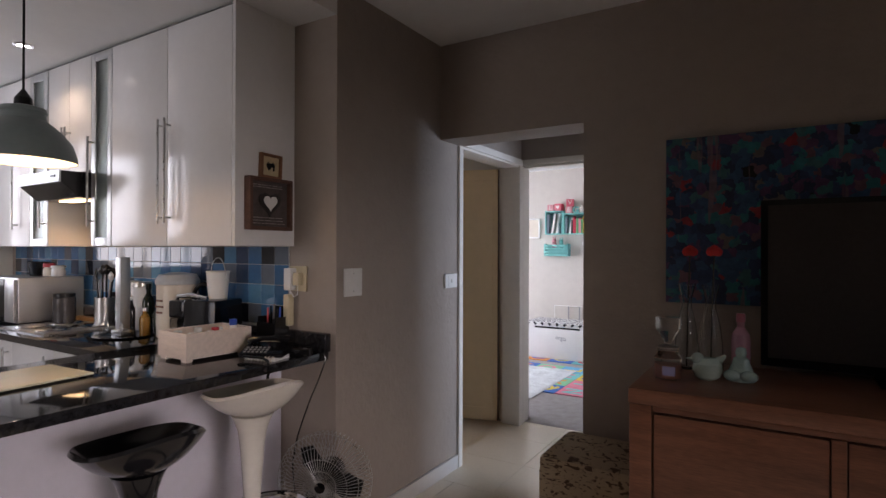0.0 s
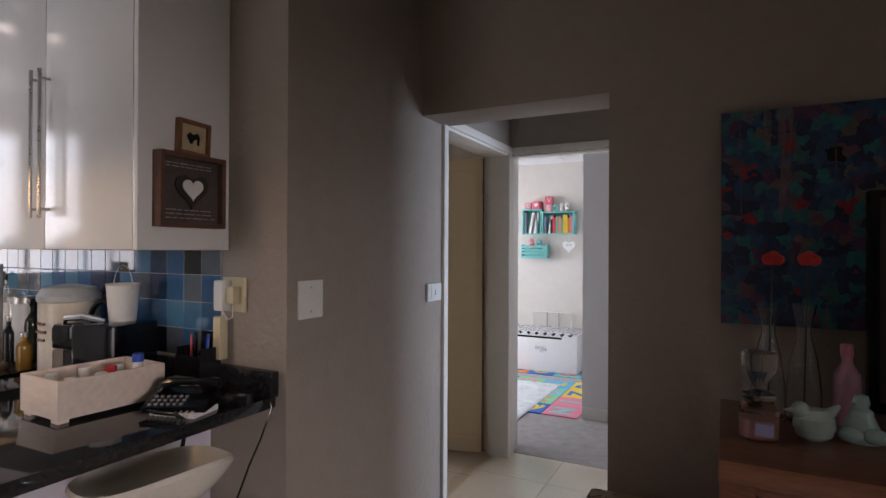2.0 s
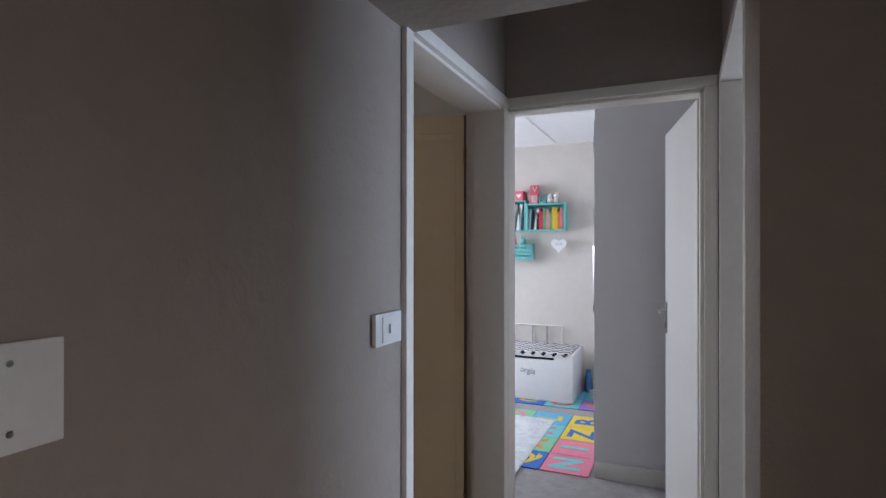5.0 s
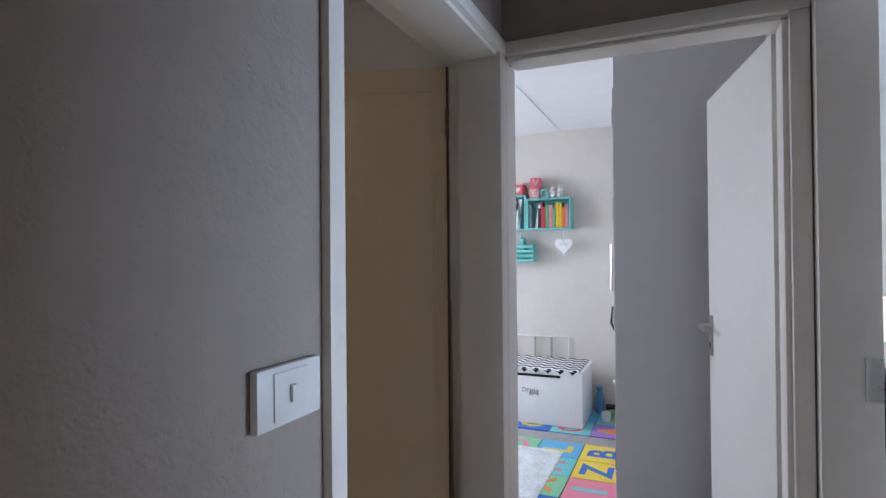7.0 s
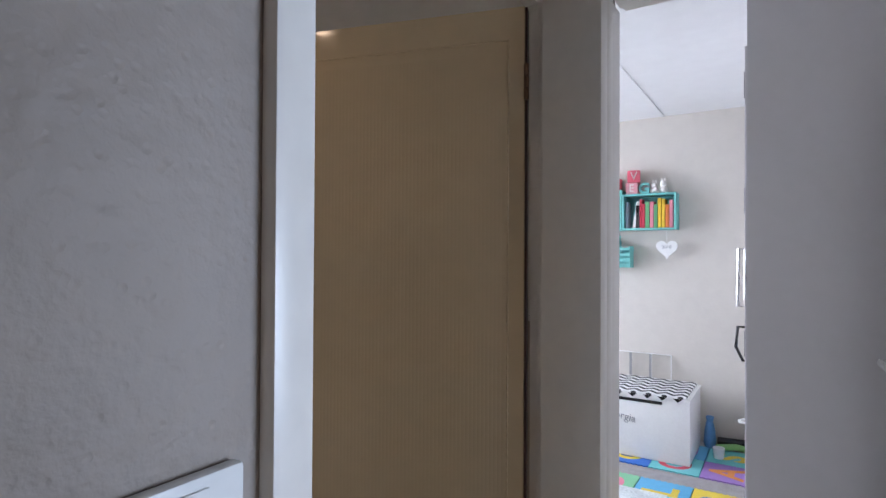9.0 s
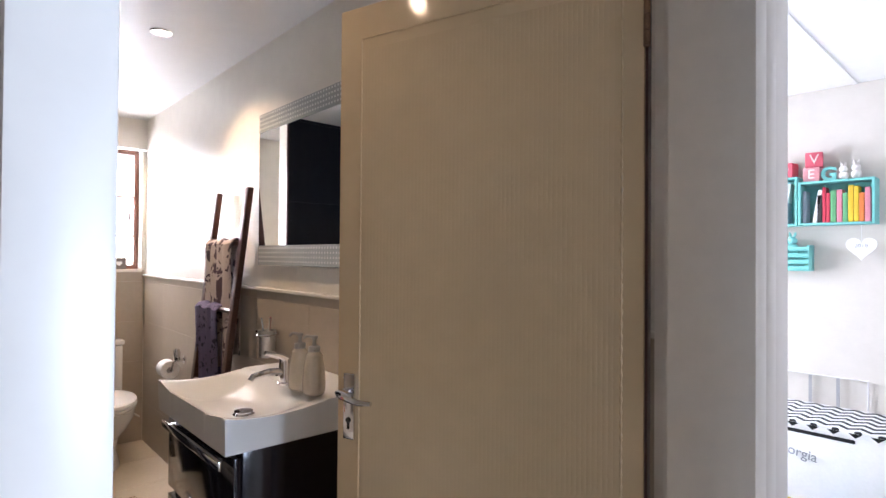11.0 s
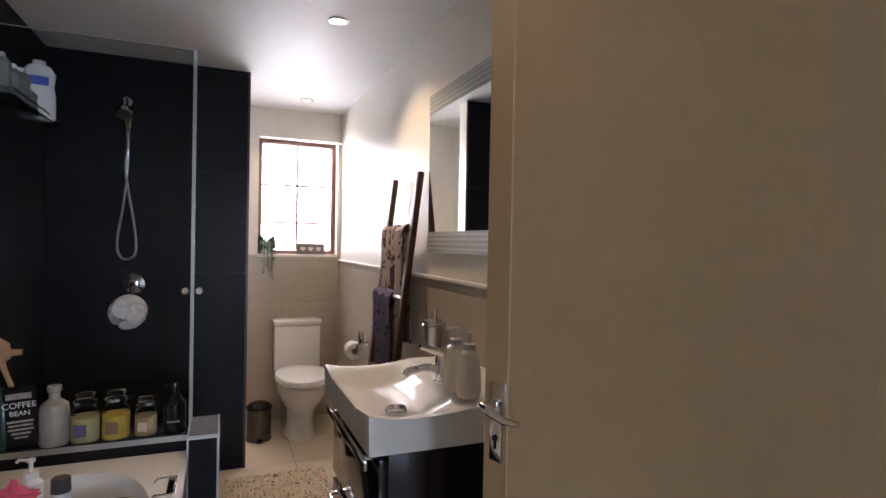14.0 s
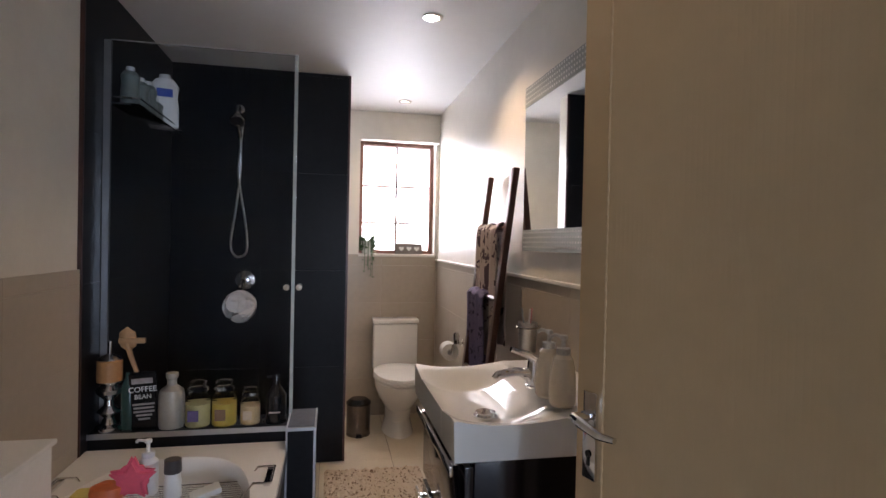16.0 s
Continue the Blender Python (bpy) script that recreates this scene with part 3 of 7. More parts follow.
tube(bm, [(-0.09, 0.03, 0.055), (-0.118, 0.0, 0.02), (-0.115, -0.06, 0.008), (-0.05, -0.105, 0.008), (0.02, -0.118, 0.006), (0.055, -0.135, -0.006), (0.060, -0.140, -0.06), (0.05, -0.142, -0.12)], 0.007, 8)
part("handset_cord", bm, PLASTIC_B, phone, "black handset cord hanging over the worktop edge")
pad = thing("notepad", "white spiral-bound notepad lying under the telephone", "notepad", pose(-1.745, 1.865, 0.9, 0, 0, 12))
box_part("pages", (-0.075, -0.045, 0.0), (0.075, 0.06, 0.0155), PLASTIC_W, pad, 0.001)
for q in range(9):
    bm = bmesh.new()
    tube(bm, [(-0.066 + 0.0165 * q + 0.004 * math.sin(a), -0.047 + 0.011 * math.cos(a), 0.0115 + 0.010 * math.sin(a)) for a in [2 * math.pi * w / 14 for w in range(14)]], 0.0022, 6, True)
    part("ring", bm, CREAM_PL, pad, "cream binding ring")
modem = thing("modem", "flat black modem with a small lit window", "modem", pose(-1.682, 2.02, 0.9, 0, 0, 24))
box_part("casing", (-0.045, -0.05, 0.0), (0.045, 0.05, 0.032), PLASTIC_B, modem, 0.005)
box_part("display", (0.008, -0.035, 0.0321), (0.028, -0.024, 0.0335), KEY_GREY, modem, label="small pale display")
tissue = thing("printed_box", "cream box with brown floral print", "box", pose(-1.885, 2.005, 0.9, 0, 0, 6))
box_part("carton", (-0.085, -0.03, 0), (0.085, 0.012, 0.058), CREAM_PL, tissue, 0.002)
BROWN = material("brown print", (0.16, 0.07, 0.04), 0.6)
for k in range(5):
    bm = bmesh.new()
    lathe(bm, [(0.010 + 0.004 * (k % 2), 0), (0.010, 0.0012)], m=pose(-0.065 + 0.032 * k, -0.0302, 0.025 + 0.012 * (k % 2), 90), seg=9)
    part("print", bm, BROWN, tissue)
pens = thing("pen_holder", "black desk organiser with pens", "pen holder", pose(-1.935, 2.066, 0.9) @ Matrix.Scale(1.25, 4))
for lo, hi in (((-0.05, -0.035, 0), (0.05, -0.031, 0.1)), ((-0.05, 0.031, 0), (0.05, 0.035, 0.13)), ((-0.05, -0.031, 0), (-0.046, 0.031, 0.12)), ((0.046, -0.031, 0), (0.05, 0.031, 0.12)), ((-0.046, -0.031, 0), (0.046, 0.031, 0.004))):
    box_part("panel", lo, hi, PLASTIC_B, pens)
for k in range(5):
    bm = bmesh.new()
    tube(bm, [(-0.03 + 0.014 * k, 0.0, 0.006), (-0.04 + 0.022 * k, 0.01 - 0.004 * k, 0.15 + 0.008 * (k % 3))], 0.0038, 6)
    part("pen", bm, [RED, PLASTIC_B, STEEL, PLASTIC_B, BLUE][k], pens)
espresso = thing("coffee_machine", "glossy black capsule coffee machine with clear water tank", "coffee machine", pose(-2.335, 1.985, 0.9, 0, 0, 10))
GLOSS_B = material("gloss black casing", (0.006, 0.006, 0.008), 0.1, vary=0.2, spec=0.4)
TANK = glass("smoky clear plastic", (0.75, 0.76, 0.80), 0.15)
box_part("body", (-0.05, -0.095, 0.0), (0.15, 0.095, 0.222), GLOSS_B, espresso, 0.012)
box_part("brew_head", (-0.155, -0.09, 0.125), (-0.052, 0.085, 0.215), GLOSS_B, espresso, 0.014)
for x in (-0.153, -0.103):
    box_part("water_tank", (x, -0.085, 0.012), (x + 0.048, 0.06, 0.123), TANK, espresso, 0.006, "clear plastic water tank")
box_part("drip_tray", (-0.16, -0.09, 0.0), (-0.052, 0.085, 0.0115), GLOSS_B, espresso, 0.002)
bm = bmesh.new()
tube(bm, [(-0.14, -0.05, 0.212), (-0.13, -0.05, 0.232), (-0.05, -0.045, 0.24), (0.05, -0.04, 0.226)], [0.008, 0.011, 0.013, 0.010], 8)
part("lever", bm, CHROME, espresso, "chrome lever")
bm = bmesh.new()
tube(bm, [(-0.06 + 0.075 * math.cos(math.pi * k / 12), 0.05, 0.205 + 0.085 * math.sin(math.pi * k / 12)) for k in range(13)], 0.011, 8)
part("carry_handle", bm, PLASTIC_B, espresso)
bucket = thing("small_bucket", "small white enamel bucket with a wire handle", "bucket", pose(-2.295, 2.025, 1.1222))
bm = bmesh.new()
lathe(bm, [(0.045, 0), (0.056, 0.13), (0.060, 0.135), (0.056, 0.137), (0.052, 0.13), (0.042, 0.005), (0.0, 0.005)], seg=24)
part("pail", bm, PLASTIC_W, bucket)
bm = bmesh.new()
tube(bm, [(0.058 * math.cos(a), 0, 0.115 + 0.09 * math.sin(a)) for a in [math.pi * k / 12 for k in range(13)]], 0.002, 6)
part("wire_handle", bm, STEEL, bucket)
bin_ = thing("rice_bin", "round cream enamel canister with a grey lid", "canister", pose(-2.615, 2.012, 0.9) @ Matrix.Diagonal((0.83, 0.83, 1.03, 1)))
bm = bmesh.new()
lathe(bm, [(0.115, 0), (0.125, 0.012), (0.125, 0.27), (0.128, 0.275)], seg=32)
part("drum", bm, CREAM_PL, bin_)
bm = bmesh.new()
lathe(bm, [(0.131, 0.276), (0.132, 0.295), (0.11, 0.325), (0.04, 0.335), (0.0, 0.336)], seg=32)
part("lid", bm, material("pale grey plastic", (0.42, 0.45, 0.46), 0.3), bin_)
for k in range(3):
    box_part("lettering_bar", (-0.03 - 0.01 * (k % 2), -0.1275, 0.19 - 0.03 * k), (0.03 + 0.01 * (k % 2), -0.121, 0.20 - 0.03 * k), BROWN, bin_)
tray = thing("tray", "round black tray with scroll feet", "tray", pose(-2.86, 1.86, 0.9))
bm = bmesh.new()
lathe(bm, [(0.13, 0), (0.15, 0.012), (0.145, 0.012), (0.125, 0.004), (0.0, 0.004)], seg=32)
part("dish", bm, PLASTIC_B, tray)
roll = thing("paper_towel_stand", "tall silver square post stand with scrolled base", "stand", pose(-2.90, 1.875, 0.9042))
box_part("foot", (-0.05, -0.035, 0), (0.05, 0.035, 0.03), STEEL, roll, 0.004)
box_part("post", (-0.026, -0.026, 0.03), (0.026, 0.026, 0.42), ALU, roll, 0.003)
for s in (-1, 1):
    bm = bmesh.new()
    tube(bm, [(s * (0.05 + 0.022 * (1 - k / 22) * math.cos(k * 0.55) + 0.02), -0.045, 0.045 + 0.03 * (1 - k / 24) * math.sin(k * 0.55)) for k in range(20)], 0.004, 6)
    part("scroll", bm, STEEL, roll)
DARKGLASS = material("dark green bottle glass", (0.012, 0.02, 0.012), 0.08)
for k, (x, y, r, h, mt, cm) in enumerate([(-2.965, 2.05, 0.034, 0.27, DARKGLASS, PLASTIC_B), (-3.02, 1.99, 0.03, 0.2, PLASTIC_B, STEEL), (-2.84, 2.045, 0.035, 0.17, DARKGLASS, RED), (-2.80, 1.94, 0.027, 0.15, material("amber oil bottle", (0.25, 0.13, 0.02), 0.1), STEEL)]):
    bottle("cooking_bottle", "dark glass cooking oil or sauce bottle on the worktop", (x, y, 0.9 if k < 2 else 0.9), r, h, mt, cm)
for k, x in enumerate((-3.06, -2.93)):
    c = thing("storage_canister", "white storage canister with steel lid", "canister", pose(x - 0.08, 2.04, 0.9), "worktop canisters")
    bm = bmesh.new()
    lathe(bm, [(0.05, 0), (0.052, 0.005), (0.052, 0.25)], seg=24)
    part("drum", bm, PLASTIC_W, c)
    bm = bmesh.new()
    lathe(bm, [(0.054, 0.251), (0.054, 0.275), (0.05, 0.28)], seg=24)
    part("lid", bm, STEEL, c)
jar = thing("utensil_jar", "steel jar of black cooking utensils", "utensil jar", pose(-3.42, 2.04, 0.9))
bm = bmesh.new()
lathe(bm, [(0.055, 0), (0.055, 0.17), (0.051, 0.17), (0.051, 0.006), (0, 0.006)], seg=24)
part("jar", bm, STEEL, jar)
for k in range(6):
    a = k * 1.05
    bm = bmesh.new()
    tip = Vector((0.075 * math.cos(a), 0.035 * math.sin(a), 0.30 + 0.02 * (k % 3)))
    tube(bm, [(0.02 * math.cos(a), 0.02 * math.sin(a), 0.01), tip], 0.005, 6)
    lathe(bm, [(0.0, -0.035), (0.028, -0.012), (0.030, 0.012), (0.0, 0.035)], m=Matrix.Translation(tip) @ pose(0, 0, 0, 0, 0, 40 * k), squash=(1, 0.3), seg=12)
    part("utensil", bm, PLASTIC_B if k % 3 else STEEL, jar)
micro = thing("microwave_oven", "silver microwave oven standing on the worktop", "microwave", pose(-4.06, 1.90, 0.9))
box_part("casing", (-0.26, -0.17, 0.012), (0.26, 0.20, 0.29), ALU, micro, 0.01)
box_part("door", (-0.25, -0.192, 0.02), (0.12, -0.171, 0.28), PLASTIC_B, micro, 0.004)
box_part("control_panel", (0.125, -0.19, 0.02), (0.255, -0.171, 0.28), ALU, micro, 0.003)
for sx in (-0.2, 0.2):
    box_part("foot", (sx - 0.02, -0.12, 0), (sx + 0.02, 0.15, 0.0125), PLASTIC_B, micro)
bottle("red_lidded_jar", "short jar with a red lid on the microwave", (-3.93, 1.95, 1.1905), 0.034, 0.085, CREAM_PL, RED, 0.85, 0.3, "jar")
bottle("spice_tub", "pale plastic tub on the microwave", (-3.85, 1.97, 1.1905), 0.04, 0.07, PLASTIC_W, PLASTIC_W, 0.9, 0.2, "tub")
basket = thing("wire_basket", "dark woven basket on the microwave", "basket", pose(-4.05, 1.95, 1.1905))
bm = bmesh.new()
for k in range(8):
    z = 0.004 + 0.012 * k
    tube(bm, [((0.055 + 0.002 * k) * math.cos(a), (0.055 + 0.002 * k) * math.sin(a), z) for a in [math.pi * 2 * q / 20 for q in range(20)]], 0.0045, 5, True)
for q in range(14):
    a = 2 * math.pi * q / 14
    tube(bm, [(0.055 * math.cos(a), 0.055 * math.sin(a), 0.0), (0.07 * math.cos(a + 0.4), 0.07 * math.sin(a + 0.4), 0.095)], 0.004, 5)
part("weave", bm, PLASTIC_B, basket)
hob = thing("gas_hob", "steel hob with four burners set on the worktop", "hob", pose(-3.47, 1.83, 0.9))
box_part("plate", (-0.28, -0.21, 0.0), (0.28, 0.2, 0.012), STEEL, hob, 0.004)
for sx in (-0.13, 0.13):
    for sy in (-0.1, 0.08):
        bm = bmesh.new()
        lathe(bm, [(0.085, 0.0122), (0.088, 0.018), (0.07, 0.024), (0.03, 0.026), (0, 0.026)], at=(sx, sy, 0), seg=28)
        part("burner", bm, CHROME, hob)
board2 = thing("serving_board", "wooden board standing flat behind the hob", "board", pose(-3.62, 2.07, 0.9))
box_part("board", (-0.2, -0.03, 0), (0.2, 0.025, 0.03), material("pine board", (0.42, 0.25, 0.11), 0.5, vary=0.2, scale=8, grain=(1, 8, 8)), board2, 0.004)
glassjar = thing("storage_jar", "dark glass storage jar with white contents", "jar", pose(-3.68, 1.93, 0.9))
bm = bmesh.new()
lathe(bm, [(0.06, 0), (0.063, 0.01), (0.063, 0.16), (0.058, 0.17)], seg=24)
part("jar", bm, material("smoked glass", (0.05, 0.05, 0.055), 0.08), glassjar)
bm = bmesh.new()
lathe(bm, [(0.06, 0.171), (0.06, 0.19), (0.0, 0.195)], seg=24)
part("lid", bm, PLASTIC_B, glassjar)
cut = thing("chopping_board", "pale cream glass chopping board on rubber feet", "chopping board", pose(-2.16, 1.09, 0.9, 0, 0, 4))
box_part("board", (-0.15, -0.21, 0.006), (0.15, 0.21, 0.014), material("pale lemon board", (0.68, 0.66, 0.50), 0.25, vary=0.04), cut, 0.002)
for sx in (-0.13, 0.13):
    for sy in (-0.18, 0.18):
        box_part("foot", (sx - 0.01, sy - 0.01, 0), (sx + 0.01, sy + 0.01, 0.0062), PLASTIC_B, cut)

# plugs, switches
SOCKET = material("yellowed white plastic", (0.58, 0.50, 0.33), 0.35, vary=0.06)
plug = thing("wall_socket", "yellowed double wall socket with a charger plugged in", "socket", pose(-1.835, 2.1385, 1.23))
box_part("plate", (-0.055, -0.010, -0.06), (0.055, 0.0, 0.06), SOCKET, plug, 0.003)
box_part("adapter", (-0.052, -0.052, -0.055), (-0.008, -0.0102, 0.05), PLASTIC_W, plug, 0.006, "white charger block")
box_part("plug", (0.002, -0.045, -0.03), (0.035, -0.0102, 0.03), SOCKET, plug, 0.005)
bm = bmesh.new()
tube(bm, [(0.02, -0.03, -0.032), (0.024, -0.035, -0.075), (0.0, -0.036, -0.085), (-0.02, -0.04, -0.056)], 0.0025, 6)
tube(bm, [(-0.03, -0.03, -0.056), (-0.035, -0.028, -0.13), (-0.03, -0.03, -0.2)], 0.0025, 6)
part("cable", bm, PLASTIC_W, plug)
box_part("hanging_adapter", (-0.056, -0.05, -0.225), (-0.02, -0.014, -0.075), SOCKET, plug, 0.006, "yellowed hanging power adapter")
blank = thing("blanking_plate", "square white blank switch plate with two screws", "switch plate", pose(-1.5985, 2.25, 1.215))
box_part("plate", (0.0, -0.062, -0.066), (0.008, 0.062, 0.066), PLASTIC_W, blank, 0.002)
for z in (0.042, -0.042):
    bm = bmesh.new()
    lathe(bm, [(0.0045, 0), (0.004, 0.0015), (0, 0.002)], m=pose(0.0078, 0, z, 0, 90), seg=10)
    part("screw", bm, STEEL, blank)
sw = thing("light_switch", "white single rocker light switch beside the bathroom door", "light switch", pose(-1.5985, 3.149, 1.181))
box_part("plate", (0.0, -0.070, -0.043), (0.014, 0.070, 0.043), PLASTIC_W, sw, 0.004)
box_part("insert", (0.0142, -0.038, -0.034), (0.0165, 0.038, 0.034), PLASTIC_W, sw, 0.001)
box_part("rocker", (0.0166, -0.006, -0.013), (0.022, 0.006, 0.013), PLASTIC_W, sw, 0.003)

# frames on the cupboard end
FRAME_BROWN = material("rough brown timber", (0.10, 0.045, 0.028), 0.6, vary=0.35, scale=10, bump=0.3, grain=(6, 6, 1))
CHALK = material("chalkboard with faint script", (0.075, 0.06, 0.055), 0.8, vary=0.6, scale=25)


def heart_outline(s):
    pts = []
    for k in range(40):
        a = 2 * math.pi * k / 40
        pts.append((s * 16 * math.sin(a) ** 3 / 17, s * (13 * math.cos(a) - 5 * math.cos(2 * a) - 2 * math.cos(3 * a) - math.cos(4 * a)) / 17))
    return pts


def frame_bars(bm, w, h, t, d):
    for lo, hi in (((-w, -h, 0), (-w + t, h, d)), ((w - t, -h, 0), (w, h, d)), ((-w + t, -h, 0), (w - t, -h + t, d)), ((-w + t, h - t, 0), (w - t, h, d))):
        box(bm, lo, hi, 0.0015)


FACE_X = Matrix(((0, 0, 1, 0), (1, 0, 0, 0), (0, 1, 0, 0), (0, 0, 0, 1)))
hf = thing("heart_picture", "deep brown wooden box frame with a white heart", "picture", Matrix.Translation((-1.8695, 1.968, 1.575)) @ FACE_X)
bm = bmesh.new()
frame_bars(bm, 0.122, 0.118, 0.016, 0.04)
part("frame", bm, FRAME_BROWN, hf)
box_part("backing", (-0.106, -0.102, 0.0), (0.106, 0.102, 0.018), CHALK, hf)
bm = bmesh.new()
prism(bm, heart_outline(0.064), 0.008, m=pose(0.0, 0.005, 0.0190))
part("dark_heart", bm, material("dark bronze", (0.025, 0.018, 0.016), 0.5, vary=0.3, scale=30), hf, "dark metal heart border")
bm = bmesh.new()
prism(bm, heart_outline(0.040), 0.004, m=pose(0.0, 0.007, 0.0272))
part("white_heart", bm, PLASTIC_W, hf, "white heart")
PALE = material("faded chalk lettering", (0.30, 0.27, 0.26), 0.8, vary=0.4, scale=60)
rnd = random.Random(7)
for z in (0.085, 0.075, -0.062, -0.075, -0.088):
    x = -0.09
    while x < 0.08:
        w = 0.012 + 0.03 * rnd.random()
        box_part("lettering_bar", (x, z - 0.0016, 0.0182), (min(0.092, x + w), z + 0.0016, 0.0188), PALE, hf)
        x += w + 0.006
sf = thing("small_picture", "small picture in a brown frame on top of the box frame", "picture", Matrix.Translation((-1.8695, 1.982, 1.7495)) @ FACE_X @ pose(0, 0, 0, 0, 0, -2))
bm = bmesh.new()
frame_bars(bm, 0.06, 0.056, 0.012, 0.022)
part("frame", bm, material("warm brown timber", (0.20, 0.09, 0.04), 0.5, vary=0.3, scale=10, grain=(6, 6, 1)), sf)
box_part("print", (-0.048, -0.044, 0.0), (0.048, 0.044, 0.010), material("aged cream print", (0.50, 0.40, 0.24), 0.6, vary=0.2, scale=20), sf)
bm = bmesh.new()
prism(bm, [(-0.025, 0.005), (-0.015, 0.018), (0.0, 0.012), (0.015, 0.02), (0.024, 0.008), (0.022, -0.02), (0.015, -0.02), (0.014, -0.002), (0.004, -0.004), (-0.004, -0.018), (-0.012, -0.018)], 0.002, m=pose(0, 0, 0.0102))
part("motif", bm, PLASTIC_B, sf)

# pendant lamp over the breakfast bar
pend = thing("pendant_lamp", "grey-green enamel dome pendant lamp, lit", "pendant lamp", pose(-2.112, 1.118, 1.672))
ENAMEL = material("grey-green enamel", (0.16, 0.20, 0.20), 0.35, vary=0.08, scale=6)
bm = bmesh.new()
lathe(bm, [(0.160, 0.0), (0.158, 0.02), (0.145, 0.065), (0.115, 0.105), (0.080, 0.135), (0.068, 0.145), (0.066, 0.165), (0.070, 0.17), (0.066, 0.185), (0.03, 0.195), (0.0, 0.196)], seg=40)
bmesh.ops.delete(bm, geom=[f for f in bm.faces if len(f.verts) > 4], context='FACES')
shade = part("shade", bm, ENAMEL, pend)
bm = bmesh.new()
lathe(bm, [(0.157, 0.001), (0.154, 0.02), (0.140, 0.062), (0.110, 0.100), (0.06, 0.14), (0.0, 0.142)], seg=40)
bmesh.ops.delete(bm, geom=[f for f in bm.faces if len(f.verts) > 4], context='FACES')
part("shade_lining", bm, material("white enamel lining", (0.8, 0.8, 0.78), 0.4), pend)
bm = bmesh.new()
lathe(bm, [(0.028, 0.196), (0.026, 0.22), (0.012, 0.24), (0.006, 0.25)], seg=16)
part("cap", bm, PLASTIC_B, pend)
bm = bmesh.new()
tube(bm, [(0, 0, 0.25), (0, 0, KCEIL - 1.672)], 0.004, 8)
part("cord", bm, PLASTIC_B, pend)
bm = bmesh.new()
lathe(bm, [(0, 0.02), (0.03, 0.035), (0.036, 0.06), (0.02, 0.1), (0.014, 0.135)], seg=16)
part("bulb", bm, glow("lit bulb", (1.0, 0.93, 0.82), 14), pend, "lit round bulb")
pl = bpy.data.lights.new("pendant_bulb", 'POINT')
pl.energy, pl.color, pl.shadow_soft_size = 2.9, (1.0, 0.55, 0.14), 0.03
new("pendant_bulb", pl).location = (-2.112, 1.118, 1.69)


def downlight(x, y, z, lit, colour, power, label):
    d = thing("downlight", label, "downlight", pose(x, y, z), "ceiling downlights")
    bm = bmesh.new()
    lathe(bm, [(0.030, 0.0), (0.031, -0.006), (0.045, -0.006), (0.048, -0.001), (0.048, 0.0)], seg=28)
    bmesh.ops.delete(bm, geom=[f for f in bm.faces if len(f.verts) > 4], context='FACES')
    part("trim_ring", bm, CHROME, d)
    bm = bmesh.new()
    lathe(bm, [(0.0305, -0.0015), (0.0, -0.0016)], seg=24)
    part("lens", bm, lit, d)
    if power:
        spot_lamp("downlight_lamp", (x, y, z - 0.015), power, colour, 130, 0.03)


LIT = glow("lit lamp lens", (1.0, 0.88, 0.7), 12)
LIT_DIM = glow("lit small lamp lens", (1.0, 0.85, 0.65), 5)
downlight(-3.29, 1.56, KCEIL, LIT, (1, 0.78, 0.52), 7, "lit chrome downlight in the kitchen ceiling")
downlight(-3.98, 3.945, BCEIL, LIT, WARM, 26, "lit chrome downlight in the bathroom ceiling")
downlight(-5.50, 4.02, BCEIL, LIT_DIM, WARM, 14, "lit chrome downlight near the bathroom window")
# extra downlight, added out of view to warm the door leaf
downlight(-2.55, 3.6, BCEIL, LIT, WARM, 2.2, "added unseen downlight warming the bathroom door")


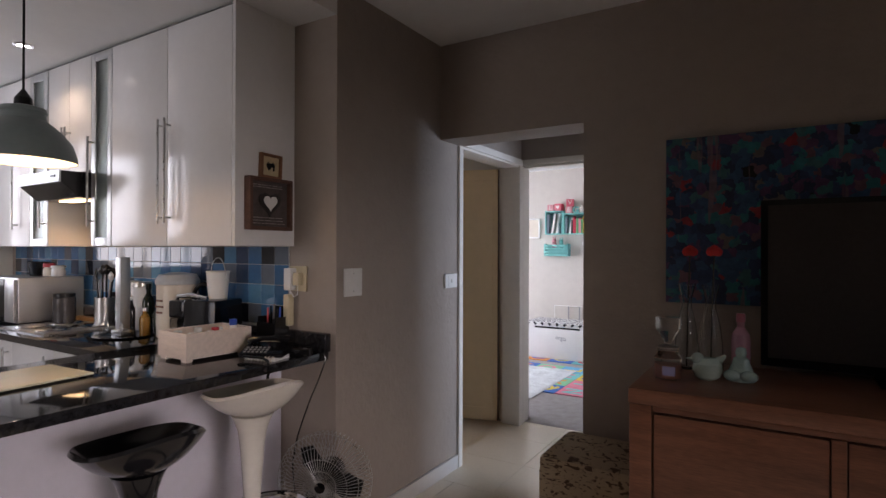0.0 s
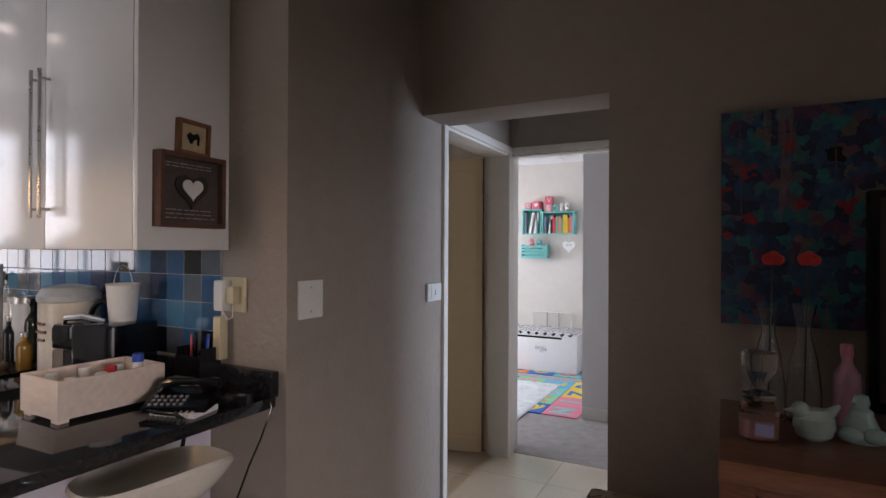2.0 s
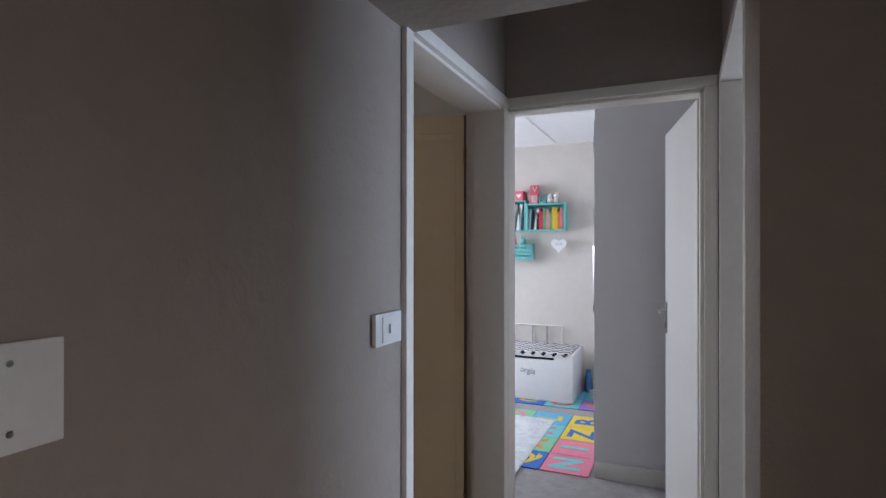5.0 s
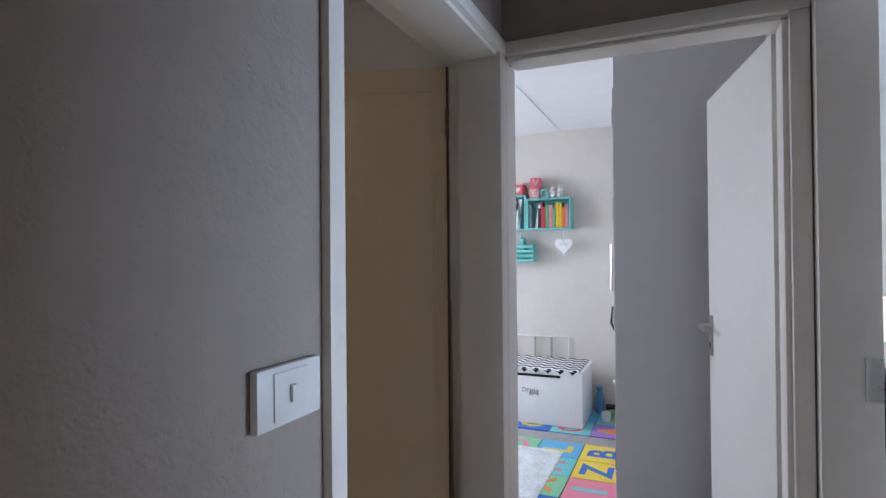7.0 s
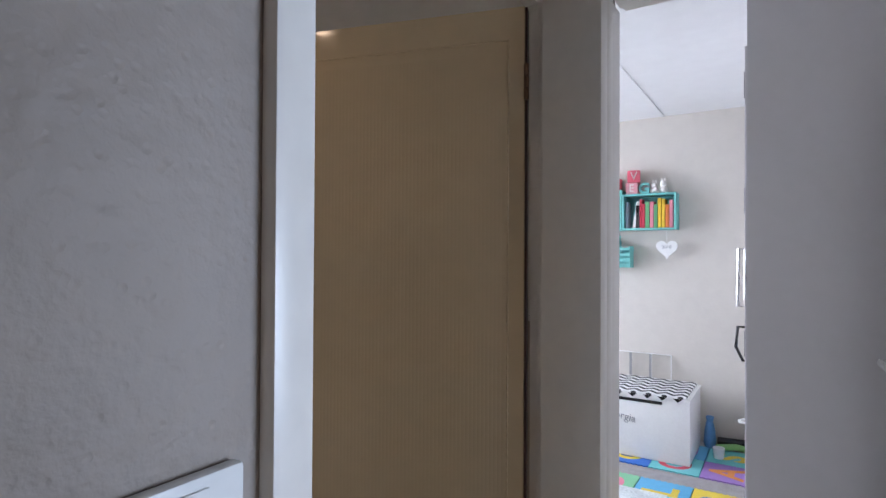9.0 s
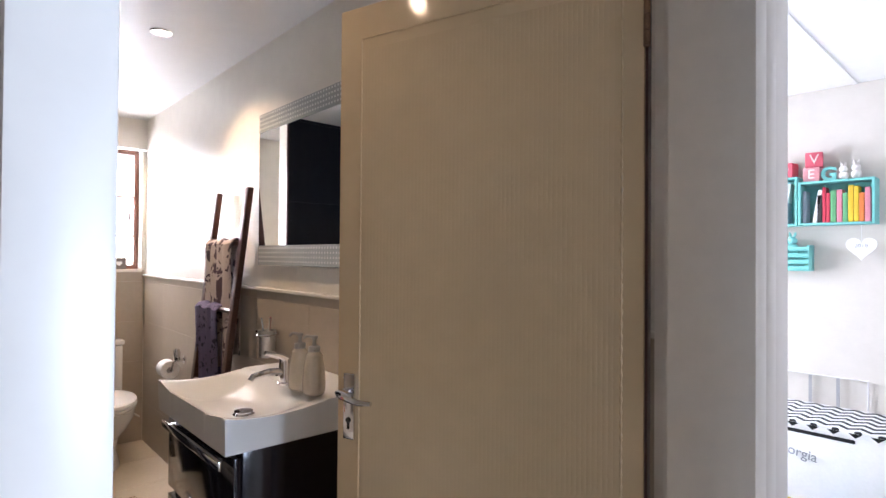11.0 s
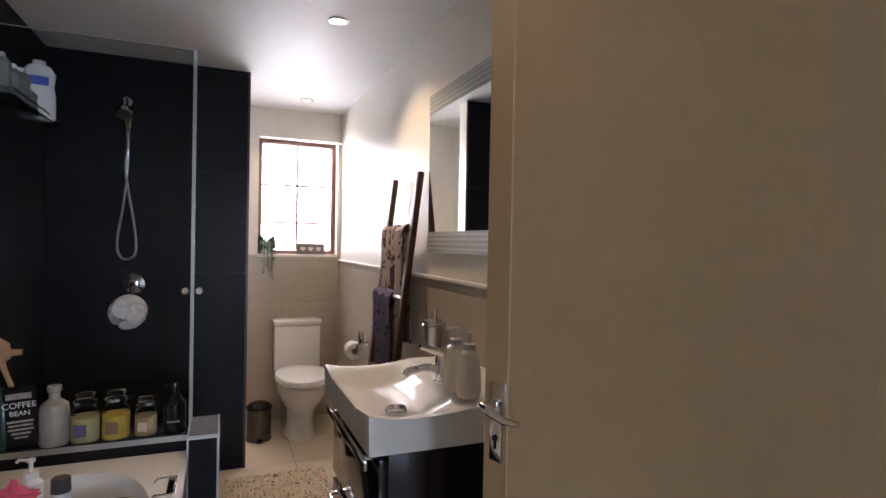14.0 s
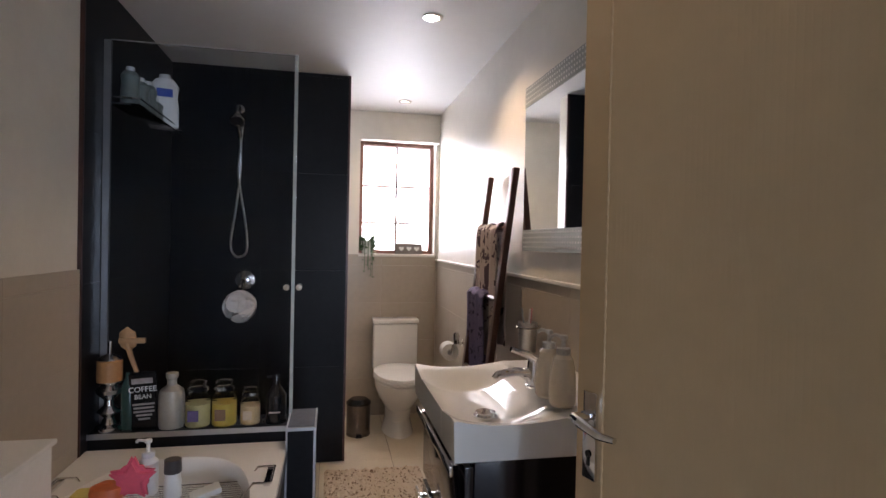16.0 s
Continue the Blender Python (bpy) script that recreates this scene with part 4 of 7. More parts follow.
def bar_stool(at, rz, mat, base_mat, label, top):
    s = thing("bar_stool", label, "bar stool", pose(at[0], at[1], 0, 0, 0, rz), "bar stools")
    bm = bmesh.new()
    rings = []
    n = 36
    for k in range(9):
        f = k / 8
        ring = []
        for q in range(n):
            a = 2 * math.pi * q / n
            r = 0.03 + (0.190 - 0.03) * f ** 0.85
            z = top - 0.105 + 0.07 * f ** 2 + f * f * (0.075 * max(0, math.cos(a)) ** 2 - 0.012 * math.cos(2 * a))
            ring.append(bm.verts.new((r * (1.02 + 0.06 * math.cos(a)) * math.cos(a), r * 0.93 * math.sin(a), z)))
        rings.append(ring)
    for k in range(8, -1, -1):
        rings.append([bm.verts.new((v.co.x * 0.965, v.co.y * 0.965, v.co.z + 0.010)) for v in rings[k]])
    for a, b in zip(rings, rings[1:]):
        for q in range(n):
            bm.faces.new((a[q], a[(q + 1) % n], b[(q + 1) % n], b[q]))
    bm.faces.new(list(reversed(rings[0])))
    bm.faces.new(rings[-1])
    part("seat", bm, mat, s)
    bm = bmesh.new()
    lathe(bm, [(0.024, 0.32), (0.028, 0.40), (0.033, 0.5), (0.043, top - 0.24), (0.052, top - 0.17), (0.066, top - 0.13), (0.078, top - 0.107), (0.0, top - 0.103)], seg=24)
    part("column", bm, mat, s)
    bm = bmesh.new()
    lathe(bm, [(0.20, 0), (0.2, 0.006), (0.06, 0.02), (0.035, 0.035), (0.026, 0.06), (0.024, 0.325)], seg=32)
    part("base", bm, base_mat, s)
    bm = bmesh.new()
    tube(bm, [(0.15 * math.cos(a) + 0.10, 0.15 * math.sin(a), 0.42) for a in [2 * math.pi * q / 24 for q in range(24)]], 0.010, 8, True)
    tube(bm, [(0.03, 0, 0.42), (-0.05, 0, 0.42)], 0.009, 8)
    part("foot_ring", bm, base_mat, s)
    return s


bar_stool((-1.548, 1.635), -6, material("white gloss plastic", (0.62, 0.59, 0.53), 0.2, vary=0.04), CHROME, "white plastic tulip bar stool under the breakfast bar", 0.865)
bar_stool((-1.50, 1.185), -2, material("black gloss plastic", (0.012, 0.012, 0.014), 0.12), PLASTIC_B, "black gloss tulip bar stool at the breakfast bar", 0.815)

fan = thing("floor_fan", "black floor fan with a round wire cage", "fan", pose(-1.455, 1.925, 0, 0, 0, 28) @ Matrix.Scale(1.14, 4))
bm = bmesh.new()
for j in range(5):
    r = 0.02 + 0.15 * j / 4
    yy = -0.075 + 0.055 * (j / 4) ** 3
    tube(bm, [(r * math.cos(a), yy, 0.375 + r * math.sin(a)) for a in [2 * math.pi * q / 32 for q in range(32)]], 0.0011, 4, True)
for q in range(64):
    a = 2 * math.pi * q / 64
    tube(bm, [(r * math.cos(a), y, 0.375 + r * math.sin(a)) for r, y in ((0.02, -0.075), (0.1, -0.07), (0.15, -0.045), (0.172, -0.01), (0.165, 0.03), (0.1, 0.05), (0.02, 0.055))], 0.0011, 4)
part("cage", bm, STEEL, fan)
for q in range(3):
    bm = bmesh.new()
    prism(bm, [(0.02, -0.015), (0.07, -0.045), (0.135, -0.04), (0.145, 0.01), (0.09, 0.035), (0.02, 0.015)], 0.003, m=pose(0, -0.03, 0.375) @ pose(0, 0, 0, 0, 120 * q, 0) @ pose(0, 0, 0, 75))
    part("blade", bm, PLASTIC_B, fan)
bm = bmesh.new()
lathe(bm, [(0.0, -0.02), (0.03, -0.015), (0.05, 0.02), (0.05, 0.09), (0.0, 0.11)], m=pose(0, 0.0, 0.375, -90), seg=20)
part("motor", bm, PLASTIC_B, fan)
bm = bmesh.new()
tube(bm, [(0, 0.06, 0.365), (0, 0.07, 0.30), (0, 0.06, 0.02)], 0.016, 10)
part("stand", bm, PLASTIC_B, fan)
bm = bmesh.new()
lathe(bm, [(0.15, 0), (0.15, 0.012), (0.03, 0.03), (0, 0.03)], at=(0, 0.06, 0), seg=28)
part("base", bm, PLASTIC_B, fan)
cord = thing("power_cable", "black power cable hanging from the worktop", "cable")
bm = bmesh.new()
tube(bm, [(-1.70, 2.085, 0.9045), (-1.65, 2.088, 0.9045), (-1.632, 2.094, 0.903), (-1.626, 2.102, 0.87), (-1.625, 2.055, 0.785), (-1.625, 2.008, 0.716), (-1.625, 1.966, 0.64), (-1.625, 1.932, 0.572), (-1.62, 1.90, 0.47), (-1.60, 1.90, 0.25), (-1.56, 1.93, 0.006), (-1.46, 1.95, 0.006)], 0.003, 6)
part("flex", bm, PLASTIC_B, cord)

# ---- living room wall ----
side = thing("sideboard", "red-brown hardwood sideboard with framed drawers", "sideboard")
SX0, SX1, SY0, SY1, SZ = -0.325, 1.43, 2.25, 2.86, 0.89
box_part("top", (SX0, SY0 - 0.005, SZ - 0.055), (SX1, SY1, SZ), WOOD_RED, side, 0.006)
box_part("side_panel", (SX0 + 0.003, SY0, 0.0), (SX0 + 0.078, SY1 - 0.01, SZ - 0.056), WOOD_RED, side, 0.003)
box_part("side_panel", (SX1 - 0.078, SY0, 0.0), (SX1 - 0.003, SY1 - 0.01, SZ - 0.056), WOOD_RED, side, 0.003)
box_part("back", (SX0 + 0.08, SY1 - 0.03, 0.06), (SX1 - 0.08, SY1 - 0.012, SZ - 0.056), WOOD_RED, side)
box_part("bottom_rail", (SX0 + 0.079, SY0, 0.06), (SX1 - 0.079, SY0 + 0.05, 0.12), WOOD_RED, side, 0.002)
box_part("top_rail", (SX0 + 0.079, SY0 + 0.012, 0.812), (SX1 - 0.079, SY0 + 0.05, SZ - 0.056), WOOD_RED, side, 0.002)
for k in range(3):
    x0 = -0.244 + 0.542 * k
    if k < 2:
        box_part("divider", (x0 + 0.503, SY0, 0.121), (x0 + 0.541, SY1 - 0.04, 0.811), WOOD_RED, side, 0.003)
    for z0, z1 in ((0.485, 0.797), (0.127, 0.470)):
        box_part("drawer_front", (x0 + 0.0025, SY0 + 0.006, z0), (x0 + 0.5005, SY0 + 0.034, z1 + 0.008), WOOD_RED, side, 0.004)
    box_part("rail", (x0 + 0.001, SY0 + 0.022, 0.471), (x0 + 0.502, SY0 + 0.05, 0.484), WOOD_DARK, side)

PAINTING = bpy.data.materials.new("abstract painted canvas")
PAINTING.use_nodes = True
n, l = links_of(PAINTING)
co, mp = n.new("ShaderNodeTexCoord"), n.new("ShaderNodeMapping")
mp.inputs["Scale"].default_value = (11, 1, 11)
l.new(co.outputs["Object"], mp.inputs[0])
vo, no = n.new("ShaderNodeTexVoronoi"), n.new("ShaderNodeTexNoise")
vo.distance = 'CHEBYCHEV'
vo.inputs["Scale"].default_value, vo.inputs["Randomness"].default_value = 3.4, 1.0
no.inputs["Scale"].default_value, no.inputs["Detail"].default_value = 3.0, 8
l.new(mp.outputs[0], no.inputs["Vector"])
mixv = n.new("ShaderNodeMix")
mixv.data_type = 'VECTOR'
mixv.inputs[0].default_value = 0.34
l.new(mp.outputs[0], mixv.inputs[4])
l.new(no.outputs["Color"], mixv.inputs[5])
l.new(mixv.outputs[1], vo.inputs["Vector"])
sep = n.new("ShaderNodeSeparateColor")
l.new(vo.outputs["Color"], sep.inputs[0])
rp = n.new("ShaderNodeValToRGB")
rp.color_ramp.interpolation = 'CONSTANT'
for pos, c in ((0.0, (0.02, 0.03, 0.07)), (0.2, (0.03, 0.08, 0.16)), (0.38, (0.02, 0.15, 0.17)), (0.5, (0.09, 0.04, 0.10)), (0.62, (0.02, 0.04, 0.10)), (0.72, (0.14, 0.07, 0.09)), (0.80, (0.04, 0.13, 0.14)), (0.89, (0.28, 0.03, 0.04)), (0.92, (0.03, 0.05, 0.12)), (0.97, (0.13, 0.11, 0.10))):
    e = rp.color_ramp.elements.new(pos)
    e.color = (*c, 1)
l.new(sep.outputs[0], rp.inputs[0])
mpv = n.new("ShaderNodeMapping")
mpv.inputs["Scale"].default_value = (9, 1, 0.9)
l.new(co.outputs["Object"], mpv.inputs[0])
trunks = n.new("ShaderNodeTexNoise")
trunks.inputs["Scale"].default_value, trunks.inputs["Detail"].default_value, trunks.inputs["Roughness"].default_value = 1.6, 5, 0.6
l.new(mpv.outputs[0], trunks.inputs["Vector"])
edge = n.new("ShaderNodeMapRange")
edge.inputs[1].default_value, edge.inputs[2].default_value, edge.inputs[4].default_value = 0.60, 0.64, 0.8
l.new(trunks.outputs[0], edge.inputs[0])
bark = n.new("ShaderNodeMix")
bark.data_type = 'RGBA'
bark.inputs[7].default_value = (0.17, 0.11, 0.13, 1)
l.new(edge.outputs[0], bark.inputs[0])
l.new(rp.outputs[0], bark.inputs[6])
mixc = n.new("ShaderNodeMix")
mixc.data_type = 'RGBA'
mixc.blend_type = 'OVERLAY'
mixc.inputs[0].default_value = 0.6
l.new(bark.outputs[2], mixc.inputs[6])
l.new(no.outputs["Fac"], mixc.inputs[7])
l.new(mixc.outputs[2], n["Principled BSDF"].inputs["Base Color"])
n["Principled BSDF"].inputs["Roughness"].default_value = 0.75
bp = n.new("ShaderNodeBump")
bp.inputs["Strength"].default_value = 0.4
l.new(no.outputs["Fac"], bp.inputs["Height"])
l.new(bp.outputs[0], n["Principled BSDF"].inputs["Normal"])
art = thing("painting", "large abstract painting on canvas in dark blues and reds", "painting", pose(0.525, 3.017, 1.51))
box_part("canvas", (-0.85, -0.02, -0.38), (0.85, 0.004, 0.38), PAINTING, art, 0.004)
bm = bmesh.new()
for lo, hi in (((-0.83, 0.005, -0.36), (-0.79, 0.022, 0.36)), ((0.79, 0.005, -0.36), (0.83, 0.022, 0.36)), ((-0.79, 0.005, -0.36), (0.79, 0.022, -0.32)), ((-0.79, 0.005, 0.32), (0.79, 0.022, 0.36))):
    box(bm, lo, hi)
part("stretcher", bm, CRATE_W, art)

tv = thing("television", "black flat-screen television on the sideboard", "television", pose(0.68, 2.78, SZ))
box_part("casing", (-0.615, 0.0, 0.025), (0.62, 0.05, 0.682), PLASTIC_B, tv, 0.006)
box_part("screen", (-0.59, -0.003, 0.06), (0.595, -0.0002, 0.66), material("dark screen", (0.045, 0.038, 0.037), 0.25), tv)
box_part("stand", (-0.25, -0.10, 0.0), (0.25, 0.08, 0.015), PLASTIC_B, tv, 0.004)
box_part("neck", (-0.05, 0.012, 0.014), (0.05, 0.04, 0.06), PLASTIC_B, tv)

VGLASS = glass("clear vase glass", (0.93, 0.96, 0.96), 0.0, True)
VGLASS.node_tree.nodes["Principled BSDF"].inputs["IOR"].default_value = 1.28
PETAL = material("red felt petals", (0.55, 0.03, 0.03), 0.7, vary=0.3, scale=40)
STEM = material("dark stem", (0.03, 0.03, 0.02), 0.6)


def vase(x, y, h):
    v = thing("glass_vase", "slim clear glass vase with a red flower", "vase", pose(x, y, SZ), "glass vases")
    bm = bmesh.new()
    out = [(0.042, 0.0), (0.046, 0.01), (0.045, 0.10), (0.036, 0.18), (0.020, 0.25), (0.019, 0.28), (0.034, h)]
    lathe(bm, out + [(r - 0.003, z + (0.006 if z == 0 else 0)) for r, z in reversed(out)] + [(0.0, 0.006)], seg=28)
    part("body", bm, VGLASS, v)
    bm = bmesh.new()
    tube(bm, [(0.0, 0, 0.01), (0.006, 0.0, 0.3), (0.012, 0.0, 0.465)], 0.0028, 6)
    st = part("stem", bm, STEM, v)
    bm = bmesh.new()
    for k in range(7):
        a = 2 * math.pi * k / 7
        bmesh.ops.create_icosphere(bm, subdivisions=2, radius=0.017, matrix=Matrix.Translation((0.012 + 0.014 * math.cos(a), 0.014 * math.sin(a), 0.475 + 0.004 * (k % 2))))
    bmesh.ops.create_icosphere(bm, subdivisions=2, radius=0.018, matrix=Matrix.Translation((0.012, 0, 0.485)))
    part("flower", bm, PETAL, v, "round red flower head")


vase(-0.195, 2.70, 0.345)
vase(-0.105, 2.69, 0.345)
cj = thing("candle_jar", "lidded glass candle jar with pink wax", "candle", pose(-0.230, 2.47, SZ) @ Matrix.Scale(0.92, 4))
bm = bmesh.new()
lathe(bm, [(0.048, 0), (0.052, 0.01), (0.052, 0.085), (0.04, 0.105), (0.04, 0.115)], seg=28)
part("jar", bm, VGLASS, cj)
bm = bmesh.new()
lathe(bm, [(0.046, 0.004), (0.049, 0.01), (0.049, 0.06), (0, 0.06)], seg=24)
part("wax", bm, material("pink wax", (0.50, 0.24, 0.18), 0.5), cj)
box_part("sticker", (-0.012, -0.0545, 0.02), (0.035, -0.040, 0.055), material("lilac paper", (0.32, 0.30, 0.48), 0.6), cj)
bm = bmesh.new()
lathe(bm, [(0.042, 0.116), (0.044, 0.13), (0.015, 0.14), (0.016, 0.15), (0.045, 0.20), (0.048, 0.245), (0.044, 0.25)], seg=28)
part("lid", bm, VGLASS, cj, "flared clear glass lid")
CELADON = material("pale green glazed ceramic", (0.42, 0.52, 0.46), 0.15, vary=0.1, scale=12)
bd = thing("ceramic_bird", "small pale green ceramic bird ornament", "ornament", pose(-0.100, 2.522, SZ, 0, 0, 20) @ Matrix.Scale(0.9, 4))
bm = bmesh.new()
lathe(bm, [(0.03, 0), (0.048, 0.012), (0.058, 0.04), (0.055, 0.065), (0.035, 0.09), (0.0, 0.095)], squash=(1.0, 0.75), seg=24)
bmesh.ops.create_uvsphere(bm, u_segments=16, v_segments=10, radius=0.026, matrix=pose(-0.038, 0, 0.085))
bmesh.ops.create_cone(bm, segments=10, radius1=0.010, radius2=0.001, depth=0.03, cap_ends=True, matrix=pose(-0.07, 0, 0.085, 0, -90))
bmesh.ops.create_cone(bm, segments=12, radius1=0.022, radius2=0.006, depth=0.05, cap_ends=True, matrix=pose(0.05, 0, 0.085, 0, 50))
part("body", bm, CELADON, bd)
bm = bmesh.new()
lathe(bm, [(0.05, 0), (0.055, 0.02), (0.045, 0.045), (0.032, 0.075), (0.03, 0.09), (0.018, 0.1), (0.022, 0.115), (0.017, 0.135), (0.0, 0.14)], squash=(1, 0.7), seg=22)
for s in (-1, 1):
    bmesh.ops.create_uvsphere(bm, u_segments=12, v_segments=8, radius=0.026, matrix=pose(s * 0.03, -0.03, 0.026) @ Matrix.Diagonal((1.3, 0.9, 0.9, 1)))
solid("seated_figurine", bm, material("celadon figurine glaze", (0.36, 0.50, 0.47), 0.15, vary=0.15, scale=20), "small seated pale green ceramic figurine", "figurine", m=pose(0.008, 2.56, SZ) @ Matrix.Scale(0.9, 4))
PINK_CAP = material("dull pink cap", (0.50, 0.16, 0.22), 0.4)
bottle("pink_bottle", "small bottle with pink liquid on the sideboard", (0.0, 2.70, SZ), 0.034, 0.235, material("pink bottle", (0.46, 0.24, 0.30), 0.15), PINK_CAP, 0.4, 0.14)

ott = thing("ottoman", "cube ottoman in beige fabric printed with brown script", "ottoman", pose(-0.575, 2.76, 0))
OTT = bpy.data.materials.new("printed beige fabric")
OTT.use_nodes = True
n, l = links_of(OTT)
co = n.new("ShaderNodeTexCoord")
mp = n.new("ShaderNodeMapping")
mp.inputs["Scale"].default_value = (14, 14, 30)
l.new(co.outputs["Object"], mp.inputs[0])
no, n2 = n.new("ShaderNodeTexNoise"), n.new("ShaderNodeTexNoise")
no.inputs["Scale"].default_value, no.inputs["Detail"].default_value, no.inputs["Distortion"].default_value = 1.4, 6, 1.6
n2.inputs["Scale"].default_value = 260
l.new(mp.outputs[0], no.inputs["Vector"])
rp = n.new("ShaderNodeValToRGB")
rp.color_ramp.elements[0].position, rp.color_ramp.elements[0].color = 0.40, (0.10, 0.06, 0.035, 1)
rp.color_ramp.elements[1].position, rp.color_ramp.elements[1].color = 0.46, (0.40, 0.32, 0.22, 1)
l.new(no.outputs["Fac"], rp.inputs[0])
l.new(rp.outputs[0], n["Principled BSDF"].inputs["Base Color"])
n["Principled BSDF"].inputs["Roughness"].default_value = 0.9
bp = n.new("ShaderNodeBump")
bp.inputs["Strength"].default_value, bp.inputs["Distance"].default_value = 0.5, 0.002
l.new(n2.outputs["Fac"], bp.inputs["Height"])
l.new(bp.outputs[0], n["Principled BSDF"].inputs["Normal"])
bm = bmesh.new()
box(bm, (-0.21, -0.21, 0.02), (0.21, 0.21, 0.43), 0.035)
part("body", bm, OTT, ott)
bm = bmesh.new()
box(bm, (-0.205, -0.205, 0.405), (0.205, 0.205, 0.46), 0.022)
part("cushion_top", bm, OTT, ott)
for sx in (-1, 1):
    for sy in (-1, 1):
        box_part("foot", (sx * 0.16 - 0.02, sy * 0.16 - 0.02, 0), (sx * 0.16 + 0.02, sy * 0.16 + 0.02, 0.022), PLASTIC_B, ott)

# ---- nursery ----
ward = thing("wardrobe", "pale grey built-in wardrobe with bar handles", "wardrobe")
box_part("side_panel", (-1.352, 5.298, 0.0), (-0.705, 5.322, NCEIL - 0.002), WARDROBE, ward)
box_part("body", (-1.338, 5.323, 0.0), (-0.71, 7.44, NCEIL - 0.002), WARDROBE, ward)
for k in range(3):
    y0 = 5.327 + 0.70 * k
    d = box_part("door", (-1.362, y0, 0.09), (-1.339, y0 + 0.695, 2.2), WARDROBE, ward, 0.002)
    bm = bmesh.new()
    yh = y0 + (0.06 if k else 0.30)
    tube(bm, [(-1.362, yh, 1.17), (-1.404, yh, 1.17), (-1.404, yh, 1.42), (-1.362, yh, 1.42)], 0.007, 8)
    part("handle", bm, STEEL, d, "brushed steel bow handle")
    for z in (0.3, 1.0, 1.55, 2.0):
        box_part("hinge", (-1.3645, y0 + 0.003, z), (-1.3622, y0 + 0.012, z + 0.1), GAP_HINGE_DARK, d)
cl = thing("child_lock", "black and grey child lock on the wardrobe door", "child lock", pose(-1.362, 5.72, 0.98))
bm = bmesh.new()
tube(bm, [(0.0, 0, 0.09), (-0.05, 0, 0.09), (-0.058, 0, 0.0), (-0.03, 0, -0.06), (0.0, 0, -0.06)], 0.007, 8)
part("strap", bm, PLASTIC_B, cl)
for z in (0.16, 0.66):
    latch = thing("cupboard_latch", "white plastic safety latch on the wardrobe door", "child lock", pose(-1.362, 5.66, z), "wardrobe safety latches")
    box_part("pad", (-0.012, -0.02, -0.02), (0.0, 0.02, 0.02), PLASTIC_W, latch, 0.004)
    bm = bmesh.new()
    tube(bm, [(-0.012, 0, 0.0), (-0.04, 0.01, -0.004), (-0.045, 0.05, -0.006), (-0.012, 0.08, 0.0)], 0.005, 8)
    part("strap", bm, PLASTIC_W, latch)

TURQ = material("turquoise painted wood", (0.16, 0.50, 0.47), 0.5, vary=0.12, scale=8, bump=0.1)
BOOKS = [material("book cover " + n_, c, 0.5, vary=0.1) for n_, c in (("white", (0.7, 0.7, 0.68)), ("red", (0.5, 0.03, 0.06)), ("yellow", (0.65, 0.42, 0.02)), ("green", (0.1, 0.32, 0.14)), ("grey", (0.3, 0.36, 0.42)), ("orange", (0.6, 0.16, 0.03)), ("pink", (0.6, 0.2, 0.25)), ("black", (0.02, 0.02, 0.02)))]


def crate_shelf(name, label, x0, x1, z0, z1, y0=7.30, y1=7.447, slats=False):
    s = thing(name, label, "shelf", group="turquoise crate shelves")
    t = 0.014
    for nm, lo, hi in (("side", (x0, y0, z0), (x0 + t, y1, z1)), ("side", (x1 - t, y0, z0), (x1, y1, z1)), ("bottom", (x0 + t, y0, z0), (x1 - t, y1, z0 + t)), ("back", (x0 + t, y1 - 0.008, z0 + t), (x1 - t, y1, z1 - t))):
        box_part(nm, lo, hi, TURQ, s, 0.002)
    if not slats:
        box_part("top", (x0 + t, y0, z1 - t), (x1 - t, y1, z1), TURQ, s, 0.002)
    else:
        k = 0
        while z0 + 0.005 + 0.042 * k + 0.026 < z1:
            box_part("slat", (x0, y0 - 0.009, z0 + 0.005 + 0.042 * k), (x1, y0 - 0.0005, z0 + 0.031 + 0.042 * k), TURQ, s, 0.001)
            k += 1
    return s


def books_in(x0, x1, z, hmax, seed, order, lean=0):
    rb = random.Random(seed)
    x, k = x0, 0
    while x < x1 - 0.03:
        w, h = 0.016 + 0.014 * rb.random(), hmax * (0.72 + 0.26 * rb.random())
        tilt = 9 if (lean and k in lean) else 0
        b = thing("book", "picture book standing on a turquoise shelf", "book", pose(x + w / 2 + (0.03 if tilt else 0), 7.375, z, 0, tilt, 0), "nursery books")
        m = BOOKS[order[k % len(order)]]
        box_part("pages", (-w / 2 + 0.002, -0.045, 0.002), (w / 2 - 0.002, 0.04, h - 0.003), BOOKS[0], b)
        bm = bmesh.new()
        box(bm, (-w / 2, -0.048, 0), (w / 2, -0.0455, h), 0.0005)
        box(bm, (-w / 2, -0.0455, 0), (-w / 2 + 0.0018, 0.042, h))
        box(bm, (w / 2 - 0.0018, -0.0455, 0), (w / 2, 0.042, h))
        part("cover", bm, m, b)
        x += w + (0.036 if tilt else 0.003)
        k += 1


